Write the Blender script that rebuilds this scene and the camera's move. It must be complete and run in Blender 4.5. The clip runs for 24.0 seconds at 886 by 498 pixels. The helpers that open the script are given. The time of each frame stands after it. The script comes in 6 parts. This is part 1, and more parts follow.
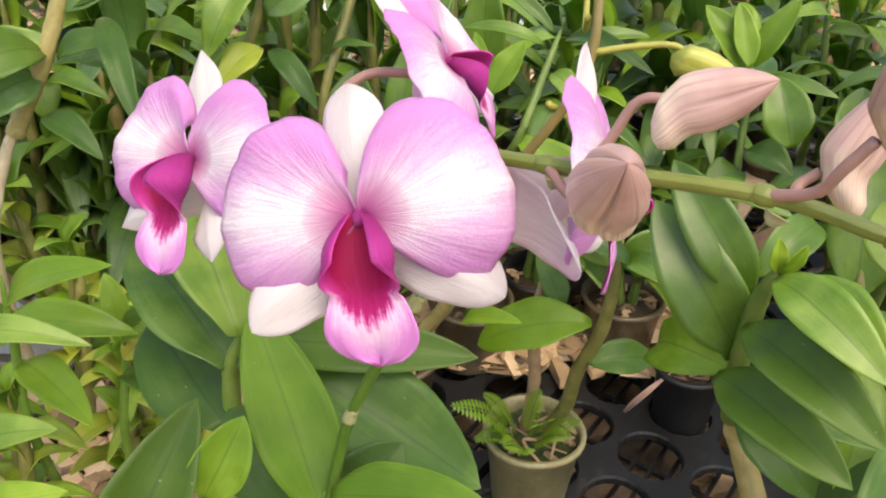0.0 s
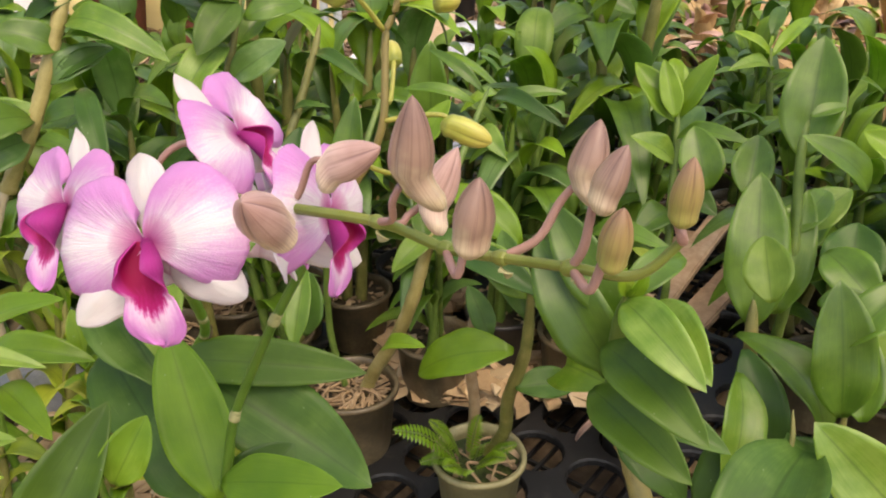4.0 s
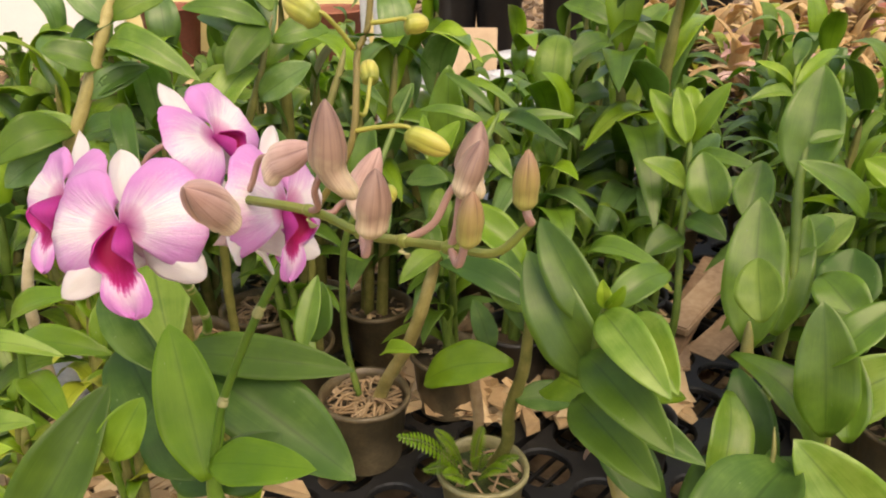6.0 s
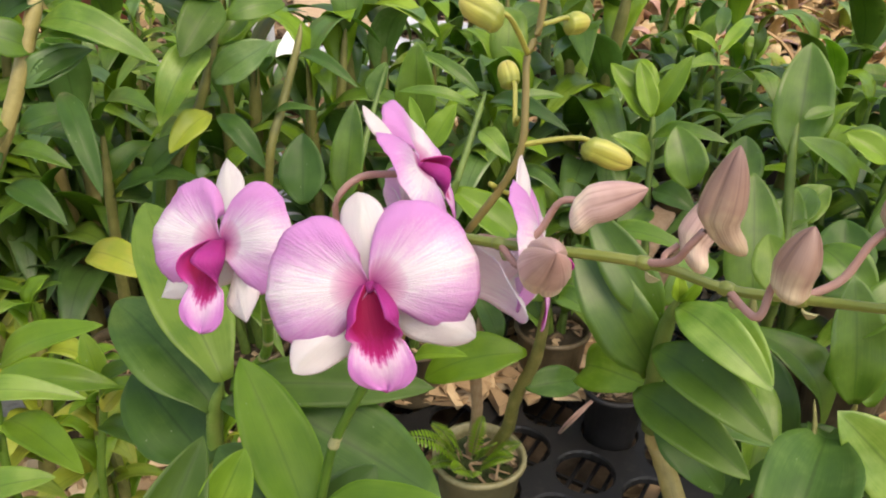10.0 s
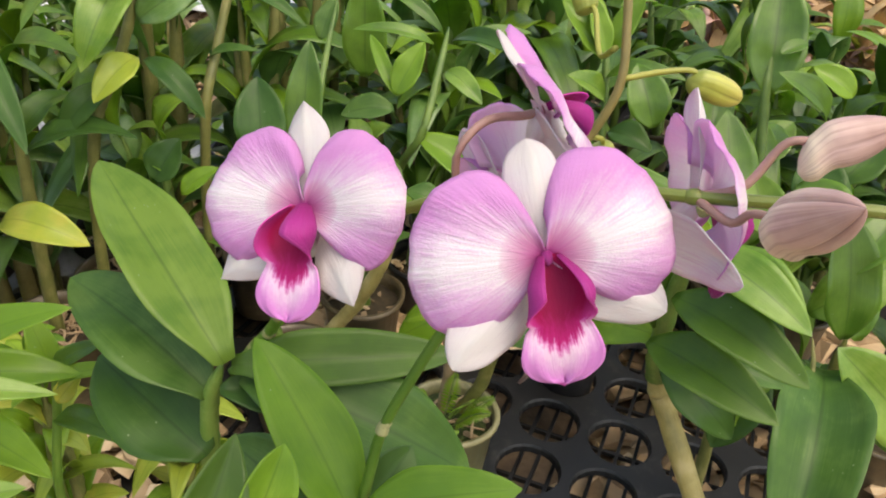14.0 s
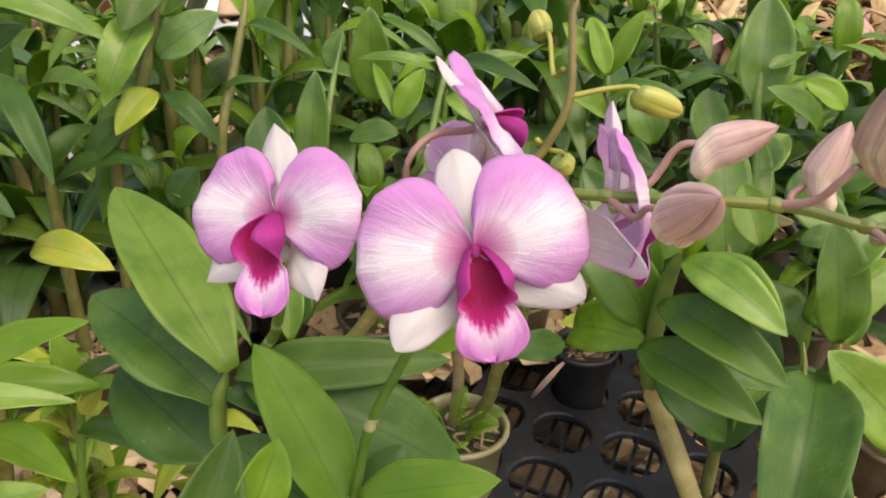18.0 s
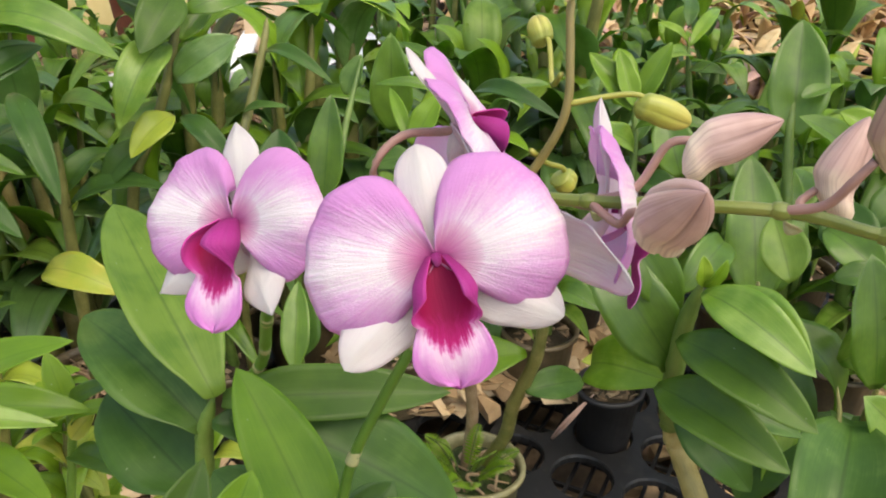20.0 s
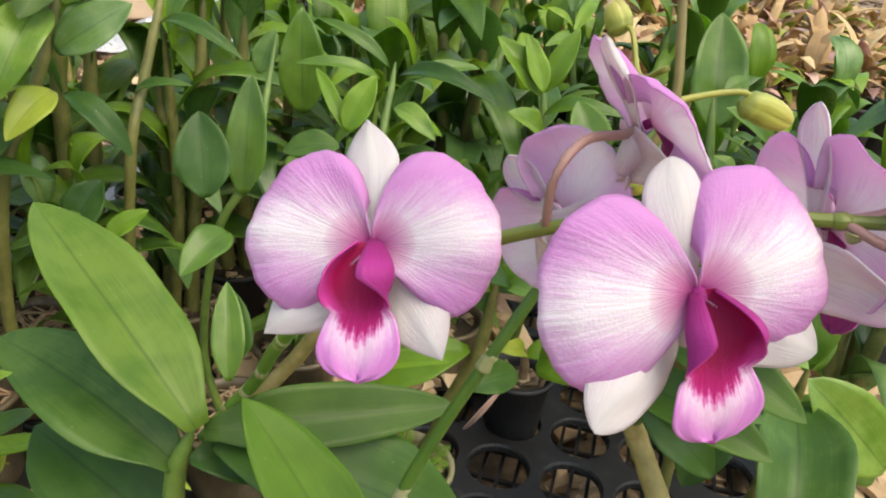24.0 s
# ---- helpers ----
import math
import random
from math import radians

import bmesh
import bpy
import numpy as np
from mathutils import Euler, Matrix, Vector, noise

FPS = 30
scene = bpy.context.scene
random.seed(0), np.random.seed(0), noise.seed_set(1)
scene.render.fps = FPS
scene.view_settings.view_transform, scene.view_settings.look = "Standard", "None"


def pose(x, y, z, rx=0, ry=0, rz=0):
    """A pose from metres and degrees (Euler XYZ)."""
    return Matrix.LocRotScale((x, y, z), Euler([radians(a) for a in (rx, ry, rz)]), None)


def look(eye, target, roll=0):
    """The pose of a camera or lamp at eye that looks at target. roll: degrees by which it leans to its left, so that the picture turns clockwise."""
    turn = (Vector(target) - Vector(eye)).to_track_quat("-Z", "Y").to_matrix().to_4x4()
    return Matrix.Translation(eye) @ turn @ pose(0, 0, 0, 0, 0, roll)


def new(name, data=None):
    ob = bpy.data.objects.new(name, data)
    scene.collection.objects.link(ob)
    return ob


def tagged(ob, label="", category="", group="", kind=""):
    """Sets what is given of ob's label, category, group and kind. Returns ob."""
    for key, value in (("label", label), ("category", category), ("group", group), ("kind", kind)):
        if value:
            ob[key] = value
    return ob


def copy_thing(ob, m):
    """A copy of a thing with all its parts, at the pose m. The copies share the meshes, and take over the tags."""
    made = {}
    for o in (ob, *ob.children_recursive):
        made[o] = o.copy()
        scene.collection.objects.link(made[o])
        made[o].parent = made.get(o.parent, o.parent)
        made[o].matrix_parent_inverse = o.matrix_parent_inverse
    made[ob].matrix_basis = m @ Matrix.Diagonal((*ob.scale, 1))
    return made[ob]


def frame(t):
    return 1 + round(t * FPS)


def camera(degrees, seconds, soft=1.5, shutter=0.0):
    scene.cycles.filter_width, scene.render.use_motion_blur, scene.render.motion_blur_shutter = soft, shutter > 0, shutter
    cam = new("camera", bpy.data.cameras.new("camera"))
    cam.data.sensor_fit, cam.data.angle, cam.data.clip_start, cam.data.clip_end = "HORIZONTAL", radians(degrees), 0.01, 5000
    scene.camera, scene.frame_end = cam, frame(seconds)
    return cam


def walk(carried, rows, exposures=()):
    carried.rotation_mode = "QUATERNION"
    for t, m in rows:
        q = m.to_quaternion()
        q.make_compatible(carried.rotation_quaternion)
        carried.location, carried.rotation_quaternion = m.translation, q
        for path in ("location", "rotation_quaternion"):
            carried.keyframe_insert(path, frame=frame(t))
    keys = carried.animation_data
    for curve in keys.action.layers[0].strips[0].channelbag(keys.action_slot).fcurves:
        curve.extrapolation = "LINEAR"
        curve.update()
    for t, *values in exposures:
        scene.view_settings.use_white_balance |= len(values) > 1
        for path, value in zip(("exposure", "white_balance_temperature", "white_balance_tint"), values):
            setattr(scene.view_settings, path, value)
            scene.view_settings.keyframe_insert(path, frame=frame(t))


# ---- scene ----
cam = camera(59.06, 24.0, soft=2.0)
PATH = [
    (0.0, (-0.0003, -0.0047, 0.6579), (0.0114, 0.4264, 0.4049), 1.25),
    (0.5, (0.0105, -0.0145, 0.6644), (0.0226, 0.4164, 0.4111), 1.46),
    (1.0, (0.0266, -0.0259, 0.6645), (0.0368, 0.4075, 0.4154), 1.00),
    (1.5, (0.0401, -0.0373, 0.6680), (0.0482, 0.3992, 0.4243), 0.48),
    (2.0, (0.0488, -0.0416, 0.6721), (0.0555, 0.3971, 0.4324), 0.30),
    (2.5, (0.0625, -0.0549, 0.6772), (0.0660, 0.3866, 0.4424), -0.23),
    (3.0, (0.0648, -0.0607, 0.6822), (0.0697, 0.3819, 0.4496), -0.20),
    (3.5, (0.0729, -0.0692, 0.6874), (0.0750, 0.3750, 0.4578), -0.40),
    (5.5, (0.1202, -0.1039, 0.6892), (0.0901, 0.3467, 0.4747), -0.79),
    (6.0, (0.1260, -0.1107, 0.6907), (0.0917, 0.3414, 0.4801), -0.59),
    (6.5, (0.1154, -0.1131, 0.6931), (0.0806, 0.3400, 0.4844), -0.43),
    (7.0, (0.0972, -0.1101, 0.6963), (0.0686, 0.3433, 0.4876), -0.42),
    (7.5, (0.0765, -0.1062, 0.7024), (0.0570, 0.3476, 0.4935), -0.16),
    (8.0, (0.0531, -0.1015, 0.7031), (0.0470, 0.3517, 0.4920), 0.20),
    (8.5, (0.0371, -0.0894, 0.7019), (0.0445, 0.3610, 0.4849), 0.61),
    (9.0, (0.0170, -0.0805, 0.7023), (0.0385, 0.3668, 0.4800), 0.94),
    (9.5, (-0.0056, -0.0712, 0.7021), (0.0353, 0.3718, 0.4740), 1.32),
    (10.0, (-0.0207, -0.0640, 0.7006), (0.0378, 0.3751, 0.4687), 1.52),
    (10.5, (-0.0367, -0.0583, 0.6984), (0.0386, 0.3761, 0.4625), 1.90),
    (12.5, (-0.0662, -0.0234, 0.6805), (0.0376, 0.3938, 0.4253), 2.63),
    (13.0, (-0.0714, -0.0157, 0.6764), (0.0367, 0.3994, 0.4195), 3.12),
    (13.5, (-0.0819, -0.0080, 0.6764), (0.0350, 0.4035, 0.4176), 3.51),
    (14.0, (-0.0895, -0.0034, 0.6774), (0.0355, 0.4058, 0.4187), 3.66),
    (14.5, (-0.0958, 0.0012, 0.6769), (0.0371, 0.4074, 0.4173), 3.81),
    (15.0, (-0.1016, 0.0061, 0.6724), (0.0390, 0.4092, 0.4121), 4.21),
    (15.5, (-0.1034, 0.0035, 0.6732), (0.0409, 0.4062, 0.4142), 4.17),
    (16.0, (-0.1038, 0.0010, 0.6702), (0.0409, 0.4059, 0.4150), 3.99),
    (16.5, (-0.1020, -0.0106, 0.6738), (0.0383, 0.3979, 0.4218), 3.53),
    (17.0, (-0.0991, -0.0219, 0.6791), (0.0333, 0.3905, 0.4295), 2.98),
    (17.5, (-0.0837, -0.0304, 0.6844), (0.0369, 0.3865, 0.4361), 2.08),
    (18.0, (-0.0730, -0.0391, 0.6870), (0.0348, 0.3828, 0.4413), 1.04),
    (18.5, (-0.0630, -0.0461, 0.6858), (0.0354, 0.3806, 0.4446), -0.13),
    (20.5, (-0.0478, -0.0110, 0.6591), (0.0383, 0.4296, 0.4388), 0.99),
    (21.0, (-0.0541, 0.0020, 0.6537), (0.0396, 0.4423, 0.4362), 1.81),
    (21.5, (-0.0642, 0.0057, 0.6563), (0.0401, 0.4439, 0.4392), 2.28),
    (22.0, (-0.0761, 0.0151, 0.6549), (0.0452, 0.4463, 0.4327), 3.05),
    (22.5, (-0.0870, 0.0223, 0.6543), (0.0515, 0.4456, 0.4271), 3.57),
    (23.0, (-0.1002, 0.0284, 0.6550), (0.0559, 0.4435, 0.4241), 4.12),
    (23.5, (-0.1137, 0.0362, 0.6546), (0.0588, 0.4446, 0.4235), 5.39),
    (24.0, (-0.1285, 0.0402, 0.6559), (0.0604, 0.4418, 0.4256), 6.17),
]
walk(cam, [(t, look(eye, target, roll)) for t, eye, target, roll in PATH], exposures=((0, 0.37, 7380, 12), (0.8, 0.49, 7380, 12), (1.6, 0.26, 7430, 12), (3.5, 0.18, 7580, 12), (6, 0.17, 8580, 12), (7.5, 0.22, 8580, 11), (10, 0.14, 7480, 10.5), (14, 0.16, 7280, 7), (16, 0.16, 7280, 6.5), (18.3, 0.15, 7530, 12), (20.7, 0.17, 7080, 4), (22, 0.16, 7080, 3.5), (24, 0.17, 7130, 5)))

# ---- world and light ----
world = bpy.data.worlds.new("sky")
scene.world = world
world.use_nodes = True
wn = world.node_tree.nodes
sky = wn.new("ShaderNodeTexSky")
sky.sky_type, sky.sun_disc = "NISHITA", False
sky.sun_elevation, sky.sun_rotation = radians(62), radians(150)
sky.air_density, sky.dust_density = 1.0, 4.0
wn["Background"].inputs["Strength"].default_value = 0.32
world.node_tree.links.new(sky.outputs[0], wn["Background"].inputs["Color"])
sun = new("sun", bpy.data.lights.new("sun", "SUN"))
sun.data.energy, sun.data.angle, sun.data.color = 0.5, radians(60), (1.0, 0.95, 0.86)
sun.matrix_world = look((0.6, -1.2, 3.0), (0, 0, 0))


# ---- materials ----
def nodes_of(name):
    m = bpy.data.materials.new(name)
    m.use_nodes = True
    t = m.node_tree
    return m, t.nodes, t.links, t.nodes["Principled BSDF"]


def ramp(nodes, stops):
    r = nodes.new("ShaderNodeValToRGB")
    e = r.color_ramp.elements
    while len(e) < len(stops):
        e.new(0.5)
    for k, (p, c) in enumerate(stops):
        e[k].position, e[k].color = p, (*c, 1)
    return r


def math_node(nodes, links, op, a, b=0.0, clamp=False):
    n = nodes.new("ShaderNodeMath")
    n.operation, n.use_clamp = op, clamp
    for k, v in enumerate((a, b)):
        if isinstance(v, (int, float)):
            n.inputs[k].default_value = v
        else:
            links.new(v, n.inputs[k])
    return n.outputs[0]


def mix_node(nodes, links, fac, a, b, blend="MIX"):
    n = nodes.new("ShaderNodeMix")
    n.data_type, n.blend_type = "RGBA", blend
    for sock, v in ((n.inputs[0], fac), (n.inputs[6], a), (n.inputs[7], b)):
        if isinstance(v, (int, float)):
            sock.default_value = v
        elif isinstance(v, tuple):
            sock.default_value = (*v, 1)
        else:
            links.new(v, sock)
    return n.outputs[2]


def noise_node(nodes, links, scale, vec=None, detail=4.0, rough=0.55):
    n = nodes.new("ShaderNodeTexNoise")
    n.inputs["Scale"].default_value, n.inputs["Detail"].default_value, n.inputs["Roughness"].default_value = scale, detail, rough
    if vec is not None:
        links.new(vec, n.inputs["Vector"])
    return n.outputs["Fac"]


def scaled_uv(nodes, links, sx, sy):
    uv = nodes.new("ShaderNodeUVMap")
    mp = nodes.new("ShaderNodeMapping")
    mp.inputs["Scale"].default_value = (sx, sy, 1)
    links.new(uv.outputs[0], mp.inputs[0])
    sep = nodes.new("ShaderNodeSeparateXYZ")
    links.new(uv.outputs[0], sep.inputs[0])
    return mp.outputs[0], sep.outputs[0], sep.outputs[1]


def bump(nodes, links, bsdf, height, strength=0.2, distance=0.001):
    b = nodes.new("ShaderNodeBump")
    b.inputs["Strength"].default_value, b.inputs["Distance"].default_value = strength, distance
    links.new(height, b.inputs["Height"])
    links.new(b.outputs[0], bsdf.inputs["Normal"])


def thin(m, nodes, links, bsdf, colour, amount):
    """Lets some light through a leaf or petal."""
    tr = nodes.new("ShaderNodeBsdfTranslucent")
    mx = nodes.new("ShaderNodeMixShader")
    mx.inputs[0].default_value = amount
    links.new(colour, tr.inputs[0])
    links.new(bsdf.outputs[0], mx.inputs[1])
    links.new(tr.outputs[0], mx.inputs[2])
    links.new(mx.outputs[0], nodes["Material Output"].inputs[0])


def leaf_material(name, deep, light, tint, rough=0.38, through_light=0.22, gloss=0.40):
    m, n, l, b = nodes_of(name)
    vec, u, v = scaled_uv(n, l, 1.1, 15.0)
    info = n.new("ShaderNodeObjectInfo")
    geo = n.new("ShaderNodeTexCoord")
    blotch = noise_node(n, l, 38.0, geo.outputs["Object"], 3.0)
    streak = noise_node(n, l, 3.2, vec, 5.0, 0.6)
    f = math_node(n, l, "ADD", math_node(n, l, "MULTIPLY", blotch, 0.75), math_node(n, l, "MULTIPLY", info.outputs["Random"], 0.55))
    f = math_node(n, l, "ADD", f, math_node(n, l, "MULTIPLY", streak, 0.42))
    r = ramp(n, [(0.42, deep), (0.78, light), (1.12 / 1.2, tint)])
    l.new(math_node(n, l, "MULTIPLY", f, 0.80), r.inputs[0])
    # thin dark line along the midrib, its crease darkened in the colour
    d = math_node(n, l, "ABSOLUTE", math_node(n, l, "SUBTRACT", v, 0.5))
    rib = math_node(n, l, "SUBTRACT", 1.0, math_node(n, l, "MULTIPLY", d, 34.0), True)
    col = mix_node(n, l, math_node(n, l, "MULTIPLY", rib, 0.45), r.outputs[0], tuple(min(1, c * 0.55) for c in deep))
    edge = math_node(n, l, "MULTIPLY", math_node(n, l, "SUBTRACT", d, 0.46, True), 12.0, True)
    col = mix_node(n, l, math_node(n, l, "MULTIPLY", edge, 0.5), col, tuple(min(1, c * 1.5) for c in light))
    vor = n.new("ShaderNodeTexVoronoi")
    vor.inputs["Scale"].default_value = 130.0
    l.new(geo.outputs["Object"], vor.inputs["Vector"])
    spot = math_node(n, l, "LESS_THAN", vor.outputs["Distance"], 0.075)
    spot = math_node(n, l, "MULTIPLY", spot, math_node(n, l, "GREATER_THAN", blotch, 0.56))
    col = mix_node(n, l, math_node(n, l, "MULTIPLY", spot, 0.45), col, (0.35, 0.42, 0.28))
    l.new(col, b.inputs["Base Color"])
    rr = math_node(n, l, "ADD", math_node(n, l, "MULTIPLY", blotch, 0.22), rough - 0.14)
    l.new(rr, b.inputs["Roughness"])
    b.inputs["Specular IOR Level"].default_value = gloss
    wave = n.new("ShaderNodeTexWave")
    wave.bands_direction = "Y"
    wave.inputs["Scale"].default_value, wave.inputs["Distortion"].default_value = 0.75, 0.6
    l.new(vec, wave.inputs["Vector"])
    h = math_node(n, l, "ADD", math_node(n, l, "MULTIPLY", wave.outputs["Fac"], 0.025), math_node(n, l, "MULTIPLY", blotch, 0.8))
    bump(n, l, b, h, 0.34, 0.0014)
    thin(m, n, l, b, col, through_light)
    return m


LEAF = leaf_material("leaf_green", (0.098, 0.214, 0.021), (0.214, 0.394, 0.039), (0.353, 0.524, 0.090), 0.40, 0.60, 1.0)
LEAF_NEAR = leaf_material("leaf_near_green", (0.100, 0.215, 0.014), (0.175, 0.325, 0.024), (0.255, 0.410, 0.042), 0.44, 0.36, 0.30)
# blue-green tone; like LEAF, raised to stand in for light on back rows
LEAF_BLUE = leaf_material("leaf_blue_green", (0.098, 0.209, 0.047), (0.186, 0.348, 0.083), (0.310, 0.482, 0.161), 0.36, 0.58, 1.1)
LEAF_MID = leaf_material("leaf_mid_green", (0.064, 0.136, 0.014), (0.116, 0.222, 0.024), (0.182, 0.296, 0.040), 0.42, 0.42, 0.40)
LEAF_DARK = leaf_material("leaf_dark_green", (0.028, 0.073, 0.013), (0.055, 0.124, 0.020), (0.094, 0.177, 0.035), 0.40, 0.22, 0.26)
LEAF_BRIGHT = leaf_material("leaf_fresh_green", (0.112, 0.223, 0.011), (0.186, 0.326, 0.020), (0.279, 0.419, 0.042), 0.38, 0.30)
LEAF_YELLOW = leaf_material("leaf_yellowing", (0.210, 0.300, 0.030), (0.320, 0.390, 0.042), (0.430, 0.430, 0.055), 0.42, 0.25)
LEAF_DRY = leaf_material("leaf_dry_tan", (0.42, 0.25, 0.11), (0.64, 0.45, 0.21), (0.76, 0.61, 0.34), 0.6, 0.25)
LEAF_ROSE = leaf_material("leaf_dry_rose", (0.38, 0.21, 0.17), (0.54, 0.34, 0.27), (0.66, 0.47, 0.38), 0.6, 0.12)


def stem_material(name, a, b_, c, rough=0.45, stripes=True):
    m, n, l, b = nodes_of(name)
    vec, u, v = scaled_uv(n, l, 3.0, 26.0)
    geo = n.new("ShaderNodeTexCoord")
    big = noise_node(n, l, 45.0, geo.outputs["Object"], 4.0)
    fine = noise_node(n, l, 5.0, vec, 4.0)
    r = ramp(n, [(0.32, a), (0.52, b_), (0.72, c)])
    l.new(math_node(n, l, "ADD", math_node(n, l, "MULTIPLY", big, 0.6), math_node(n, l, "MULTIPLY", fine, 0.4)), r.inputs[0])
    l.new(r.outputs[0], b.inputs["Base Color"])
    b.inputs["Roughness"].default_value = rough
    bump(n, l, b, fine, 0.35 if stripes else 0.15, 0.0008)
    return m


CANE_PALE = stem_material("cane_yellow_olive", (0.17, 0.150, 0.045), (0.33, 0.280, 0.095), (0.50, 0.42, 0.22))
CANE = stem_material("cane_olive", (0.085, 0.095, 0.022), (0.170, 0.170, 0.045), (0.30, 0.26, 0.10))
CANE_LIGHT = stem_material("cane_light_green", (0.095, 0.18, 0.025), (0.155, 0.265, 0.045), (0.24, 0.335, 0.085), 0.45)
CANE_FRESH = stem_material("cane_fresh_green", (0.058, 0.138, 0.013), (0.100, 0.200, 0.021), (0.175, 0.280, 0.042), 0.4, False)
STEM_DEEP = stem_material("stem_deep_green", (0.035, 0.095, 0.008), (0.065, 0.145, 0.013), (0.105, 0.200, 0.024), 0.36, False)
SHEATH_GREEN = stem_material("sheath_pale_green", (0.20, 0.22, 0.07), (0.32, 0.32, 0.14), (0.45, 0.40, 0.22), 0.6)
CANE_GREEN = stem_material("cane_green", (0.055, 0.105, 0.018), (0.105, 0.175, 0.030), (0.19, 0.25, 0.05))
SHEATH = stem_material("dry_sheath", (0.34, 0.27, 0.16), (0.52, 0.45, 0.30), (0.66, 0.60, 0.45), 0.7)
AXIS = stem_material("flower_axis", (0.085, 0.12, 0.018), (0.145, 0.185, 0.030), (0.23, 0.25, 0.06), 0.35, False)
SPIKE_BROWN = stem_material("bud_spike_brown", (0.11, 0.10, 0.025), (0.19, 0.155, 0.045), (0.27, 0.22, 0.07), 0.45, False)
PEDICEL = stem_material("pedicel_mauve", (0.22, 0.122, 0.098), (0.345, 0.196, 0.164), (0.465, 0.285, 0.24), 0.42, False)
YELLOW_STALK = stem_material("yellow_stalk", (0.19, 0.21, 0.03), (0.30, 0.30, 0.05), (0.42, 0.39, 0.08), 0.42, False)
ROOT = stem_material("root_tan", (0.16, 0.10, 0.05), (0.32, 0.22, 0.12), (0.48, 0.37, 0.24), 0.8)


def bud_material(name, low, mid, high, dark):
    m, n, l, b = nodes_of(name)
    vec, u, v = scaled_uv(n, l, 1.0, 1.0)
    vs, _, _ = scaled_uv(n, l, 0.45, 9.0)
    geo = n.new("ShaderNodeTexCoord")
    big = noise_node(n, l, 90.0, geo.outputs["Object"], 3.0)
    r = ramp(n, [(0.16, low), (0.44, mid), (0.84, high)])
    l.new(math_node(n, l, "ADD", u, math_node(n, l, "MULTIPLY", math_node(n, l, "SUBTRACT", big, 0.5), 0.8)), r.inputs[0])
    st = noise_node(n, l, 2.2, vs, 2.0)
    st = math_node(n, l, "MULTIPLY", math_node(n, l, "SUBTRACT", st, 0.47, True), 6.0, True)
    col = mix_node(n, l, math_node(n, l, "MULTIPLY", st, 0.37), r.outputs[0], dark)
    # dark seams where the sepals meet, strongest towards the tip
    seam = math_node(n, l, "ABSOLUTE", math_node(n, l, "SUBTRACT", math_node(n, l, "FRACT", math_node(n, l, "ADD", v, 0.5)), 0.5))
    seam = math_node(n, l, "SUBTRACT", 1.0, math_node(n, l, "MULTIPLY", seam, 16.0), True)
    seam = math_node(n, l, "MULTIPLY", seam, math_node(n, l, "MULTIPLY", math_node(n, l, "SUBTRACT", u, 0.25, True), 1.3, True))
    col = mix_node(n, l, seam, col, tuple(c * 0.6 for c in dark))
    l.new(col, b.inputs["Base Color"])
    b.inputs["Roughness"].default_value = 0.40
    b.inputs["Sheen Weight"].default_value = 0.02
    bump(n, l, b, math_node(n, l, "ADD", math_node(n, l, "MULTIPLY", st, 0.5), big), 0.14, 0.0006)
    return m


BUD = bud_material("bud_mauve", (0.68, 0.57, 0.43), (0.53, 0.365, 0.320), (0.38, 0.235, 0.205), (0.20, 0.095, 0.092))
BUD_BROWN = bud_material("bud_brown_mauve", (0.50, 0.41, 0.26), (0.300, 0.195, 0.146), (0.215, 0.126, 0.099), (0.098, 0.045, 0.038))
BUD_GREEN = bud_material("bud_green_mauve", (0.27, 0.29, 0.06), (0.29, 0.235, 0.075), (0.26, 0.150, 0.085), (0.15, 0.075, 0.045))
BUD_YELLOW = bud_material("bud_yellow", (0.22, 0.26, 0.04), (0.36, 0.37, 0.06), (0.42, 0.38, 0.08), (0.17, 0.19, 0.025))


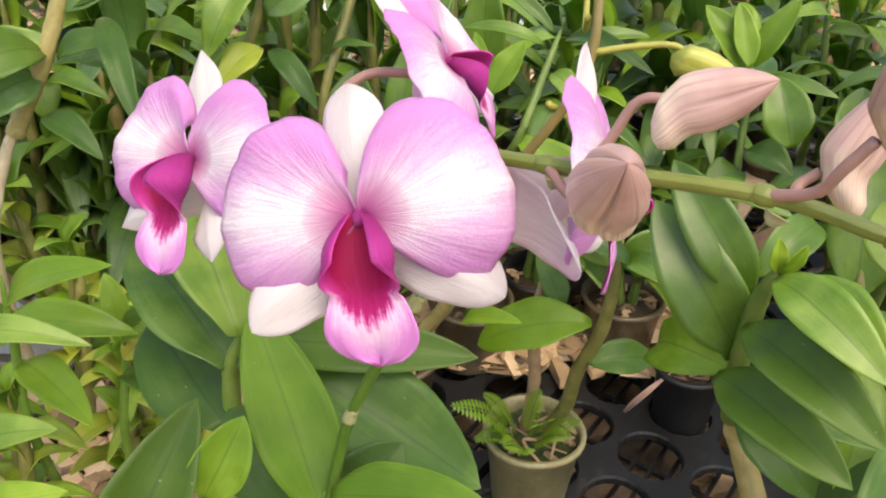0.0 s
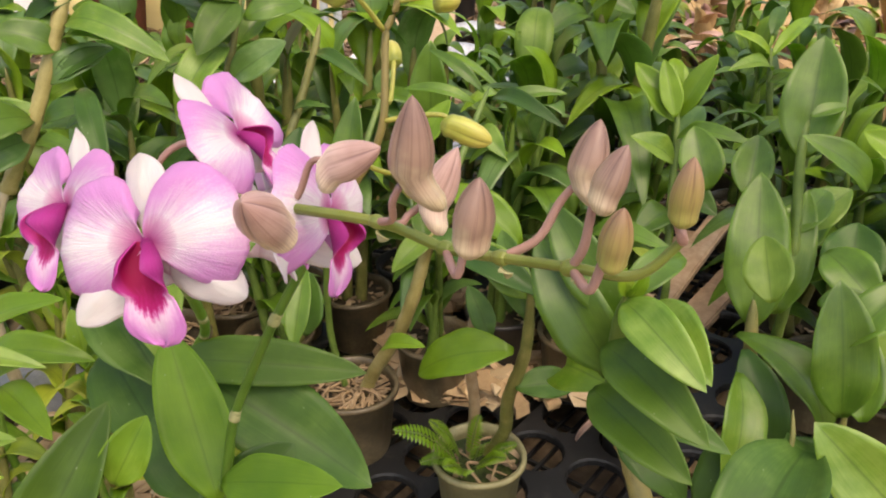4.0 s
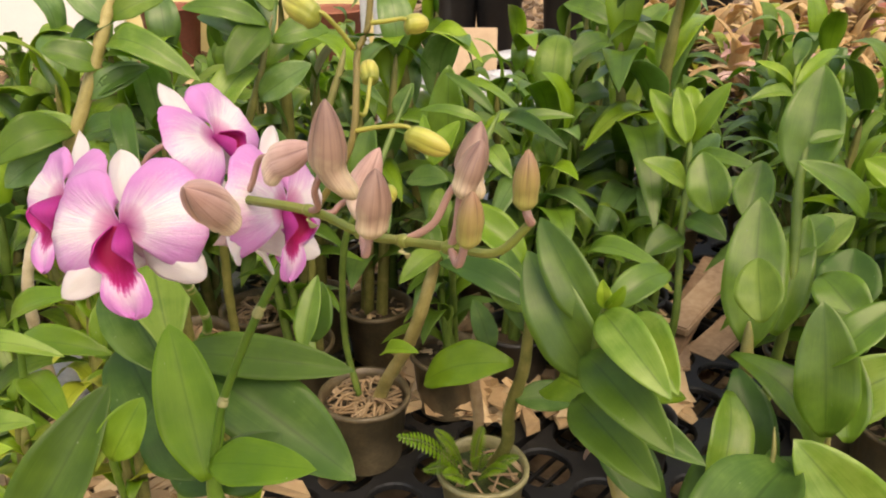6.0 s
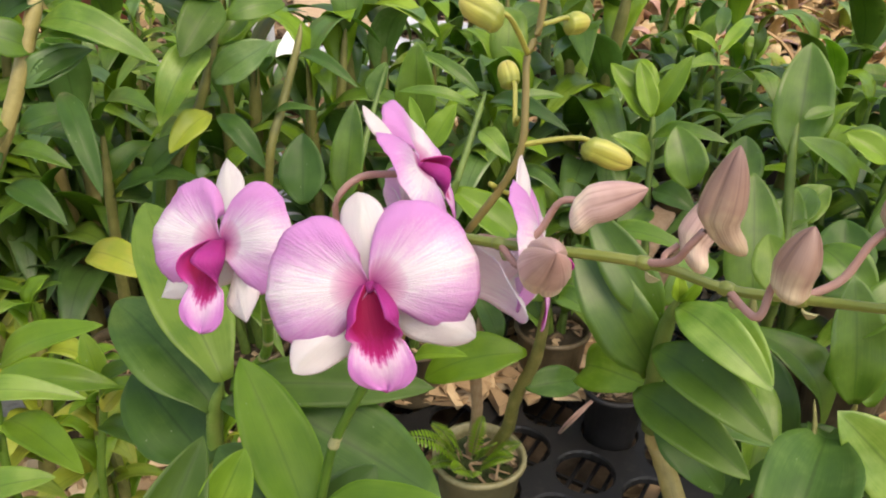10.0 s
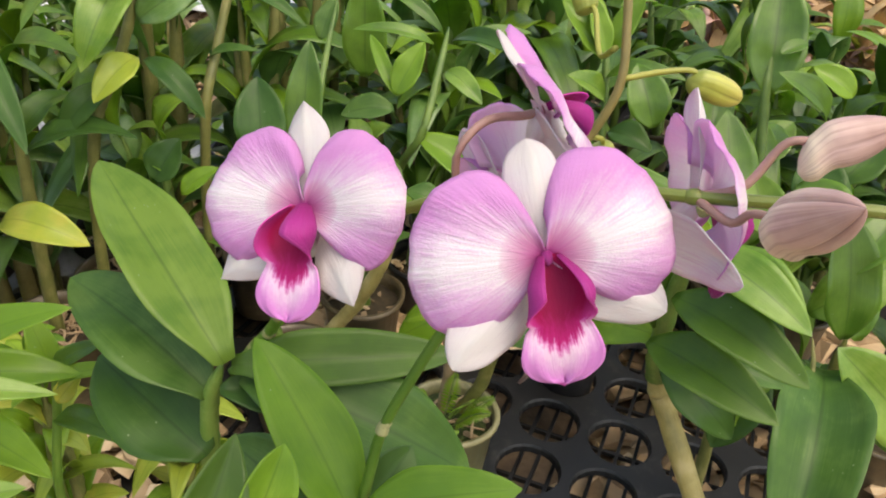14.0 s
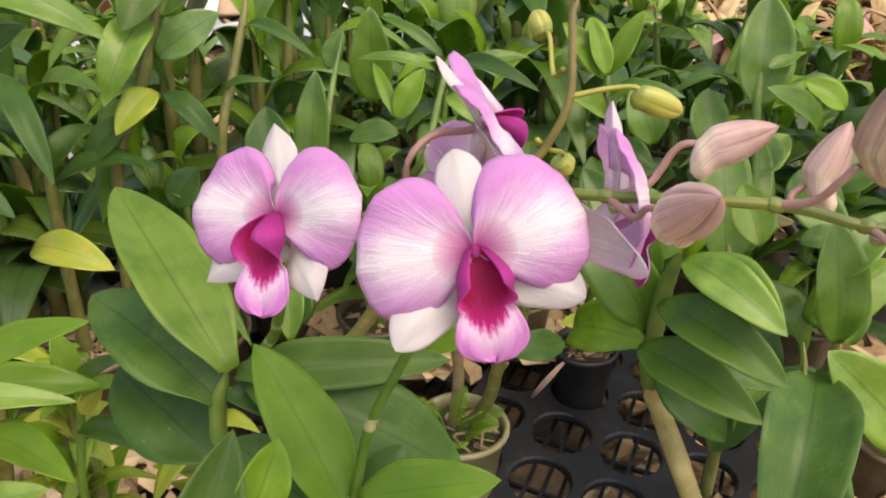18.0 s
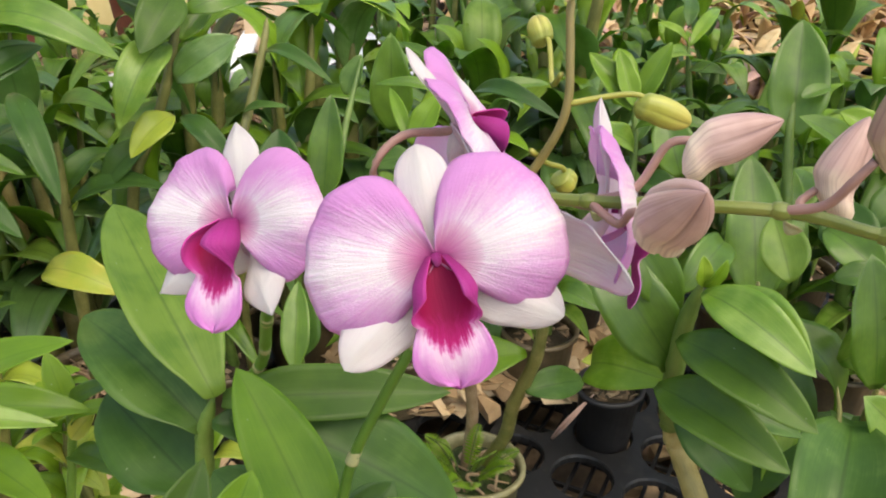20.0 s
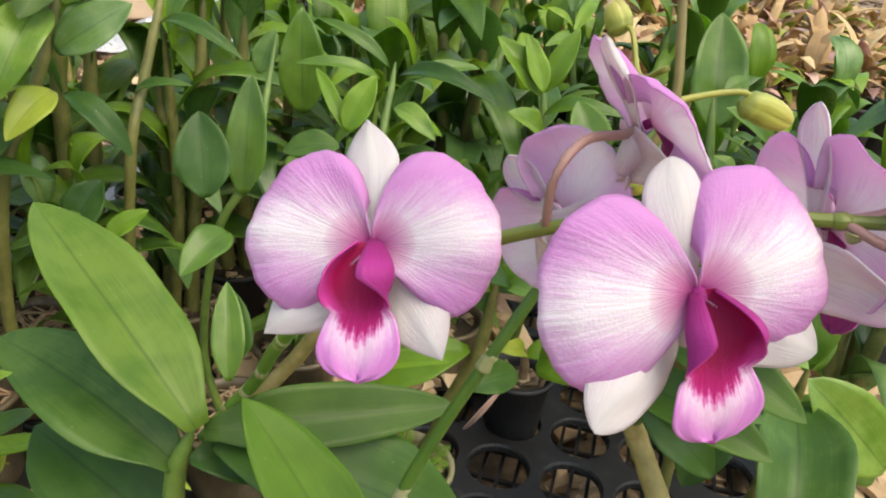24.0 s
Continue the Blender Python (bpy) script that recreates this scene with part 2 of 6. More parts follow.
def petal_material(name, white, pink, base, reach, rim, veins, middle=0.47, claw=9.0):
    """Petals: white fan in the middle, pink towards both sides and the rim, with fine veins that run out from the base."""
    m, n, l, b = nodes_of(name)
    vs, u, v = scaled_uv(n, l, 2.2, 30.0)
    vb, _, _ = scaled_uv(n, l, 1.1, 7.0)
    vg, _, _ = scaled_uv(n, l, 26.0, 34.0)
    fine = noise_node(n, l, 1.5, vs, 3.0, 0.6)
    soft = noise_node(n, l, 2.0, vb, 3.0, 0.55)
    cells = noise_node(n, l, 2.0, vg, 2.0, 0.5)
    d = math_node(n, l, "MULTIPLY", math_node(n, l, "ABSOLUTE", math_node(n, l, "SUBTRACT", v, middle)), 2.0)
    out = math_node(n, l, "POWER", u, 0.95)
    e = math_node(n, l, "MULTIPLY", math_node(n, l, "MULTIPLY", math_node(n, l, "POWER", d, 0.8), reach), out)
    e = math_node(n, l, "ADD", e, math_node(n, l, "MULTIPLY", math_node(n, l, "POWER", u, 5.0), rim))
    e = math_node(n, l, "ADD", e, math_node(n, l, "MULTIPLY", math_node(n, l, "SUBTRACT", fine, 0.5), veins))
    e = math_node(n, l, "ADD", e, math_node(n, l, "MULTIPLY", math_node(n, l, "SUBTRACT", soft, 0.5), 0.65))
    e = math_node(n, l, "ADD", e, math_node(n, l, "MULTIPLY", math_node(n, l, "SUBTRACT", cells, 0.5), 0.40))
    r = ramp(n, [(0.15, white), (0.50, tuple(0.42 * w + 0.58 * p for w, p in zip(white, pink))), (0.90, pink)])
    l.new(e, r.inputs[0])
    t = math_node(n, l, "SUBTRACT", 1.0, math_node(n, l, "MULTIPLY", math_node(n, l, "SUBTRACT", u, math_node(n, l, "MULTIPLY", fine, 0.10), True), claw), True)
    col = mix_node(n, l, math_node(n, l, "MULTIPLY", math_node(n, l, "POWER", t, 0.65), 0.95), r.outputs[0], base)
    # thin darker veins that run out from the claw
    vl, _, _ = scaled_uv(n, l, 1.3, 62.0)
    thread = noise_node(n, l, 1.0, vl, 2.0, 0.5)
    thread = math_node(n, l, "MULTIPLY", math_node(n, l, "SUBTRACT", thread, 0.56, True), 7.0, True)
    col = mix_node(n, l, math_node(n, l, "MULTIPLY", thread, math_node(n, l, "SUBTRACT", 0.46, math_node(n, l, "MULTIPLY", u, 0.30))), col, tuple(c * 0.78 for c in pink))
    l.new(col, b.inputs["Base Color"])
    b.inputs["Roughness"].default_value = 0.55
    b.inputs["Sheen Weight"].default_value = 0.03
    b.inputs["Specular IOR Level"].default_value = 0.3
    h = math_node(n, l, "ADD", fine, math_node(n, l, "MULTIPLY", soft, 0.8))
    bump(n, l, b, math_node(n, l, "ADD", h, math_node(n, l, "MULTIPLY", cells, 0.35)), 0.72, 0.0009)
    thin(m, n, l, b, col, 0.46)
    return m


PETAL = petal_material("petal_pink_white", (0.86, 0.81, 0.845), (0.69, 0.335, 0.67), (0.58, 0.040, 0.34), 1.60, 0.22, 0.60, 0.44, 3.2)
PETAL_BACK = petal_material("petal_back", (0.93, 0.87, 0.91), (0.88, 0.66, 0.84), (0.84, 0.66, 0.76), 1.0, 0.25, 0.45, 0.42)
SEPAL = petal_material("sepal_white", (0.89, 0.88, 0.86), (0.78, 0.71, 0.75), (0.82, 0.70, 0.76), 0.30, 0.12, 0.9)
SEPAL_BACK = petal_material("sepal_back", (0.92, 0.85, 0.86), (0.80, 0.54, 0.72), (0.80, 0.62, 0.66), 0.8, 0.2, 1.3)


def lip_material():
    m, n, l, b = nodes_of("lip_crimson_pink")
    vs, u, v = scaled_uv(n, l, 1.0, 8.5)
    fine = noise_node(n, l, 1.6, vs, 4.0, 0.7)
    d = math_node(n, l, "MULTIPLY", math_node(n, l, "ABSOLUTE", math_node(n, l, "SUBTRACT", v, 0.5)), 2.0)
    fade = math_node(n, l, "SUBTRACT", 1.0, math_node(n, l, "MULTIPLY", math_node(n, l, "SUBTRACT", u, 0.70, True), 5.5), True)
    vm, _, _ = scaled_uv(n, l, 16.0, 12.0)
    mottle = math_node(n, l, "MULTIPLY", math_node(n, l, "SUBTRACT", noise_node(n, l, 1.4, vm, 4.0, 0.65), 0.5), 0.16)
    w = math_node(n, l, "ADD", u, math_node(n, l, "MULTIPLY", math_node(n, l, "MULTIPLY", math_node(n, l, "SUBTRACT", fine, 0.5), fade), 0.40))
    w = math_node(n, l, "ADD", w, mottle)
    w = math_node(n, l, "ADD", w, math_node(n, l, "MULTIPLY", math_node(n, l, "POWER", d, 2.0), 0.34))
    r = ramp(n, [(0.44, (0.28, 0.002, 0.060)), (0.645, (0.42, 0.012, 0.15)), (0.70, (0.62, 0.20, 0.46)), (0.76, (0.74, 0.54, 0.69)), (0.85, (0.68, 0.38, 0.63)), (0.98, (0.60, 0.22, 0.56))])
    l.new(w, r.inputs[0])
    side = math_node(n, l, "MULTIPLY", math_node(n, l, "SUBTRACT", d, 0.50, True), 2.6, True)
    upper = math_node(n, l, "MULTIPLY", math_node(n, l, "SUBTRACT", 0.56, u, True), 8.0, True)
    side = math_node(n, l, "MULTIPLY", side, upper)
    col = mix_node(n, l, side, r.outputs[0], (0.56, 0.055, 0.33))
    l.new(col, b.inputs["Base Color"])
    b.inputs["Roughness"].default_value = 0.5
    b.inputs["Sheen Weight"].default_value = 0.04
    b.inputs["Specular IOR Level"].default_value = 0.2
    bump(n, l, b, fine, 0.4, 0.0008)
    thin(m, n, l, b, col, 0.12)
    return m


LIP = lip_material()
LIP_BACK = petal_material("lip_back_magenta", (0.50, 0.045, 0.32), (0.56, 0.12, 0.43), (0.42, 0.03, 0.24), 0.5, 0.4, 0.4)


def plain_material(name, stops, scale, rough, strength=0.3, dist=0.002, detail=6.0, metal=0.0, random=0.0):
    m, n, l, b = nodes_of(name)
    geo = n.new("ShaderNodeTexCoord")
    info = n.new("ShaderNodeObjectInfo")
    big = noise_node(n, l, scale, geo.outputs["Object"], detail, 0.62)
    small = noise_node(n, l, scale * 9.0, geo.outputs["Object"], 3.0)
    f = math_node(n, l, "ADD", math_node(n, l, "MULTIPLY", big, 0.7), math_node(n, l, "MULTIPLY", small, 0.3))
    f = math_node(n, l, "ADD", f, math_node(n, l, "MULTIPLY", math_node(n, l, "SUBTRACT", info.outputs["Random"], 0.5), random))
    r = ramp(n, stops)
    l.new(f, r.inputs[0])
    l.new(r.outputs[0], b.inputs["Base Color"])
    l.new(math_node(n, l, "ADD", math_node(n, l, "MULTIPLY", small, 0.25), rough - 0.12), b.inputs["Roughness"])
    b.inputs["Metallic"].default_value = metal
    bump(n, l, b, f, strength, dist)
    return m


def island_material(name, stops, scale, rough):
    """For joined loose pieces: every piece its own tone."""
    m, n, l, b = nodes_of(name)
    geo = n.new("ShaderNodeTexCoord")
    isl = n.new("ShaderNodeNewGeometry")
    big = noise_node(n, l, scale, geo.outputs["Object"], 5.0, 0.65)
    f = math_node(n, l, "ADD", math_node(n, l, "MULTIPLY", isl.outputs["Random Per Island"], 0.7), math_node(n, l, "MULTIPLY", big, 0.35))
    r = ramp(n, stops)
    l.new(f, r.inputs[0])
    l.new(r.outputs[0], b.inputs["Base Color"])
    b.inputs["Roughness"].default_value = rough
    bump(n, l, b, big, 0.5, 0.002)
    return m


TRAY = plain_material("tray_black_plastic", [(0.3, (0.006, 0.006, 0.0065)), (0.55, (0.012, 0.012, 0.012)), (0.75, (0.050, 0.045, 0.038))], 14.0, 0.48, 0.2, 0.001)
POT_CLEAR = plain_material("pot_milky_plastic", [(0.3, (0.13, 0.12, 0.050)), (0.5, (0.24, 0.22, 0.105)), (0.7, (0.36, 0.33, 0.18))], 22.0, 0.35, 0.2, 0.001)
POT_BROWN = plain_material("pot_clear_brown", [(0.3, (0.050, 0.038, 0.020)), (0.5, (0.110, 0.084, 0.046)), (0.7, (0.22, 0.175, 0.10))], 25.0, 0.35, 0.2, 0.001)
POT_BLACK = plain_material("pot_black", [(0.3, (0.010, 0.010, 0.011)), (0.6, (0.022, 0.021, 0.021)), (0.8, (0.06, 0.055, 0.05))], 9.0, 0.5)
TERRACOTTA = plain_material("terracotta", [(0.3, (0.16, 0.055, 0.035)), (0.55, (0.28, 0.10, 0.06)), (0.8, (0.40, 0.20, 0.13))], 8.0, 0.8)
SOIL = plain_material("soil_dark", [(0.3, (0.018, 0.014, 0.008)), (0.55, (0.050, 0.037, 0.019)), (0.75, (0.12, 0.09, 0.05))], 60.0, 0.95, 0.8, 0.004)
GROUND = plain_material("ground_brown", [(0.3, (0.10, 0.070, 0.042)), (0.5, (0.21, 0.150, 0.095)), (0.72, (0.36, 0.275, 0.185))], 7.0, 0.95, 0.7, 0.01)
MOSS = plain_material("moss_dark", [(0.3, (0.010, 0.016, 0.004)), (0.5, (0.035, 0.055, 0.010)), (0.7, (0.085, 0.110, 0.022))], 120.0, 0.95, 0.9, 0.004)
WOOD = plain_material("wood_weathered", [(0.3, (0.24, 0.15, 0.085)), (0.5, (0.42, 0.29, 0.18)), (0.72, (0.58, 0.44, 0.30))], 12.0, 0.75, 0.6, 0.003, random=0.3)
CARDBOARD = plain_material("board_tan", [(0.3, (0.36, 0.25, 0.15)), (0.6, (0.48, 0.36, 0.24)), (0.8, (0.56, 0.45, 0.33))], 5.0, 0.85)
METAL = plain_material("painted_metal", [(0.3, (0.50, 0.52, 0.54)), (0.6, (0.68, 0.70, 0.72)), (0.8, (0.78, 0.79, 0.80))], 6.0, 0.35, 0.1, 0.001, metal=0.3)
SHEET = plain_material("plastic_sheet_grey", [(0.3, (0.30, 0.32, 0.33)), (0.55, (0.52, 0.54, 0.56)), (0.8, (0.74, 0.76, 0.78))], 9.0, 0.3, 0.6, 0.01)
WALL = plain_material("wall_cream", [(0.3, (0.70, 0.60, 0.26)), (0.55, (0.78, 0.69, 0.34)), (0.8, (0.82, 0.76, 0.48))], 2.5, 0.8)
PANEL = plain_material("panel_white", [(0.3, (0.74, 0.74, 0.72)), (0.8, (0.84, 0.84, 0.82))], 4.0, 0.5)
CHIPS = island_material("bark_chips", [(0.1, (0.15, 0.090, 0.042)), (0.35, (0.36, 0.245, 0.130)), (0.7, (0.55, 0.405, 0.235)), (0.95, (0.66, 0.54, 0.36))], 60.0, 0.85)
# brown chips, darkened further in the colour for shadows between the far rows
CHIPS_SHADED = island_material("chips_shaded_brown", [(0.1, (0.045, 0.028, 0.016)), (0.45, (0.16, 0.105, 0.060)), (0.8, (0.34, 0.235, 0.135)), (0.97, (0.52, 0.38, 0.23))], 60.0, 0.9)
COIR = island_material("coir_chunks", [(0.1, (0.08, 0.055, 0.03)), (0.5, (0.24, 0.17, 0.10)), (0.95, (0.48, 0.36, 0.22))], 70.0, 0.9)


# ---- mesh helpers ----
def mesh_of(name, verts, faces, mats, face_mat=None, uvs=None, smooth=True):
    me = bpy.data.meshes.new(name)
    me.from_pydata([tuple(v) for v in verts], [], faces)
    for m in mats if isinstance(mats, (list, tuple)) else [mats]:
        me.materials.append(m)
    if face_mat is not None:
        me.polygons.foreach_set("material_index", face_mat)
    if uvs is not None:
        layer = me.uv_layers.new(name="UVMap")
        idx = np.empty(len(me.loops), dtype=np.int32)
        me.loops.foreach_get("vertex_index", idx)
        layer.data.foreach_set("uv", np.asarray(uvs, dtype=np.float32)[idx].ravel())
    if smooth:
        me.polygons.foreach_set("use_smooth", [True] * len(me.polygons))
    me.update()
    return me


def part(name, me, parent, label=""):
    ob = new(name, me)
    ob.parent = parent
    return tagged(ob, label)


def thing(name, place, label, category, group="", kind=""):
    ob = new(name)
    ob.empty_display_size = 0.02
    ob.location = place
    return tagged(ob, label, category, group, kind)


def grid_mesh(name, fn, nu, nv, mats, thick=0.0, us=None, flip=False):
    """A sheet fn(u, v) with u in 0..1 and v in -1..1; thick gives it a back of its own material and a rim."""
    us = us or [i / nu for i in range(nu + 1)]
    P = np.array([[fn(u, -1 + 2 * j / nv) for j in range(nv + 1)] for u in us], dtype=float)
    uv = [(u, 1 - j / nv if flip else j / nv) for u in us for j in range(nv + 1)]
    w = nv + 1
    n = (nu + 1) * w
    faces = [(i * w + j, i * w + j + 1, (i + 1) * w + j + 1, (i + 1) * w + j) for i in range(nu) for j in range(nv)]
    if thick <= 0:
        return mesh_of(name, P.reshape(-1, 3), faces, mats, None, uv)
    du, dv = np.gradient(P, axis=0), np.gradient(P, axis=1)
    nrm = np.cross(du, dv)
    ln = np.linalg.norm(nrm, axis=2, keepdims=True)
    nrm = np.where(ln > 1e-14, nrm / np.maximum(ln, 1e-14), 0)
    Q = P - nrm * thick
    front = len(faces)
    faces = [tuple(reversed(f)) for f in faces]
    faces += [tuple(n + k for k in reversed(f)) for f in faces]
    loop = [j for j in range(w)] + [i * w + nv for i in range(1, nu + 1)] + [nu * w + j for j in range(nv - 1, -1, -1)] + [i * w for i in range(nu - 1, 0, -1)]
    for a, b in zip(loop, loop[1:] + loop[:1]):
        faces.append((a, b, n + b, n + a))
    fm = [0] * front + [1] * front + [0] * (len(faces) - 2 * front)
    return mesh_of(name, np.vstack([P.reshape(-1, 3), Q.reshape(-1, 3)]), faces, mats, fm, uv + uv)


def catmull(pts, n):
    P = [Vector(p) for p in pts]
    P = [P[0] * 2 - P[1]] + P + [P[-1] * 2 - P[-2]]
    out = []
    m = len(P) - 3
    for k in range(n + 1):
        s = min(k / n * m, m - 1e-6)
        i, t = int(s), s - int(s)
        a, b, c, d = P[i:i + 4]
        out.append(0.5 * ((2 * b) + (c - a) * t + (2 * a - 5 * b + 4 * c - d) * t * t + (3 * b - a - 3 * c + d) * t ** 3))
    return out


def tube_mesh(name, pts, radius, mat, rings=16, sides=10, flat=1.0):
    """A round stalk through the points; radius(u) gives its thickness from 0 to 1 along it. Its ends are closed."""
    C = catmull(pts, rings)
    rad = radius if callable(radius) else (lambda u: radius)
    verts, uvs, faces = [], [], []
    up = Vector((0.31, 0.22, 0.93))
    for i, c in enumerate(C):
        d = (C[min(i + 1, rings)] - C[max(i - 1, 0)]).normalized()
        s = d.cross(up)
        s = s.normalized() if s.length > 0.05 else d.cross(Vector((1, 0, 0))).normalized()
        t = d.cross(s)
        r = rad(i / rings)
        for j in range(sides + 1):
            a = 2 * math.pi * j / sides
            verts.append(c + (s * math.cos(a) + t * math.sin(a) * flat) * r)
            uvs.append((i / rings, j / sides))
    w = sides + 1
    for i in range(rings):
        for j in range(sides):
            faces.append((i * w + j, i * w + j + 1, (i + 1) * w + j + 1, (i + 1) * w + j))
    for i, c in ((0, C[0]), (rings, C[-1])):
        k = len(verts)
        verts.append(c)
        uvs.append((i / rings, 0.5))
        for j in range(sides):
            faces.append((k, i * w + j + 1, i * w + j) if i == 0 else (k, i * w + j, i * w + j + 1))
    return mesh_of(name, verts, faces, mat, None, uvs)


def noded(r, count, bulge=0.16, taper=0.0):
    """Thickness of a jointed cane: swollen between the joints, with a thin ring at each."""
    def f(u):
        k = u * count % 1.0
        ring = math.exp(-((min(k, 1 - k)) / 0.05) ** 2)
        return r * (1 - taper * u) * (1 - 0.80 * u ** 9) * (1 + bulge * math.sin(math.pi * k) + 0.14 * ring)
    return f


def leaf_mesh(base, tip, width, normal, arch=0.0, fold=0.25, mat=None, droop=0.0, twist=0.0, nu=16, nv=8, thick=0.0005, point=0.75, seed=0, side_arch=0.0, back=None, clasp=0.16):
    """A strap leaf with a midrib fold from base to tip. arch lifts its middle along the normal, droop bends its end down."""
    b, t = Vector(base), Vector(tip)
    fold *= 1.4
    ax = t - b
    L = ax.length
    a = ax.normalized()
    nv0 = Vector(normal)
    nv0 = (nv0 - a * nv0.dot(a)).normalized()
    s0 = a.cross(nv0)
    rnd = random.Random(seed * 7 + 13)
    ph, ph2, amp = rnd.uniform(0, 6.3), rnd.uniform(0, 6.3), rnd.uniform(0.02, 0.05)

    def fn(u, v):
        c = b + ax * u + nv0 * (arch * L * 4 * u * (1 - u) * (1 - 0.35 * (u - 0.5))) + s0 * (side_arch * L * 4 * u * (1 - u))
        c = c + Vector((0, 0, -1)) * (droop * L * u ** 3)
        th = twist * (u - 0.3)
        n = nv0 * math.cos(th) + s0 * math.sin(th)
        s = s0 * math.cos(th) - nv0 * math.sin(th)
        # wide in the middle, clasping at the base, pointed at the end
        k = math.sin(0.5 * math.pi * min(1.0, (u + 0.03) / 0.40)) ** 0.85
        k *= max(0.0, 1 - max(0.0, (u - 0.36) / 0.64) ** (3.6 - 2.0 * point)) ** 0.82
        k = max(k, clasp * (1 - u) ** 2) if u < 1 else 0.0
        h = width * 0.5 * k
        wob = amp * width * math.sin(9 * u + ph + 2.2 * v) * abs(v) + 0.02 * width * math.sin(17 * u + ph2) * v
        return c + s * (h * v * math.cos(fold * abs(v))) + n * (h * abs(v) * math.sin(fold) * (0.80 + 0.20 * abs(v)) + wob * k)
    return grid_mesh("leaf", fn, nu, nv, [mat or LEAF, back or mat or LEAF], thick)


# ---- orchid flower ----
def build_flower(name, centre, facing, up, size, label, seed=1, lip_turn=0.0, pedicel=None, top=(92, 196), low_left=(221, 250), low_right=(-40, 246), depths=(10, 10, 10), cup=14, drop=(0, 0), blunt=0.6, chin_reach=0.0, lip_fold=1, lip_size=1.0, lip_back=10):
    """One bloom: two broad petals, a narrow top sepal, two lower sepals, the rolled lip, the column and the chin behind it.
    top, low_left and low_right are the sepals' angle and length; depths says how far their tips bend back, cup how far the petals' rims do."""
    F = Vector(facing).normalized()
    Y = -F
    Z = Vector(up)
    Z = (Z - Y * Z.dot(Y)).normalized()
    X = Y.cross(Z)
    fl = thing(name, centre, label, "flower", "open orchid blooms")
    s = size / 452.0
    rnd = random.Random(seed)

    def W(x, y, z):
        return X * (x * s) + Y * (y * s) + Z * (z * s)

    def petal(sign):
        """A broad blade that fans out from its claw; u runs from claw to rim, v round the fan."""
        angs = [-50, -47, -43, -38, -31, -18, -6, 8, 22, 36, 50, 62, 71, 78, 83, 86]
        rads = [50, 118, 170, 194, 208, 221, 228, 230, 229, 222, 209, 194, 176, 150, 112, 58]
        k = rnd.uniform(0.985, 1.015)
        ph, ph2 = rnd.uniform(0, 6), rnd.uniform(0, 6)
        lower = drop[0] if sign < 0 else drop[1]

        def fn(u, v):
            v = v * sign
            a = 18 + 67.5 * v
            R = np.interp(a, angs, rads) * 0.4 + 0.3 * (np.interp(a - 3, angs, rads) + np.interp(a + 3, angs, rads))
            R = R * k * (1 + 0.012 * math.sin(8 * v + ph) + 0.007 * math.sin(21 * v + ph2) + 0.003 * math.sin(53 * v + ph))
            q = R * u
            t = radians(a - lower)
            x, z = sign * (1 + q * math.cos(t)), -4 + q * math.sin(t)
            ripple = 7.5 * math.sin(5 * v + 3 * u + ph) * u + 3.6 * math.sin(13 * v + ph2) * u ** 3 + 1.3 * math.sin(37 * v + ph) * u ** 4
            # a shallow dome whose margins roll back, with the lower margin tucked behind
            y = -30 * math.sin(math.pi * 0.72 * u) + (18 + cup + 22 * v * v) * u * u + 10 * max(0.0, u - 0.82) / 0.18 + ripple
            return W(x, y, z)
        us = [0.02 + 0.98 * (i / 20) ** 0.9 for i in range(21)]
        return grid_mesh("petal", fn, 20, 56, [PETAL, PETAL_BACK], 0.0004, us, sign < 0)

    part("petal", petal(1), fl)
    part("petal", petal(-1), fl)

    def sepal(ang, L, half, peak, waist, depth, foot=0):
        a = radians(ang)
        dx, dz = math.cos(a), math.sin(a)
        px, pz = -dz, dx

        def fn(u, v):
            # narrow at its foot, widest past the middle, closing to a short point
            if u < peak:
                q = u / peak
                k = waist + (1 - waist) * q * q * (3 - 2 * q)
            else:
                q = (u - peak) / (1 - peak)
                k = max(0.0, 1 - q ** 2.1) ** blunt
            h = half * k * (1 + 0.02 * math.sin(17 * u + seed))
            y = 24 + (depth - 24) * u * u - 15 * math.sin(math.pi * u) + 17 * v * v * k + 3.5 * math.sin(9 * u + 4 * v + seed) * k
            # the lower sepals widen at their base into the chin
            g = (0.5 + 0.5 * v * foot) * max(0.0, 1 - u / 0.75) ** 1.6 if foot else 0.0
            back2 = 112 * chin_reach * (1 - u) ** 1.1 * abs(foot)
            keel = -5 * math.exp(-(v / 0.12) ** 2) * k
            return W(dx * L * u + px * h * v, y + keel + 74 * g + back2, dz * L * u + pz * h * v - 66 * g)
        us = [1 - (1 - i / 20) ** 1.35 for i in range(21)]
        return grid_mesh("sepal", fn, 20, 12, [SEPAL, SEPAL_BACK], 0.0004, us)

    part("sepal", sepal(*top, 51, 0.66, 0.36, depths[0]), fl, "narrow white top sepal")
    part("sepal", sepal(*low_left, 60, 0.58, 0.60, depths[1], 1), fl)
    part("sepal", sepal(*low_right, 60, 0.58, 0.60, depths[2], -1), fl)

    # lip: side lobes roll forward round the column, the middle lobe hangs
    def lip(u, v):
        if u < 0.50:
            h = 40 + 82 * math.sin(math.pi * 0.5 * min(1, u / 0.26)) - 66 * max(0, (u - 0.26) / 0.24) ** 1.4
        else:
            q = (u - 0.50) / 0.50
            h = 55 + 19 * math.sin(math.pi * min(1, q * 0.86))
            h *= math.sqrt(max(0.0, 1 - max(0, (q - 0.40) / 0.60) ** 3.0))
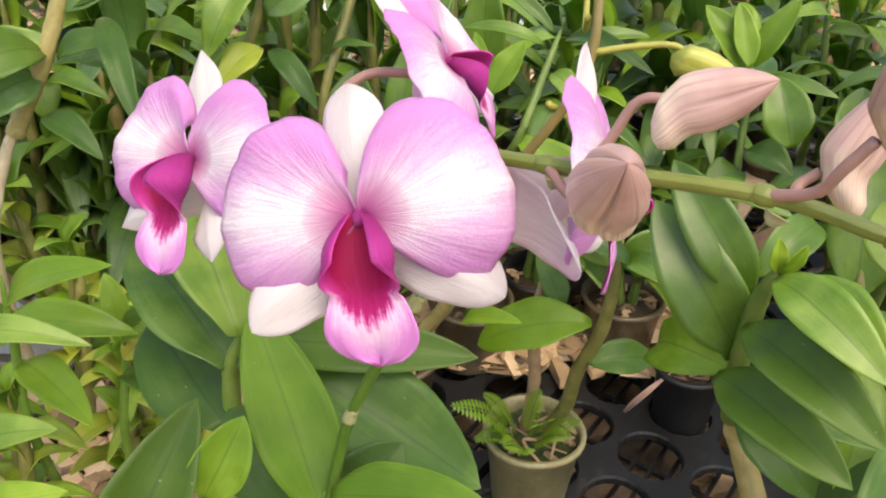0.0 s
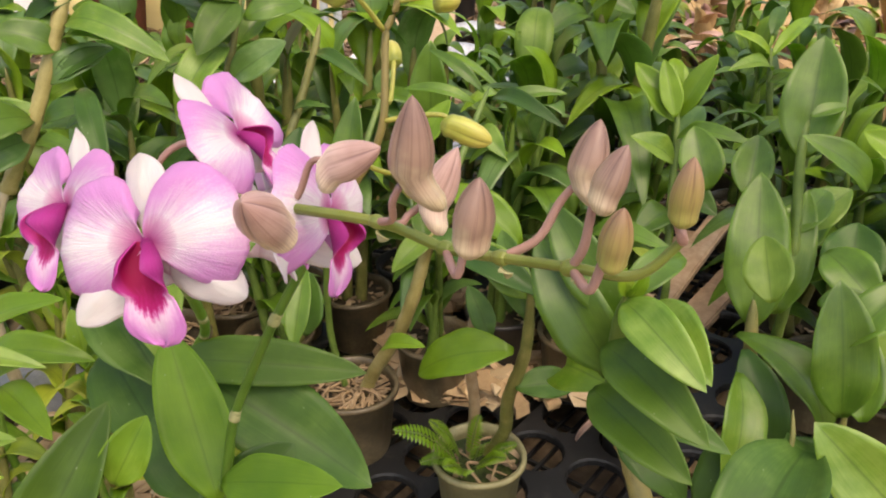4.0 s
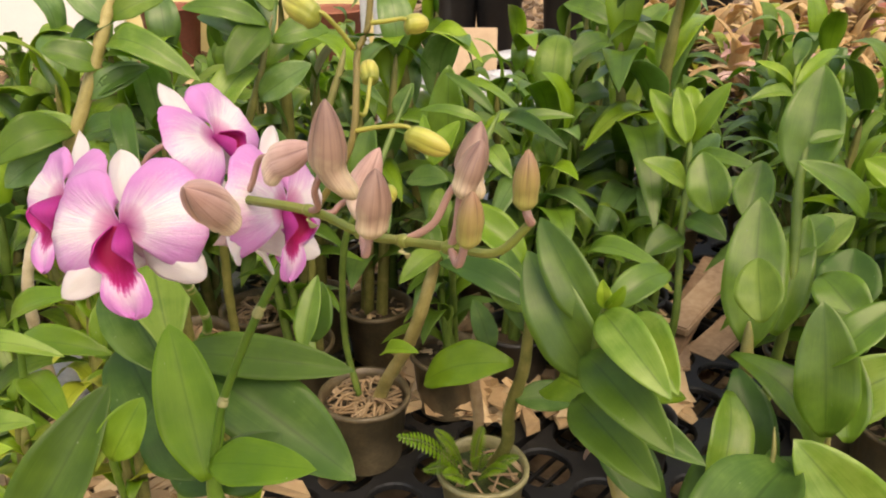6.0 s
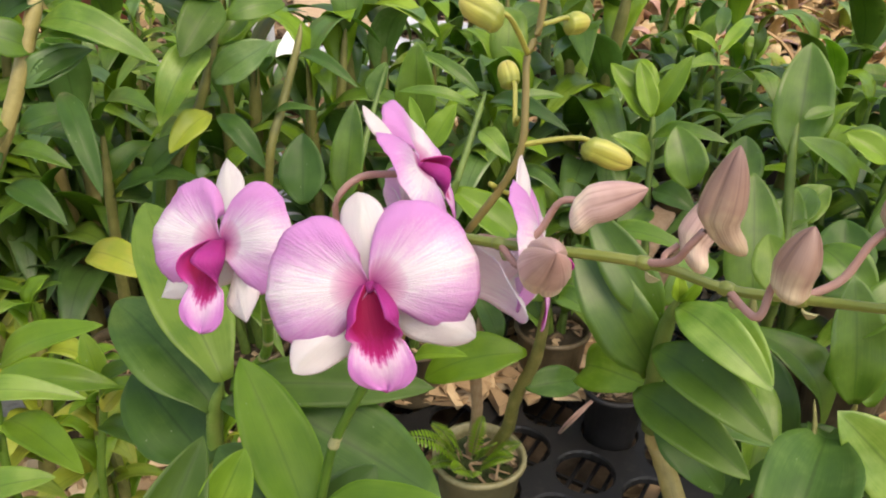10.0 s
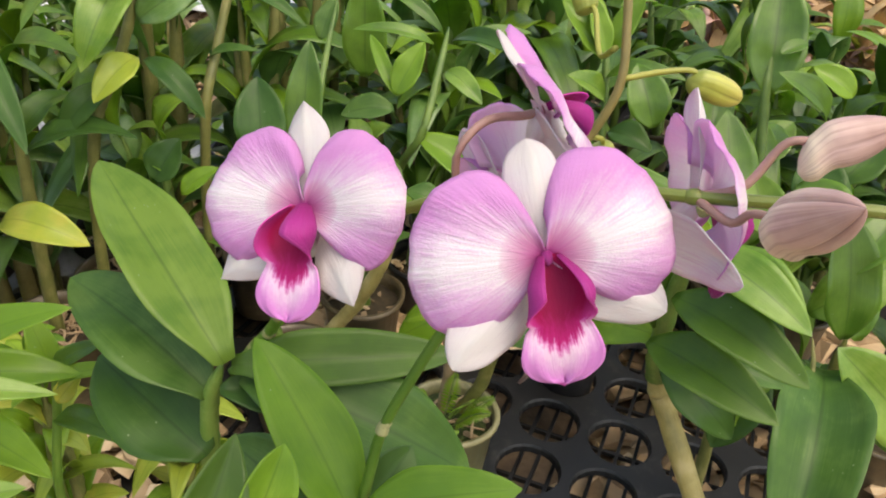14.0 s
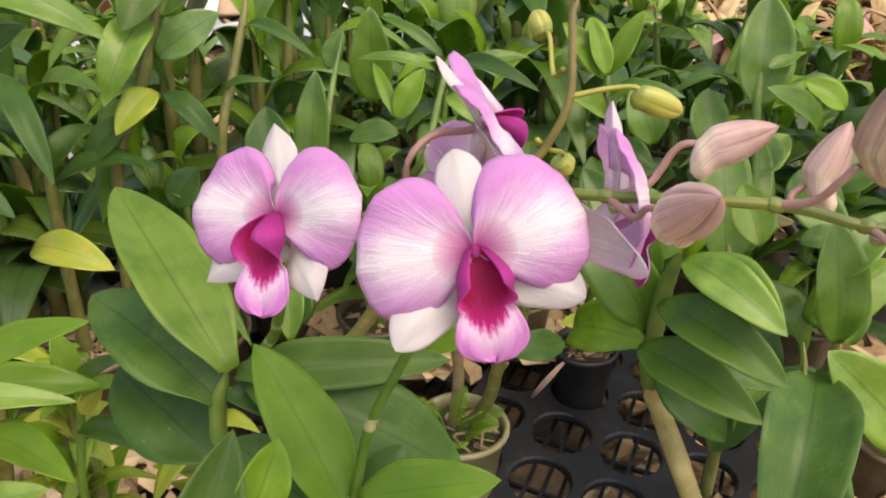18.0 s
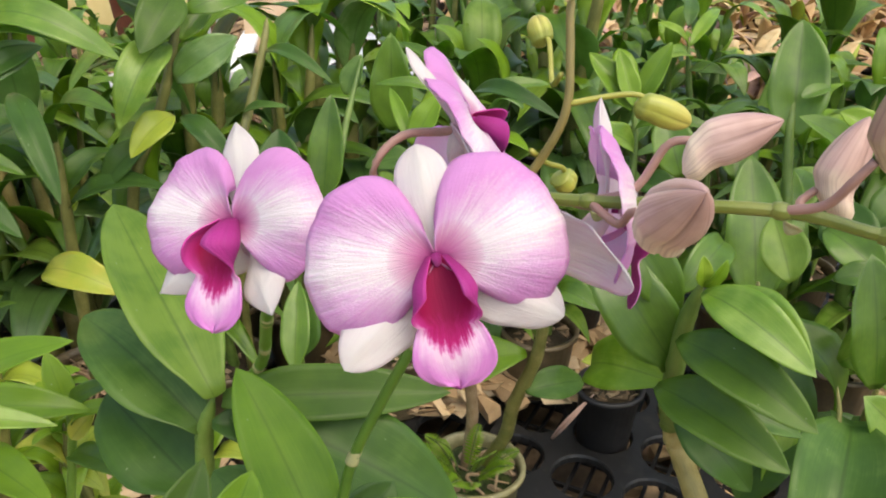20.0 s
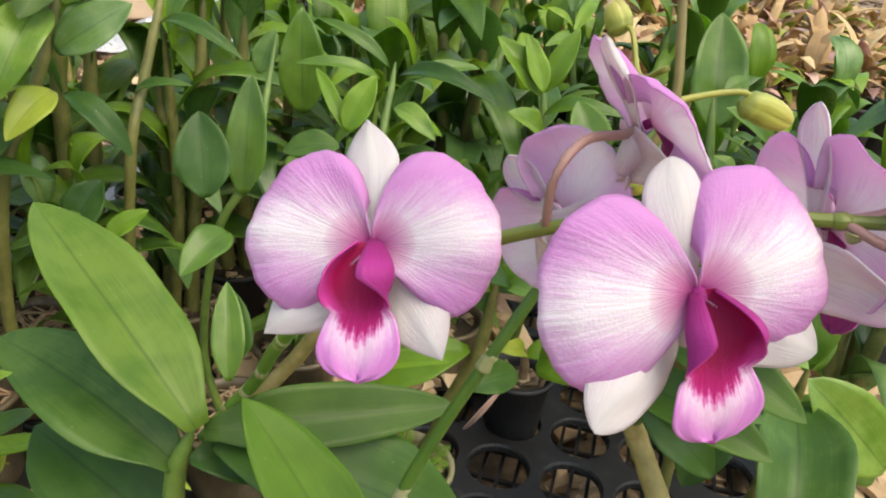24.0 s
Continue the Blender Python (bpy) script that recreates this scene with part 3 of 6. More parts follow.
        roll = ((2.3 if lip_fold < 0 else 1.75) if v < 0 else (2.75 if lip_fold > 0 else 2.2)) * (1 - min(1, max(0, (u - 0.26) / 0.28)) ** 1.3) + 0.30
        ph = v * roll
        r = h / (roll if v < 0 else 0.15 * roll + 0.85 * min(roll, 2.05))
        x = r * math.sin(ph)
        fwd = r * (1 - math.cos(ph)) * 0.8
        cz = 0 - 236 * u
        cy = -4 - 22 * math.sin(math.pi * 0.60 * u) + 46 * max(0, u - 0.72) + lip_back * u * u
        wav = 11 * math.sin(7 * v + 2) * max(0, u - 0.45) * abs(v) + 2.5 * math.sin(13 * v + 1) * max(0, u - 0.6)
        notch = 12 * math.exp(-(v / 0.18) ** 2) * max(0, (u - 0.84) / 0.16) + 1.5 * math.sin(15 * v + seed) * max(0, u - 0.75)
        return W((x + lip_turn * u * 60) * lip_size, (cy - fwd + wav) * lip_size, (cz + notch) * lip_size)
    part("lip", grid_mesh("lip", lip, 30, 26, [LIP, LIP_BACK], 0.0004), fl, "crimson throat fading to white and pink")

    col = [W(0, 12, 2), W(0, -4, -2), W(0, -12, -10), W(0, -14, -18)]
    part("column", tube_mesh("column", col, lambda u: s * 10 * math.sqrt(max(0.02, 1 - u ** 3)), LIP_BACK, 10, 10), fl, "small magenta column")
    chin = [W(0, 24, -4), W(0, 46, -24), W(0, 70, -48), W(0, 92, -74)]
    part("chin", tube_mesh("chin", chin, lambda u: s * (9 + 17 * math.sin(math.pi * min(1, 0.15 + 0.8 * u)) ** 0.8), SEPAL_BACK, 10, 12), fl, "mauve chin behind the bloom")
    if pedicel:
        end = Vector(pedicel[-1]) - Vector(centre)
        pts = [W(0, 20, 0), W(0, 62, 14)] + [Vector(p) - Vector(centre) for p in pedicel[:-1]] + [end]
        part("pedicel", tube_mesh("pedicel", pts, lambda u: 0.0012 + 0.0003 * (1 - u), PEDICEL, 18, 9), fl, "mauve arched pedicel")
    return fl


# ---- bud ----
def build_bud(base, tip, fat, joint, mat=None, seed=0, label="closed mauve orchid bud with darker stripes", ped=None, foot=(0, 0, -1), bow=(0, 0, 0), heel=1.0):
    """A closed bud: three ridged sepals that taper to the tip, and a blunt heel that juts out at the base towards foot."""
    base, tip, joint = Vector(base), Vector(tip), Vector(joint)
    bd = thing("bud", base, label, "flower bud", "closed buds on the spikes")
    ax = tip - base
    L = ax.length
    d = ax.normalized()
    low = Vector(foot)
    low = (low - d * low.dot(d)).normalized()
    side = d.cross(low)
    nu, nv = 26, 42
    close = (2.8, 0.60) if mat is BUD_YELLOW else (1.9, 0.78)
    verts, uvs, faces = [], [], []
    us = [-0.11 + 1.11 * (i / nu) for i in range(nu + 1)]
    for u in us:
        k = (u + 0.11) / 1.11
        # swollen flanks that close to a short point, a waist and a jutting foot
        body = min(1.0, max(0.0, k / 0.16)) ** 0.5 * max(0.0, 1 - max(0.0, (k - 0.40) / 0.60) ** close[0]) ** close[1]
        r = fat * 0.51 * max(0.02, body) * (1.0 - (0.05 + 0.11 * heel) * math.exp(-((k - 0.22) / 0.13) ** 2))
        off = heel * fat * (0.80 * max(0.0, 1 - k / 0.34) ** 1.2 + 0.06 * math.sin(math.pi * k))
        c = ax * u + low * off
        for j in range(nv + 1):
            a = 2 * math.pi * j / nv
            ridge = 1 + (0.20 + 0.10 * k) * (abs(math.sin(1.5 * a + 0.35 + seed)) ** 0.40 - 0.65) - 0.016 * math.cos(15 * a + seed + 2 * k) * math.sin(math.pi * min(1.0, k * 1.1))
            verts.append(c + (low * math.cos(a) + side * math.sin(a) * 0.90) * (r * ridge))
            uvs.append((k, (1.5 * a + 0.35 + seed) / math.pi))
    w = nv + 1
    for i in range(nu):
        for j in range(nv):
            faces.append((i * w + j, i * w + j + 1, (i + 1) * w + j + 1, (i + 1) * w + j))
    part("bud_body", mesh_of("bud_body", verts, faces, mat or BUD, None, uvs), bd)
    if (joint - base).length > 0.004:
        j = joint - base
        mid = j * 0.5 + Vector((0, 0, -0.12 * j.length)) + Vector(bow)
        start = d * (L * 0.10) - low * (fat * 0.18)
        part("pedicel", tube_mesh("pedicel", [start, start - d * (L * 0.16) - low * (fat * 0.10) + j * 0.10, mid, j], lambda u: 0.00105 + 0.0002 * u, ped or PEDICEL, 14, 8), bd, "thin curved pedicel")
    return bd


# ---- setting ----
ground = new("ground", mesh_of("ground", [(-60, -40, -0.085), (60, -40, -0.085), (60, 80, -0.085), (-60, 80, -0.085)], [(0, 1, 2, 3)], GROUND, smooth=False))
tagged(ground, "bare brown earth with bark litter under the trays", "ground", kind="structure")


def box_mesh(name, x0, y0, z0, x1, y1, z1, mat, bevel=0.004):
    bm = bmesh.new()
    bmesh.ops.create_cube(bm, size=1.0)
    for v in bm.verts:
        v.co = Vector(((x0 + x1) / 2 + v.co.x * (x1 - x0), (y0 + y1) / 2 + v.co.y * (y1 - y0), (z0 + z1) / 2 + v.co.z * (z1 - z0)))
    if bevel:
        bmesh.ops.bevel(bm, geom=bm.edges[:], offset=bevel, segments=2, affect="EDGES")
    me = bpy.data.meshes.new(name)
    bm.to_mesh(me)
    bm.free()
    me.materials.append(mat)
    return me


wall = tagged(new("wall_north", box_mesh("wall_north", -6.0, 3.72, -0.09, -0.45, 3.87, 2.2, WALL, 0.01)), "cream painted wall behind the plant rows", "wall", kind="structure")


def chips_mesh(name, count, where, size, mat, seed):
    """Loose flat chips, each a bent little slab."""
    rnd = random.Random(seed)
    verts, faces = [], []
    for _ in range(count):
        x, y, z = where(rnd)
        a, tilt, roll = rnd.uniform(0, 6.3), rnd.uniform(-0.5, 0.5), rnd.uniform(-0.6, 0.6)
        m = Matrix.Translation((x, y, z)) @ Euler((roll, tilt, a)).to_matrix().to_4x4()
        lx, ly, lz = (size * rnd.uniform(0.5, 1.4), size * rnd.uniform(0.25, 0.7), size * rnd.uniform(0.10, 0.3))
        k = len(verts)
        for sx in (-1, 1):
            for sy in (-1, 1):
                for sz in (-1, 1):
                    verts.append(m @ Vector((sx * lx * rnd.uniform(0.35, 1) * 0.5, sy * ly * rnd.uniform(0.3, 1) * 0.5, sz * lz * rnd.uniform(0.3, 1) * 0.5)))
        faces += [(k, k + 1, k + 3, k + 2), (k + 4, k + 6, k + 7, k + 5), (k, k + 4, k + 5, k + 1), (k + 2, k + 3, k + 7, k + 6), (k, k + 2, k + 6, k + 4), (k + 1, k + 5, k + 7, k + 3)]
    return mesh_of(name, verts, faces, mat, smooth=False)


def litter_place(r):
    """Anywhere on the earth but under the near end of the trays, left without chips to stand in for shade."""
    while True:
        x, y = r.gauss(0.15, 0.95), 0.55 + r.gauss(0.5, 0.85)
        i, j = ((x - 0.332) * 0.79 - (y - 0.596) * 0.61) / 0.0884, ((x - 0.332) * 0.61 + (y - 0.596) * 0.79) / 0.0884
        if not (-7 < i < -0.4 and -4 < j < 4.5):
            return x, y, -0.080 + 0.03 * r.random()


litter = new("bark_litter", chips_mesh("bark_litter", 7600, litter_place, 0.075, CHIPS, 3))
tagged(litter, "tan bark chips and husk pieces scattered on the earth", "bark chips", kind="stuff")
far_litter = new("bark_litter", chips_mesh("far_litter", 8000, lambda r: (r.gauss(0.6, 2.2), 2.3 + abs(r.gauss(0, 2.0)), -0.075 + 0.03 * r.random()), 0.09, CHIPS_SHADED, 4))
tagged(far_litter, "coarse brown litter between the far pot rows, darkened for shade", "bark chips", kind="stuff")


# ---- trays ----
def tray_meshes(nx, ny, pitch, hole):
    """A nursery tray: a plate with round holes, a short collar and a grid floor under each."""
    V, F = [], []
    seg, depth = 20, 0.034
    for cx in range(nx):
        for cy in range(ny):
            ox, oy = (cx + 0.5) * pitch, (cy + 0.5) * pitch
            k = len(V)
            for ring in range(4):
                for j in range(seg):
                    a = 2 * math.pi * j / seg + math.pi / 4
                    c, s = math.cos(a), math.sin(a)
                    if ring == 0:
                        q = pitch * 0.5 / max(abs(c), abs(s))
                        V.append((ox + c * q, oy + s * q, 0.0))
                    elif ring == 1:
                        V.append((ox + c * hole * 0.5 * 1.05, oy + s * hole * 0.5 * 1.05, 0.0))
                    elif ring == 2:
                        V.append((ox + c * hole * 0.5, oy + s * hole * 0.5, -0.003))
                    elif ring == 3:
                        V.append((ox + c * hole * 0.49, oy + s * hole * 0.49, -0.010))
            for ring in range(3):
                for j in range(seg):
                    j2 = (j + 1) % seg
                    F.append((k + ring * seg + j, k + ring * seg + j2, k + (ring + 1) * seg + j2, k + (ring + 1) * seg + j))
    w, h = nx * pitch, ny * pitch
    k = len(V)
    for z in (0.0, -depth - 0.01):
        o = 0 if z == 0 else 0.006
        V += [(-o, -o, z), (w + o, -o, z), (w + o, h + o, z), (-o, h + o, z)]
    F += [(k, k + 4, k + 5, k + 1), (k + 1, k + 5, k + 6, k + 2), (k + 2, k + 6, k + 7, k + 3), (k + 3, k + 7, k + 4, k)]
    deck = mesh_of("deck", V, F, TRAY, smooth=False)
    bm = bmesh.new()
    bm.from_mesh(deck)
    bmesh.ops.remove_doubles(bm, verts=bm.verts[:], dist=0.0004)
    bm.to_mesh(deck)
    bm.free()
    long_bar = box_mesh("floor_bar", -0.0022, 0.0, -depth - 0.006, 0.0022, h, -depth, TRAY, 0)
    cross_bar = box_mesh("floor_bar", 0.0, -0.0022, -depth - 0.010, w, 0.0022, -depth - 0.004, TRAY, 0)
    return deck, long_bar, cross_bar


TRAY_TURN = -37.75
PITCH = 0.0884
deck_mesh, long_bar, cross_bar = tray_meshes(5, 9, PITCH, 0.074)


def tray_at(x, y):
    t = thing("nursery_tray", (x, y, 0), "black plastic nursery tray with round pot holes", "tray", "nursery trays")
    t.rotation_euler = (0, 0, radians(TRAY_TURN))
    part("deck", deck_mesh, t)
    for k in range(15):
        part("floor_bar", long_bar, t).location = ((k // 3 + 0.5 + (k % 3 - 1) * 0.24) * PITCH, 0, 0)
    for k in range(18):
        part("floor_bar", cross_bar, t).location = (0, (k // 2 + 0.3 + (k % 2) * 0.4) * PITCH, 0)
    return t


# tray corners step along the turned grid; one hole sits at (0.332, 0.596)
ca, sa = math.cos(radians(TRAY_TURN)), math.sin(radians(TRAY_TURN))


def grid_point(i, j):
    return (0.332 + (i - 0.5) * PITCH * ca - (j - 0.5) * PITCH * sa, 0.596 + (i - 0.5) * PITCH * sa + (j - 0.5) * PITCH * ca)


TRAYS = ((-2, -3.0), (-7.12, -3.0), (-2, 6.15), (-7.12, 6.15), (3.12, 6.15), (8.24, 6.15))


def on_tray(x, y):
    i = ((x - 0.332) * ca + (y - 0.596) * sa) / PITCH + 0.5
    j = (-(x - 0.332) * sa + (y - 0.596) * ca) / PITCH + 0.5
    return any(a <= i <= a + 5 and b <= j <= b + 9 for a, b in TRAYS)


for i, j in TRAYS:
    tray_at(*grid_point(i, j))


# ---- pots ----
def pot_mesh(r, h, taper=0.78, lip=0.0035, sides=28, mat=None):
    V, F = [], []
    prof = [(r * taper, 0), (r * (taper + 0.02), 0.004), (r * 0.97, h - 0.008), (r + lip, h - 0.006), (r + lip, h), (r - 0.002, h), (r * 0.95, h - 0.012), (r * taper * 0.97, h * 0.35), (0.0005, h * 0.35)]
    for rr, z in prof:
        for j in range(sides):
            a = 2 * math.pi * j / sides
            wob = 1 + 0.02 * math.sin(3 * a + z * 30)
            V.append((rr * wob * math.cos(a), rr * wob * math.sin(a), z))
    for i in range(len(prof) - 1):
        for j in range(sides):
            j2 = (j + 1) % sides
            F.append((i * sides + j, i * sides + j2, (i + 1) * sides + j2, (i + 1) * sides + j))
    F.append(tuple(range(sides - 1, -1, -1)))
    return mesh_of("pot_body", V, F, mat)


def mound_mesh(name, r, z, mat, seed, rise=0.006):
    V, F = [(0, 0, z + rise)], []
    rnd = random.Random(seed)
    for i in range(1, 6):
        for j in range(18):
            a = 2 * math.pi * j / 18
            q = r * i / 5
            V.append((q * math.cos(a), q * math.sin(a), z + rise * (1 - i / 5) + rnd.uniform(-1, 1) * 0.003))
    for j in range(18):
        F.append((0, 1 + j, 1 + (j + 1) % 18))
    for i in range(4):
        for j in range(18):
            j2 = (j + 1) % 18
            F.append((1 + i * 18 + j, 1 + (i + 1) * 18 + j, 1 + (i + 1) * 18 + j2, 1 + i * 18 + j2))
    return mesh_of(name, V, F, mat)


def root_mat(p, r, z, count, seed):
    """A tangle of thin tan roots that spills over the potting mix."""
    rnd = random.Random(seed)
    V, F, U = [], [], []
    for _ in range(count):
        a, d = rnd.uniform(0, 6.3), r * 0.3 * rnd.random()
        b = a + rnd.uniform(-1.6, 1.6)
        c = b + rnd.uniform(-1.1, 1.1)
        h = z + rnd.uniform(0.002, 0.016)
        pts = [(d * math.cos(a), d * math.sin(a), z + 0.004), (r * 0.5 * math.cos(b), r * 0.5 * math.sin(b), h), (r * 0.86 * math.cos(c), r * 0.86 * math.sin(c), z + rnd.uniform(-0.004, 0.008))]
        me = tube_mesh("root", pts, rnd.uniform(0.0011, 0.0021), ROOT, 8, 5)
        k = len(V)
        V += [tuple(v.co) for v in me.vertices]
        F += [tuple(k + i for i in f.vertices) for f in me.polygons]
        bpy.data.meshes.remove(me)
    ob = part("root_mass", mesh_of("root_mass", V, F, ROOT, None, [(v[0] * 40, v[1] * 40) for v in V]), p)
    return tagged(ob, "matted tan roots over the mix", kind="stuff")


def pot_with_fill(name, x, y, z, r, h, mat, fill, label, seed, chips=60, group="plant pots"):
    p = thing(name, (x, y, z), label, "plant pot", group)
    part("pot_body", pot_mesh(r, h, mat=mat), p)
    soil = part("soil", mound_mesh("soil", r * 0.93, h * 0.84, SOIL, seed), p, "dark potting mix")
    if chips:
        def where(q):
            a, d = q.uniform(0, 6.3), r * 0.85 * math.sqrt(q.random())
            return d * math.cos(a), d * math.sin(a), h * 0.86 + 0.006 * q.random()
        part("husk_mix", chips_mesh("husk_mix", chips, where, 0.018, fill, seed), soil, "husk chips on the mix")
    return p


husk = new("husk_chunks", chips_mesh("husk_chunks", 210, lambda r: (r.uniform(-0.02, 0.40), 0.79 + abs(r.gauss(0, 0.18)), 0.004 + 0.022 * r.random()), 0.070, CHIPS, 31))
near_husk = new("husk_chunks", chips_mesh("husk_chunks", 170, lambda r: (r.uniform(-0.50, -0.13), r.uniform(0.42, 0.74), 0.004 + 0.024 * r.random()), 0.062, CHIPS, 32))
tagged(near_husk, "tan husk chunks lying over the black tray", "husk chunks", kind="stuff")
tagged(husk, "tan husk chunks lying between the pots", "husk chunks", kind="stuff")

# ---- flower spike with open blooms and buds ----
spike = thing("orchid_flower_spike", (-0.105, 0.352, 0.385), "arching green orchid flower spike, leafless and jointed at its base", "flower spike")


def under(ob, pts):
    return [Vector(p) - Vector(ob.location) for p in pts]


stem = part("jointed_stem", tube_mesh("jointed_stem", under(spike, [(-0.100, 0.364, 0.374), (-0.0870, 0.362, 0.392), (-0.0754, 0.352, 0.4134), (-0.0698, 0.324, 0.453), (-0.062, 0.270, 0.512), (-0.055, 0.226, 0.543)]), noded(0.0031, 8, 0.06), CANE_FRESH, 56, 12), spike, "green stem with pale joints")
AXIS_PTS = [(-0.055, 0.226, 0.543), (-0.030, 0.205, 0.5635), (0.000, 0.180, 0.579), (0.0266, 0.1544, 0.5865), (0.0638, 0.1266, 0.5931), (0.0833, 0.1137, 0.591), (0.098, 0.102, 0.594), (0.1133, 0.0844, 0.6005), (0.126, 0.074, 0.604), (0.135, 0.0715, 0.6143)]
JOINTS = catmull([(-0.100, 0.364, 0.374), (-0.0870, 0.362, 0.392), (-0.0754, 0.352, 0.4134), (-0.0698, 0.324, 0.453), (-0.062, 0.270, 0.512), (-0.055, 0.226, 0.543)], 80)
for k in (16, 27, 38, 50, 62):
    part("joint_ring", tube_mesh("joint_ring", under(spike, [JOINTS[k - 1], JOINTS[k], JOINTS[k + 1]]), lambda u: 0.0034, SHEATH_GREEN, 4, 12), stem, "pale ring at a joint")
part("axis", tube_mesh("axis", under(spike, AXIS_PTS), lambda u: 0.0021 - 0.0010 * u, AXIS, 60, 12), spike, "yellow-green flower axis")

build_flower("orchid_bloom", (-0.0692, 0.2088, 0.5632), (-0.530, -0.688, 0.506), (0.12, 0.53, 0.84), 0.0655, "fully open lilac and white orchid bloom with crimson throat", seed=3, lip_turn=-0.4, top=(92, 222), low_left=(217, 264), low_right=(-58, 242), depths=(-6, 18, -28), cup=-14, drop=(-1, 5), blunt=1.15, lip_size=1.03, lip_back=-6, pedicel=[(-0.050, 0.232, 0.545), (-0.052, 0.224, 0.548)])
build_flower("orchid_bloom", (-0.0150, 0.1512, 0.5753), (-0.19, -0.89, 0.41), (-0.08, 0.42, 0.90), 0.068, "large open lilac and white orchid bloom with crimson throat", seed=5, lip_fold=-1, low_left=(223, 252), low_right=(-34, 250), depths=(15, -8, 34), cup=18, drop=(8, -1), blunt=0.66, lip_turn=0.15, lip_back=32, pedicel=[(-0.012, 0.182, 0.572), (-0.010, 0.188, 0.575)])
build_flower("orchid_bloom", (0.0050, 0.2030, 0.5945), (0.79, -0.14, 0.60), (-0.606, -0.010, 0.795), 0.0615, "open pink and white orchid bloom turned sideways", seed=8, top=(92, 226), low_left=(215, 250), low_right=(-46, 240), blunt=0.85, cup=-10, lip_size=0.80, lip_fold=-1, lip_back=26, pedicel=[(-0.0164, 0.2005, 0.5915), (-0.0255, 0.1975, 0.583), (-0.024, 0.200, 0.566)])
build_flower("orchid_bloom", (0.0420, 0.1690, 0.5770), (0.95, -0.24, 0.17), (-0.13, 0.36, 0.92), 0.066, "open pink orchid bloom turned away behind the buds", seed=11, top=(91, 220), low_left=(208, 250), low_right=(-36, 246), chin_reach=1.0, lip_size=0.86, pedicel=[(0.024, 0.172, 0.580), (0.022, 0.160, 0.585)])
build_flower("orchid_bloom", (0.0090, 0.2400, 0.5490), (0.91, 0.43, 0.11), (-0.43, 0.79, 0.45), 0.066, "pink orchid bloom seen from its pale back", seed=14, chin_reach=0.4, pedicel=[(-0.010, 0.225, 0.552), (-0.022, 0.200, 0.567)])

n1, n2, n3, n4, n5, n6 = (0.0266, 0.1544, 0.5865), (0.0638, 0.1266, 0.5931), (0.0833, 0.1137, 0.591), (0.098, 0.102, 0.594), (0.1133, 0.0844, 0.6005), (0.1345, 0.0715, 0.6135)
# a tan-edged bract clasps the axis at every node
for p, q in ((n1, n2), (n2, n3), (n3, n4), (n4, n5), (n5, n6)):
    a, e = Vector(p), (Vector(q) - Vector(p)).normalized()
    node = part("node", tube_mesh("node", under(spike, [a - e * 0.0022, a, a + e * 0.0022]), lambda u: 0.0017 + 0.0006 * math.sin(math.pi * u), AXIS, 8, 12), spike, "swollen node of the axis")
    tip = a + e * 0.0045 + Vector((0.0, -0.0022, -0.0028))
    part("bract", leaf_mesh(a - Vector(spike.location) + Vector((0, -0.0018, -0.0016)), tip - Vector(spike.location), 0.0046, (0, -0.8, -0.5), 0.1, 0.4, SHEATH_GREEN, nu=6, nv=4, thick=0.0003), node, "small papery bract")
build_bud((0.0330, 0.1300, 0.5900), (0.0310, 0.1060, 0.6085), 0.0145, n1, seed=1, foot=(0.55, -0.2, -0.8), heel=0.3)
build_bud((0.0460, 0.1430, 0.6035), (0.0650, 0.1346, 0.6130), 0.0113, n1, seed=2, foot=(-0.1, -0.2, -1), heel=0.55)
build_bud((0.0735, 0.1105, 0.6080), (0.0757, 0.1085, 0.6355), 0.0113, n2, BUD_BROWN, seed=3, foot=(1, -0.2, -0.3))
build_bud((0.0765, 0.1308, 0.5930), (0.0870, 0.1334, 0.6132), 0.0104, n2, seed=4, foot=(-0.2, -0.3, -1), heel=0.8)
build_bud((0.0895, 0.0965, 0.6005), (0.0918, 0.0950, 0.6193), 0.0110, n3, BUD_BROWN, seed=5, bow=(0, -0.004, -0.004), foot=(0, -1, 0), heel=0.3)
build_bud((0.1160, 0.0985, 0.6130), (0.1209, 0.1020, 0.6312), 0.0092, n4, BUD_BROWN, seed=6, foot=(0.6, -0.6, -0.2), heel=0.8)
build_bud((0.1170, 0.0770, 0.6200), (0.1220, 0.0770, 0.6335), 0.0076, n5, BUD_BROWN, seed=7, foot=(0, -1, -0.2), heel=0.4)
build_bud((0.1187, 0.0688, 0.6098), (0.1199, 0.0660, 0.6240), 0.0074, n5, BUD_GREEN, seed=8, bow=(0, -0.002, -0.003), foot=(0, -1, 0), heel=0.2)
build_bud((0.1326, 0.0693, 0.6200), (0.1330, 0.0672, 0.6343), 0.0069, n6, BUD_GREEN, seed=9, label="small green and mauve bud at the spike's end", foot=(0, -1, 0), heel=0.2)

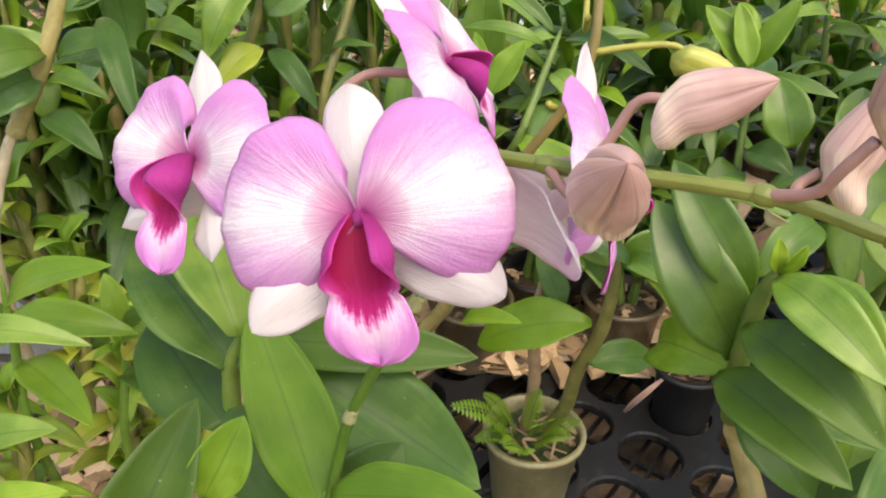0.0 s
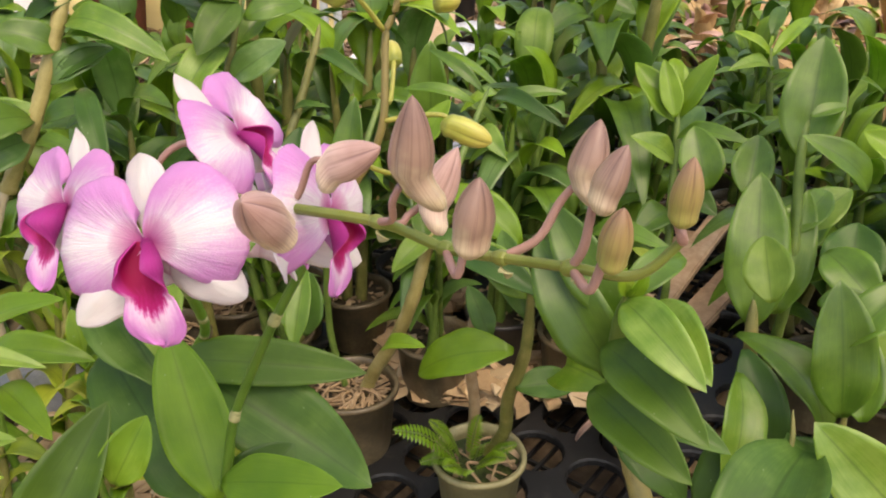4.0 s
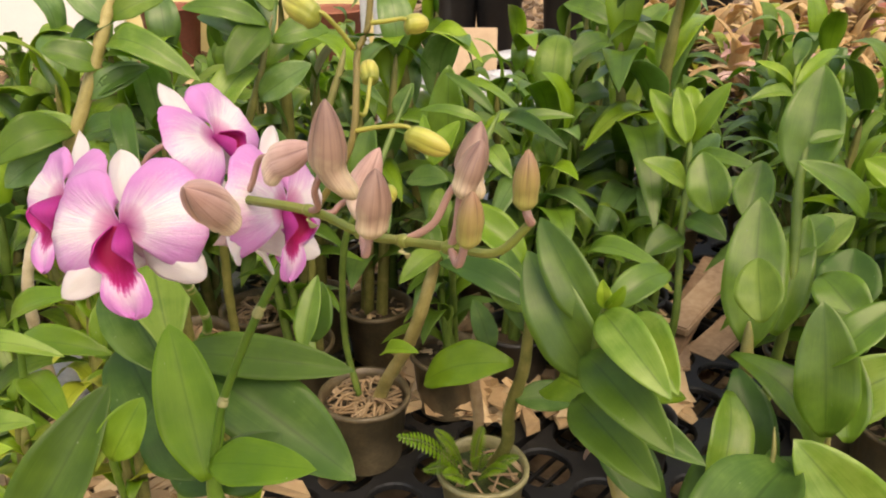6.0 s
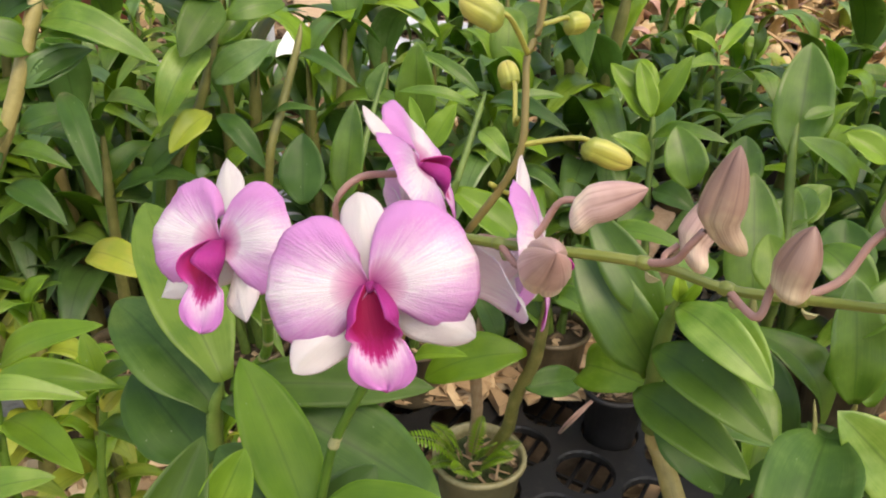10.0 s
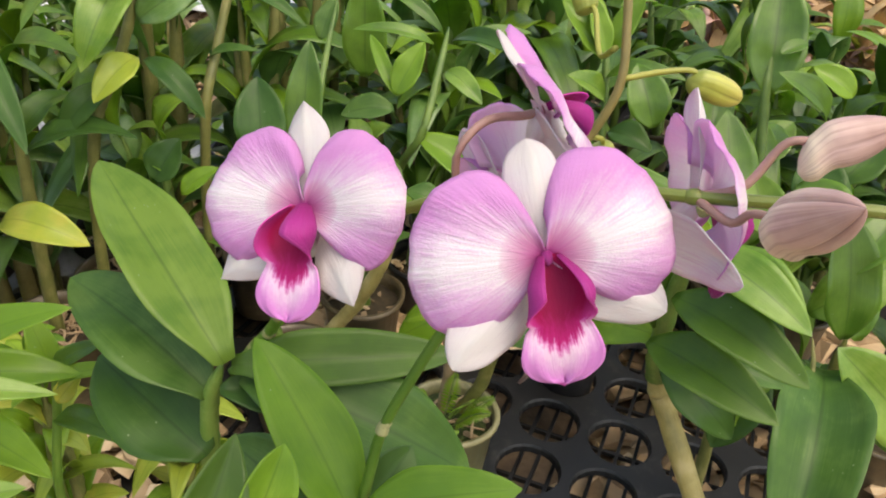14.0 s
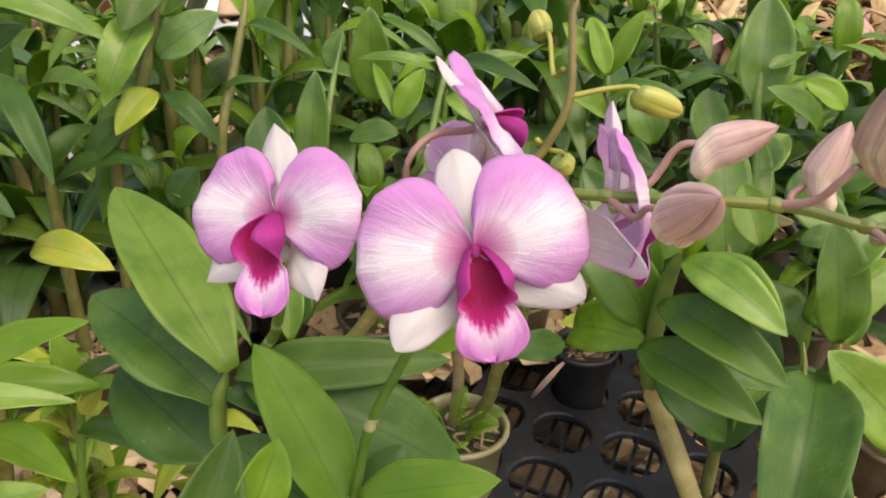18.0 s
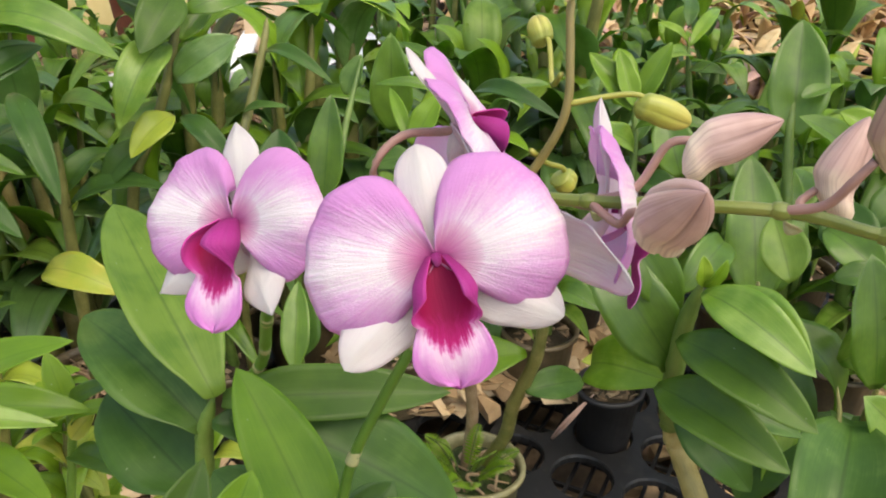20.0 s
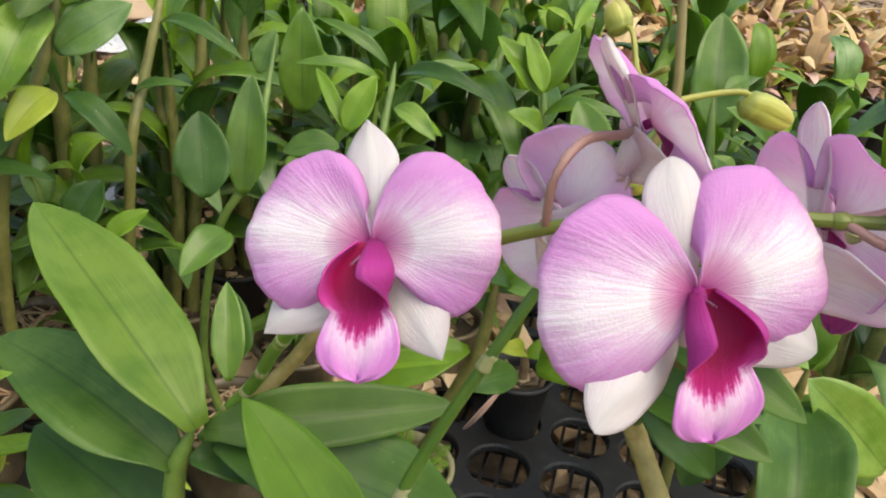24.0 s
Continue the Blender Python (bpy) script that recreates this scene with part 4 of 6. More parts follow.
# ---- second spike with yellow buds ----
spike2 = thing("bud_spike", (-0.0421, 0.2541, 0.372), "thin upright orchid spike, green below and brown above", "flower spike")
stem2 = part("lower_stem", tube_mesh("lower_stem", under(spike2, [(-0.0440, 0.2541, 0.368), (-0.0400, 0.2565, 0.388), (-0.0330, 0.259, 0.416), (-0.0190, 0.258, 0.448), (-0.0040, 0.2561, 0.4789), (0.0140, 0.2555, 0.511), (0.0325, 0.255, 0.540)]), lambda u: 0.0028 - 0.0005 * u, STEM_DEEP, 36, 12), spike2)
part("upper_stem", tube_mesh("upper_stem", under(spike2, [(0.0325, 0.255, 0.540), (0.0490, 0.2535, 0.566), (0.0555, 0.2542, 0.583), (0.0568, 0.2600, 0.603), (0.0575, 0.2650, 0.6190), (0.0626, 0.2680, 0.6310), (0.0650, 0.272, 0.660), (0.066, 0.280, 0.700), (0.070, 0.290, 0.740)]), lambda u: 0.0019 - 0.0005 * u, SPIKE_BROWN, 40, 10), spike2, "brown upper stem")
for p, d in (((-0.0330, 0.259, 0.416), (0.010, 0.001, 0.034)), ((-0.0040, 0.2561, 0.4789), (0.015, 0, 0.033))):
    q, e = Vector(p), Vector(d).normalized()
    part("papery_sheath", tube_mesh("papery_sheath", under(spike2, [q - e * 0.0022, q, q + e * 0.0026, q + e * 0.0052 + Vector((0.0012, -0.001, 0))]), lambda u: 0.0033 - 0.0011 * u * u, SHEATH_GREEN, 10, 10), stem2, "dry papery joint sheath")
Y_LABEL = "small yellow-green closed bud on a thin stalk"
build_bud((0.0834, 0.2491, 0.5838), (0.1030, 0.2443, 0.5760), 0.0108, (0.0555, 0.2539, 0.583), BUD_YELLOW, 2, Y_LABEL, YELLOW_STALK, bow=(0, 0, 0.006), heel=0.15)
build_bud((0.0419, 0.2512, 0.6372), (0.0260, 0.2575, 0.6445), 0.0120, (0.0567, 0.2613, 0.621), BUD_YELLOW, 3, Y_LABEL, YELLOW_STALK, bow=(0.002, 0, 0.004), heel=0.15)
build_bud((0.0790, 0.2830, 0.6290), (0.0900, 0.2870, 0.6290), 0.0095, (0.0637, 0.2674, 0.632), BUD_YELLOW, 4, Y_LABEL, YELLOW_STALK, bow=(0, 0, 0.004), heel=0.15)
build_bud((0.0580, 0.2960, 0.5975), (0.0556, 0.3030, 0.6075), 0.0105, (0.0540, 0.2600, 0.593), BUD_YELLOW, 5, Y_LABEL, YELLOW_STALK, bow=(0.001, 0, -0.006), heel=0.15)
build_bud((0.0640, 0.2780, 0.5440), (0.0700, 0.2800, 0.5365), 0.0105, (0.0420, 0.2535, 0.565), BUD_YELLOW, 6, Y_LABEL, YELLOW_STALK, bow=(0, 0, 0.005), heel=0.15)


# ---- leaves and canes close to the blooms ----
UPV = (0.0, -0.35, 1.0)


def plant_thing(name, place, label, category="orchid plant", group=""):
    return thing(name, place, label, category, group)


def add_leaf(plant, base, tip, width, normal=UPV, mat=None, label="", **kw):
    o = Vector(plant.location)
    me = leaf_mesh(Vector(base) - o, Vector(tip) - o, width, normal, mat=mat, **kw)
    return part("leaf", me, plant, label)


def add_cane(plant, pts, r, joints, mat=None, label="", taper=0.0, bulge=0.16):
    return part("cane", tube_mesh("cane", under(plant, pts), noded(r, joints, bulge, taper), mat or CANE, joints * 8, 12), plant, label)


front = plant_thing("orchid_plant", (-0.118, 0.40, 0.03), "green orchid plant with broad strap leaves below the blooms")
add_cane(front, [(-0.125, 0.41, 0.02), (-0.128, 0.385, 0.14), (-0.120, 0.362, 0.27), (-0.1155, 0.361, 0.35), (-0.1055, 0.3545, 0.389)], 0.0066, 9, CANE_LIGHT, taper=0.2, bulge=0.05)
add_leaf(front, (-0.1040, 0.350, 0.392), (-0.1717, 0.4906, 0.4560), 0.058, (0.40, -0.80, 0.55), LEAF_MID, arch=0.05, fold=0.30, seed=1, side_arch=-0.02, clasp=0.25)
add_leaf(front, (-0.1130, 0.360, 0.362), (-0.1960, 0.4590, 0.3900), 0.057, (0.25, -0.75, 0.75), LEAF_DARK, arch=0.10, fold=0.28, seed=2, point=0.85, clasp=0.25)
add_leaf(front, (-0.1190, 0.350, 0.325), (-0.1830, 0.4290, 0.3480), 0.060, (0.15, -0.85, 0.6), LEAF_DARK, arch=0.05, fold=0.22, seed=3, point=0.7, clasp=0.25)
add_leaf(front, (-0.1000, 0.353, 0.388), (0.0303, 0.3380, 0.3870), 0.036, (0.0, -0.62, 0.8), LEAF_MID, arch=0.04, fold=0.22, seed=4, clasp=0.3)
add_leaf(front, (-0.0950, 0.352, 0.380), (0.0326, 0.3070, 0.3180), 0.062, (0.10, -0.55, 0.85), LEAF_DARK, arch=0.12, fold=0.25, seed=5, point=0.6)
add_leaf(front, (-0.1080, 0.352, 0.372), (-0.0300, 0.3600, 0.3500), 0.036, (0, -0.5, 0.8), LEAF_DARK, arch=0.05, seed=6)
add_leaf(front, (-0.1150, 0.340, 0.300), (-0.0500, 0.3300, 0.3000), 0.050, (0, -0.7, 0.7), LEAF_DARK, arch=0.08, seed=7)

shoot = plant_thing("orchid_plant", (-0.05, 0.28, 0.03), "young orchid shoot with upright bright green leaves")
add_cane(shoot, [(-0.055, 0.30, 0.02), (-0.052, 0.28, 0.16), (-0.048, 0.262, 0.29), (-0.046, 0.256, 0.372)], 0.0065, 8, CANE_FRESH)
add_leaf(shoot, (-0.0480, 0.252, 0.362), (-0.0866, 0.3179, 0.4330), 0.041, (0.35, -0.80, 0.5), LEAF_NEAR, arch=0.06, fold=0.20, seed=11, point=0.62)
add_leaf(shoot, (-0.0420, 0.2475, 0.3790), (0.0280, 0.2289, 0.3940), 0.030, (0.0, -0.55, 0.8), LEAF_NEAR, arch=0.06, fold=0.2, seed=12)
add_leaf(shoot, (-0.0966, 0.2379, 0.3876), (-0.0782, 0.2538, 0.4213), 0.0279, (0.2, -0.8, 0.55), LEAF_NEAR, arch=0.05, fold=0.3, seed=13, point=0.6)
add_leaf(shoot, (-0.1440, 0.1980, 0.3450), (-0.0985, 0.2573, 0.4285), 0.044, (0.30, -0.62, 0.70), LEAF_MID, arch=0.03, fold=0.30, seed=14)
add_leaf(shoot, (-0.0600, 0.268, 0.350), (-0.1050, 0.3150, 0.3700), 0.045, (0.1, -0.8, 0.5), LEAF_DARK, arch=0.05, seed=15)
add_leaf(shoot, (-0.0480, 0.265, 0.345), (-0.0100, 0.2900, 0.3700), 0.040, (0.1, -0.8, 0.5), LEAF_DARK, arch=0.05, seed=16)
add_leaf(shoot, (-0.1500, 0.2300, 0.3300), (-0.2500, 0.2550, 0.3450), 0.045, (0, -0.6, 0.8), LEAF_BRIGHT, arch=0.08, seed=17)

right = plant_thing("orchid_plant", (0.280, 0.262, 0.0), "orchid plant with an olive cane and wide drooping leaves")
add_cane(right, [(0.280, 0.262, 0.0), (0.2580, 0.330, 0.14), (0.2290, 0.398, 0.2500), (0.2210, 0.4050, 0.270), (0.2150, 0.4040, 0.290)], 0.0082, 6, CANE_PALE, taper=0.08)
add_cane(right, [(0.2165, 0.4045, 0.284), (0.2085, 0.4000, 0.315), (0.2035, 0.3890, 0.382), (0.2030, 0.376, 0.424)], 0.0080, 4, CANE_GREEN, "green upper cane under clasping leaves", taper=0.38, bulge=0.08)
add_leaf(right, (0.1913, 0.3739, 0.3834), (0.2396, 0.2860, 0.3680), 0.040, (-0.42, -0.42, 0.85), LEAF_MID, arch=0.13, fold=0.26, seed=21, point=0.62, label="dark drooping leaf")
add_leaf(right, (0.1882, 0.3856, 0.3370), (0.2370, 0.2960, 0.3290), 0.041, (-0.45, -0.40, 0.82), LEAF_MID, arch=0.13, fold=0.26, seed=22, point=0.62)
add_leaf(right, (0.2010, 0.3700, 0.4200), (0.2352, 0.2945, 0.4030), 0.033, (-0.45, -0.45, 0.82), LEAF, arch=0.16, fold=0.22, seed=23, point=0.62)
add_leaf(right, (0.2060, 0.3990, 0.3430), (0.1500, 0.4500, 0.4300), 0.050, (-0.35, -0.78, 0.50), LEAF, arch=0.13, fold=0.20, seed=24, point=0.55, clasp=0.4)
add_leaf(right, (0.2060, 0.4040, 0.3850), (0.1592, 0.4560, 0.4560), 0.038, (-0.30, -0.85, 0.45), LEAF, arch=0.10, fold=0.20, seed=25, point=0.62)
add_leaf(right, (0.2050, 0.4100, 0.3950), (0.2639, 0.4555, 0.4100), 0.028, (0.10, -0.55, 0.85), LEAF, arch=0.26, fold=0.25, seed=30, point=0.62)
add_leaf(right, (0.2090, 0.4030, 0.3250), (0.1900, 0.5030, 0.2720), 0.048, (-0.62, -0.40, 0.70), LEAF_BRIGHT, arch=0.16, fold=0.25, seed=26, point=0.6, clasp=0.4)
add_leaf(right, (0.2140, 0.4000, 0.3000), (0.2560, 0.3500, 0.2600), 0.042, (-0.3, -0.5, 0.8), LEAF_DARK, arch=0.14, seed=27)
add_leaf(right, (0.2140, 0.3960, 0.3200), (0.2780, 0.3400, 0.3150), 0.030, (-0.45, -0.40, 0.82), LEAF_DARK, arch=0.14, seed=31)
add_leaf(right, (0.2030, 0.374, 0.422), (0.1990, 0.3740, 0.4450), 0.012, (-0.2, -1, 0.1), LEAF_BRIGHT, arch=0.05, seed=28)
add_leaf(right, (0.2030, 0.374, 0.422), (0.2140, 0.3700, 0.4430), 0.012, (0.2, -1, 0.3), LEAF_BRIGHT, arch=0.1, seed=29)

edge = plant_thing("orchid_plant", (0.37, 0.47, 0.03), "leafy orchid plant with broad upright and hanging leaves")
add_cane(edge, [(0.375, 0.50, 0.02), (0.372, 0.505, 0.15), (0.362, 0.525, 0.27), (0.362, 0.54, 0.32)], 0.006, 6, CANE)
add_leaf(edge, (0.3650, 0.5396, 0.292), (0.3800, 0.6170, 0.4150), 0.060, (-0.25, -0.9, 0.35), LEAF, arch=0.03, fold=0.15, seed=31, point=0.55)
add_leaf(edge, (0.3900, 0.5500, 0.300), (0.4250, 0.6100, 0.4000), 0.042, (-0.2, -0.9, 0.4), LEAF, arch=0.03, seed=32)
add_leaf(edge, (0.3436, 0.5194, 0.2969), (0.4149, 0.4672, 0.1980), 0.050, (0.30, -0.60, 0.75), LEAF, arch=0.30, fold=0.25, seed=33, point=0.6)
add_leaf(edge, (0.3400, 0.4900, 0.300), (0.3600, 0.4300, 0.2000), 0.045, (-0.1, -0.8, 0.4), LEAF_DARK, arch=0.15, seed=34)
add_leaf(edge, (0.3300, 0.4700, 0.290), (0.3050, 0.4000, 0.2100), 0.042, (0.1, -0.8, 0.4), LEAF, arch=0.15, seed=35)
add_leaf(edge, (0.3850, 0.4020, 0.297), (0.3750, 0.4320, 0.4020), 0.050, (-0.2, -0.9, 0.3), LEAF, arch=0.05, fold=0.2, seed=36, point=0.55)
add_leaf(edge, (0.4300, 0.3350, 0.235), (0.3480, 0.3723, 0.3170), 0.060, (-0.3, -0.75, 0.55), LEAF, arch=0.03, fold=0.2, seed=37, point=0.5)
add_leaf(edge, (0.3560, 0.3840, 0.2830), (0.2550, 0.2640, 0.2100), 0.078, (-0.40, -0.45, 0.80), LEAF_DARK, arch=0.20, fold=0.40, seed=38, point=0.5, clasp=0.5)
add_leaf(edge, (0.3420, 0.4300, 0.2500), (0.2900, 0.4050, 0.1900), 0.050, (-0.40, -0.40, 0.80), LEAF_DARK, arch=0.14, seed=40, point=0.55)
add_leaf(edge, (0.3500, 0.4400, 0.2400), (0.4400, 0.4000, 0.1700), 0.060, (-0.10, -0.50, 0.85), LEAF_DARK, arch=0.16, seed=41, point=0.5)
add_leaf(edge, (0.3600, 0.4000, 0.2300), (0.3550, 0.3100, 0.1400), 0.055, (-0.30, -0.70, 0.60), LEAF_DARK, arch=0.12, seed=42, point=0.5)
add_leaf(edge, (0.3800, 0.4100, 0.2600), (0.4700, 0.3600, 0.1900), 0.062, (-0.30, -0.60, 0.70), LEAF_MID, arch=0.14, seed=43, point=0.5)
add_leaf(edge, (0.4000, 0.4600, 0.280), (0.4700, 0.4500, 0.3400), 0.055, (-0.3, -0.8, 0.5), LEAF, arch=0.10, seed=39, point=0.55)
add_cane(edge, [(0.39, 0.42, 0.02), (0.392, 0.41, 0.16), (0.388, 0.402, 0.30)], 0.0055, 6, CANE)

# ---- small pot with a fern and a bare-footed orchid ----
pot_with_fill("fern_pot", 0.115, 0.600, -0.012, 0.050, 0.100, POT_CLEAR, COIR, "milky plastic pot with moss, a fern and old canes", 5, 14)
fern_pot_moss = next(o for o in scene.objects if o.name.startswith("fern_pot"))
part("moss", mound_mesh("moss", 0.045, 0.086, MOSS, 51, 0.012), fern_pot_moss, "dark green moss over the mix")
root_mat(fern_pot_moss, 0.048, 0.090, 12, 64)
potted = plant_thing("orchid_plant", (0.118, 0.60, 0.08), "small orchid with two old canes in a milky pot")
add_cane(potted, [(0.126, 0.605, 0.08), (0.142, 0.588, 0.13), (0.143, 0.566, 0.19), (0.156, 0.546, 0.262), (0.158, 0.536, 0.35)], 0.0068, 9, CANE, taper=0.2)
add_cane(potted, [(0.106, 0.605, 0.08), (0.110, 0.600, 0.15), (0.104, 0.594, 0.22), (0.1085, 0.592, 0.285)], 0.0056, 7, ROOT)
add_leaf(potted, (0.1450, 0.5450, 0.262), (0.0506, 0.5900, 0.2040), 0.050, (-0.1, -0.55, 0.85), LEAF_BRIGHT, arch=0.16, fold=0.2, seed=41, point=0.55)
add_leaf(potted, (0.1480, 0.5500, 0.215), (0.2150, 0.5700, 0.2050), 0.036, (0, -0.6, 0.8), LEAF_DARK, arch=0.10, seed=42)
add_leaf(potted, (0.1580, 0.5400, 0.325), (0.1050, 0.5700, 0.3700), 0.036, (-0.2, -0.8, 0.6), LEAF, arch=0.1, seed=43)
add_leaf(potted, (0.1580, 0.5400, 0.325), (0.2050, 0.5500, 0.3500), 0.034, (0.2, -0.8, 0.6), LEAF, arch=0.12, seed=44)
add_leaf(potted, (0.1560, 0.5420, 0.30), (0.1350, 0.6100, 0.3600), 0.034, (-0.2, -0.8, 0.6), LEAF_DARK, arch=0.12, seed=45)


def fern_frond(plant, base, tip, width):
    """A frond: a thin rachis with two rows of toothed leaflets."""
    b, t = Vector(base), Vector(tip)
    up = Vector((0, -0.3, 1)).normalized()
    mid = (b + t) / 2 + up * (t - b).length * 0.18
    C = catmull([b, mid, t], 18)
    o = Vector(plant.location)
    V, F = [], []
    for i in range(2, 18):
        d = (C[i + 1] - C[i - 1]).normalized() if i < 18 else (C[i] - C[i - 1]).normalized()
        s = d.cross(up).normalized()
        h = width * 0.5 * math.sin(math.pi * (0.12 + 0.84 * i / 18)) ** 0.8
        step = (C[i] - C[i - 1]).length
        for sg in (-1, 1):
            k = len(V)
            e = s * sg
            c = C[i] - o
            V += [c, c + e * h * 0.35 + d * step * 0.55, c + e * h + d * step * 0.5 - up * h * 0.15, c + e * h * 0.8 - d * step * 0.05, c + e * h * 0.3 - d * step * 0.35]
            F += [(k, k + 1, k + 2, k + 3, k + 4) if sg > 0 else (k + 4, k + 3, k + 2, k + 1, k)]
    uvs = [(0.5, 0.3)] * len(V)
    blade = part("frond", mesh_of("frond", V, F, LEAF_BRIGHT, None, uvs, False), plant)
    part("rachis", tube_mesh("rachis", [p - o for p in (b, mid, t)], 0.0008, CANE_GREEN, 10, 6), blade)


fern = plant_thing("fern", (0.10, 0.585, 0.082), "small bright green fern in the pot", "fern")
for b, t, w in (((0.095, 0.580, 0.09), (0.0250, 0.5480, 0.165), 0.028), ((0.100, 0.570, 0.09), (0.0950, 0.5350, 0.115), 0.024), ((0.110, 0.585, 0.09), (0.1180, 0.5480, 0.145), 0.030), ((0.095, 0.590, 0.09), (0.0700, 0.5700, 0.150), 0.022), ((0.105, 0.590, 0.09), (0.1150, 0.5900, 0.150), 0.020), ((0.090, 0.585, 0.09), (0.0500, 0.5650, 0.105), 0.020), ((0.110, 0.575, 0.09), (0.1420, 0.5500, 0.125), 0.022), ((0.120, 0.580, 0.09), (0.1550, 0.5750, 0.122), 0.020), ((0.090, 0.600, 0.09), (0.0600, 0.6000, 0.135), 0.020), ((0.100, 0.565, 0.092), (0.0750, 0.5400, 0.122), 0.026)):
    fern_frond(fern, b, t, w)

pot_with_fill("plant_pot", 0.316, 0.720, -0.030, 0.040, 0.108, POT_BLACK, COIR, "small black plastic pot in a tray hole", 9, 18)
stub = plant_thing("orchid_plant", (0.316, 0.720, 0.055), "small old orchid with brown stubs and yellowing leaves")
add_cane(stub, [(0.322, 0.722, 0.055), (0.318, 0.716, 0.09), (0.306, 0.706, 0.125)], 0.0060, 3, ROOT, taper=0.3)
add_cane(stub, [(0.305, 0.730, 0.055), (0.298, 0.728, 0.08), (0.294, 0.722, 0.10)], 0.0045, 3, ROOT, taper=0.4)
add_leaf(stub, (0.308, 0.707, 0.118), (0.262, 0.690, 0.140), 0.026, (-0.2, -0.6, 0.8), LEAF_YELLOW, arch=0.16, seed=301, point=0.6)
add_leaf(stub, (0.310, 0.708, 0.112), (0.362, 0.700, 0.118), 0.028, (0.2, -0.6, 0.8), LEAF_BRIGHT, arch=0.20, seed=302, point=0.6)
add_leaf(stub, (0.290, 0.705, 0.078), (0.2490, 0.7300, -0.010), 0.013, (-0.5, -0.7, 0.4), LEAF_ROSE, label="dry pinkish leaf hanging over the tray", arch=0.22, fold=0.7, seed=303)
root_mat(pot_with_fill("plant_pot", -0.040, 0.715, 0.0, 0.056, 0.100, POT_BROWN, COIR, "brown-stained plastic pot with matted tan roots", 6, 16), 0.056, 0.088, 46, 61)
root_mat(pot_with_fill("plant_pot", -0.235, 0.925, 0.0, 0.060, 0.105, POT_BROWN, COIR, "brown-stained plastic pot with matted tan roots", 7, 16), 0.060, 0.092, 40, 62)
root_mat(pot_with_fill("plant_pot", -0.300, 0.800, 0.0, 0.062, 0.120, POT_BROWN, COIR, "brown plastic pot with matted pale roots", 8, 12), 0.062, 0.106, 46, 63)


# ---- stock plants of the rows behind ----
def shoot_into(plant, rnd, foot, lean, height, r, count, length, width, mats, cane_mat, lowest=0.35):
    """One upright shoot: a jointed cane with two ranks of arching leaves."""
    top = foot + Vector((lean[0], lean[1], height))
    mid = (foot + top) / 2 + Vector((rnd.uniform(-0.01, 0.01), rnd.uniform(-0.01, 0.01), 0))
    pts = [foot, mid, top]
    part("cane", tube_mesh("cane", pts, noded(r, 8, 0.14, 0.30), cane_mat, 40, 8), plant)
    C = catmull(pts, 40)
    turn = rnd.uniform(0, 6.3)
    for k in range(count):
        u = lowest + (1 - lowest) * k / max(1, count - 1)
        c = C[int(u * 40)]
        a = turn + (k % 2) * math.pi + rnd.uniform(-0.5, 0.5)
        L = length * rnd.uniform(0.75, 1.15) * (0.75 + 0.35 * math.sin(math.pi * min(1, 0.2 + u * 0.75)))
        rise = rnd.uniform(0.35, 0.95) if u < 0.85 else rnd.uniform(0.7, 1.3)
        d = Vector((math.cos(a) * math.cos(rise), math.sin(a) * math.cos(rise), math.sin(rise)))
        nrm = Vector((-math.cos(a) * math.sin(rise), -math.sin(a) * math.sin(rise), math.cos(rise)))
        me = leaf_mesh(c, c + d * L, width * rnd.uniform(0.8, 1.15), nrm, arch=rnd.uniform(0.08, 0.21), fold=rnd.uniform(0.10, 0.30), mat=rnd.choice(mats), droop=rnd.uniform(0.20, 0.60), twist=rnd.uniform(-0.7, 0.7), nu=14, nv=4, thick=0.0004, point=rnd.uniform(0.6, 0.8), seed=rnd.randint(0, 999))
        part("leaf", me, plant)


def stock_plant(seed, shoots, height, count, length, width, mats, cane_mat, label, lowest=0.22, spread=0.03):
    rnd = random.Random(seed)
    p = thing("orchid_plant", (0, 0, -50), label, "orchid plant", "stock orchids in rows")
    for k in range(shoots):
        foot = Vector((rnd.uniform(-1, 1) * spread * 0.6, rnd.uniform(-1, 1) * spread * 0.6, 0))
        h = height * rnd.uniform(0.7, 1.05)
        shoot_into(p, rnd, foot, (rnd.uniform(-1, 1) * spread * 1.6, rnd.uniform(-1, 1) * spread * 1.6), h, rnd.uniform(0.0070, 0.0105), count, length, width, mats, cane_mat, lowest)
    return p


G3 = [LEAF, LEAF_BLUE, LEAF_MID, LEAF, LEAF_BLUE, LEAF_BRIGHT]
kinds = [
    stock_plant(101, 3, 0.42, 7, 0.185, 0.050, G3, CANE, "tall green stock orchid with many strap leaves"),
    stock_plant(102, 2, 0.40, 7, 0.195, 0.052, G3, CANE_PALE, "tall stock orchid with olive canes and strap leaves"),
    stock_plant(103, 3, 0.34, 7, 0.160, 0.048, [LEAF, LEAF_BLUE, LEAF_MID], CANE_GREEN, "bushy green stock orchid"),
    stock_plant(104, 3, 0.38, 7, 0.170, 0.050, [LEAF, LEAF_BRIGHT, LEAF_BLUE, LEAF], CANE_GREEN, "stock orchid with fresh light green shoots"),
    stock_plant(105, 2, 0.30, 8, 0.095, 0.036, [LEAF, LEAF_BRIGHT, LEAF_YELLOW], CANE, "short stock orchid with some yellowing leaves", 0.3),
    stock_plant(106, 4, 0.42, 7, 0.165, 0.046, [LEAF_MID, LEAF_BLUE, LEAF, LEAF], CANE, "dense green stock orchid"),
]
pot_kinds = []
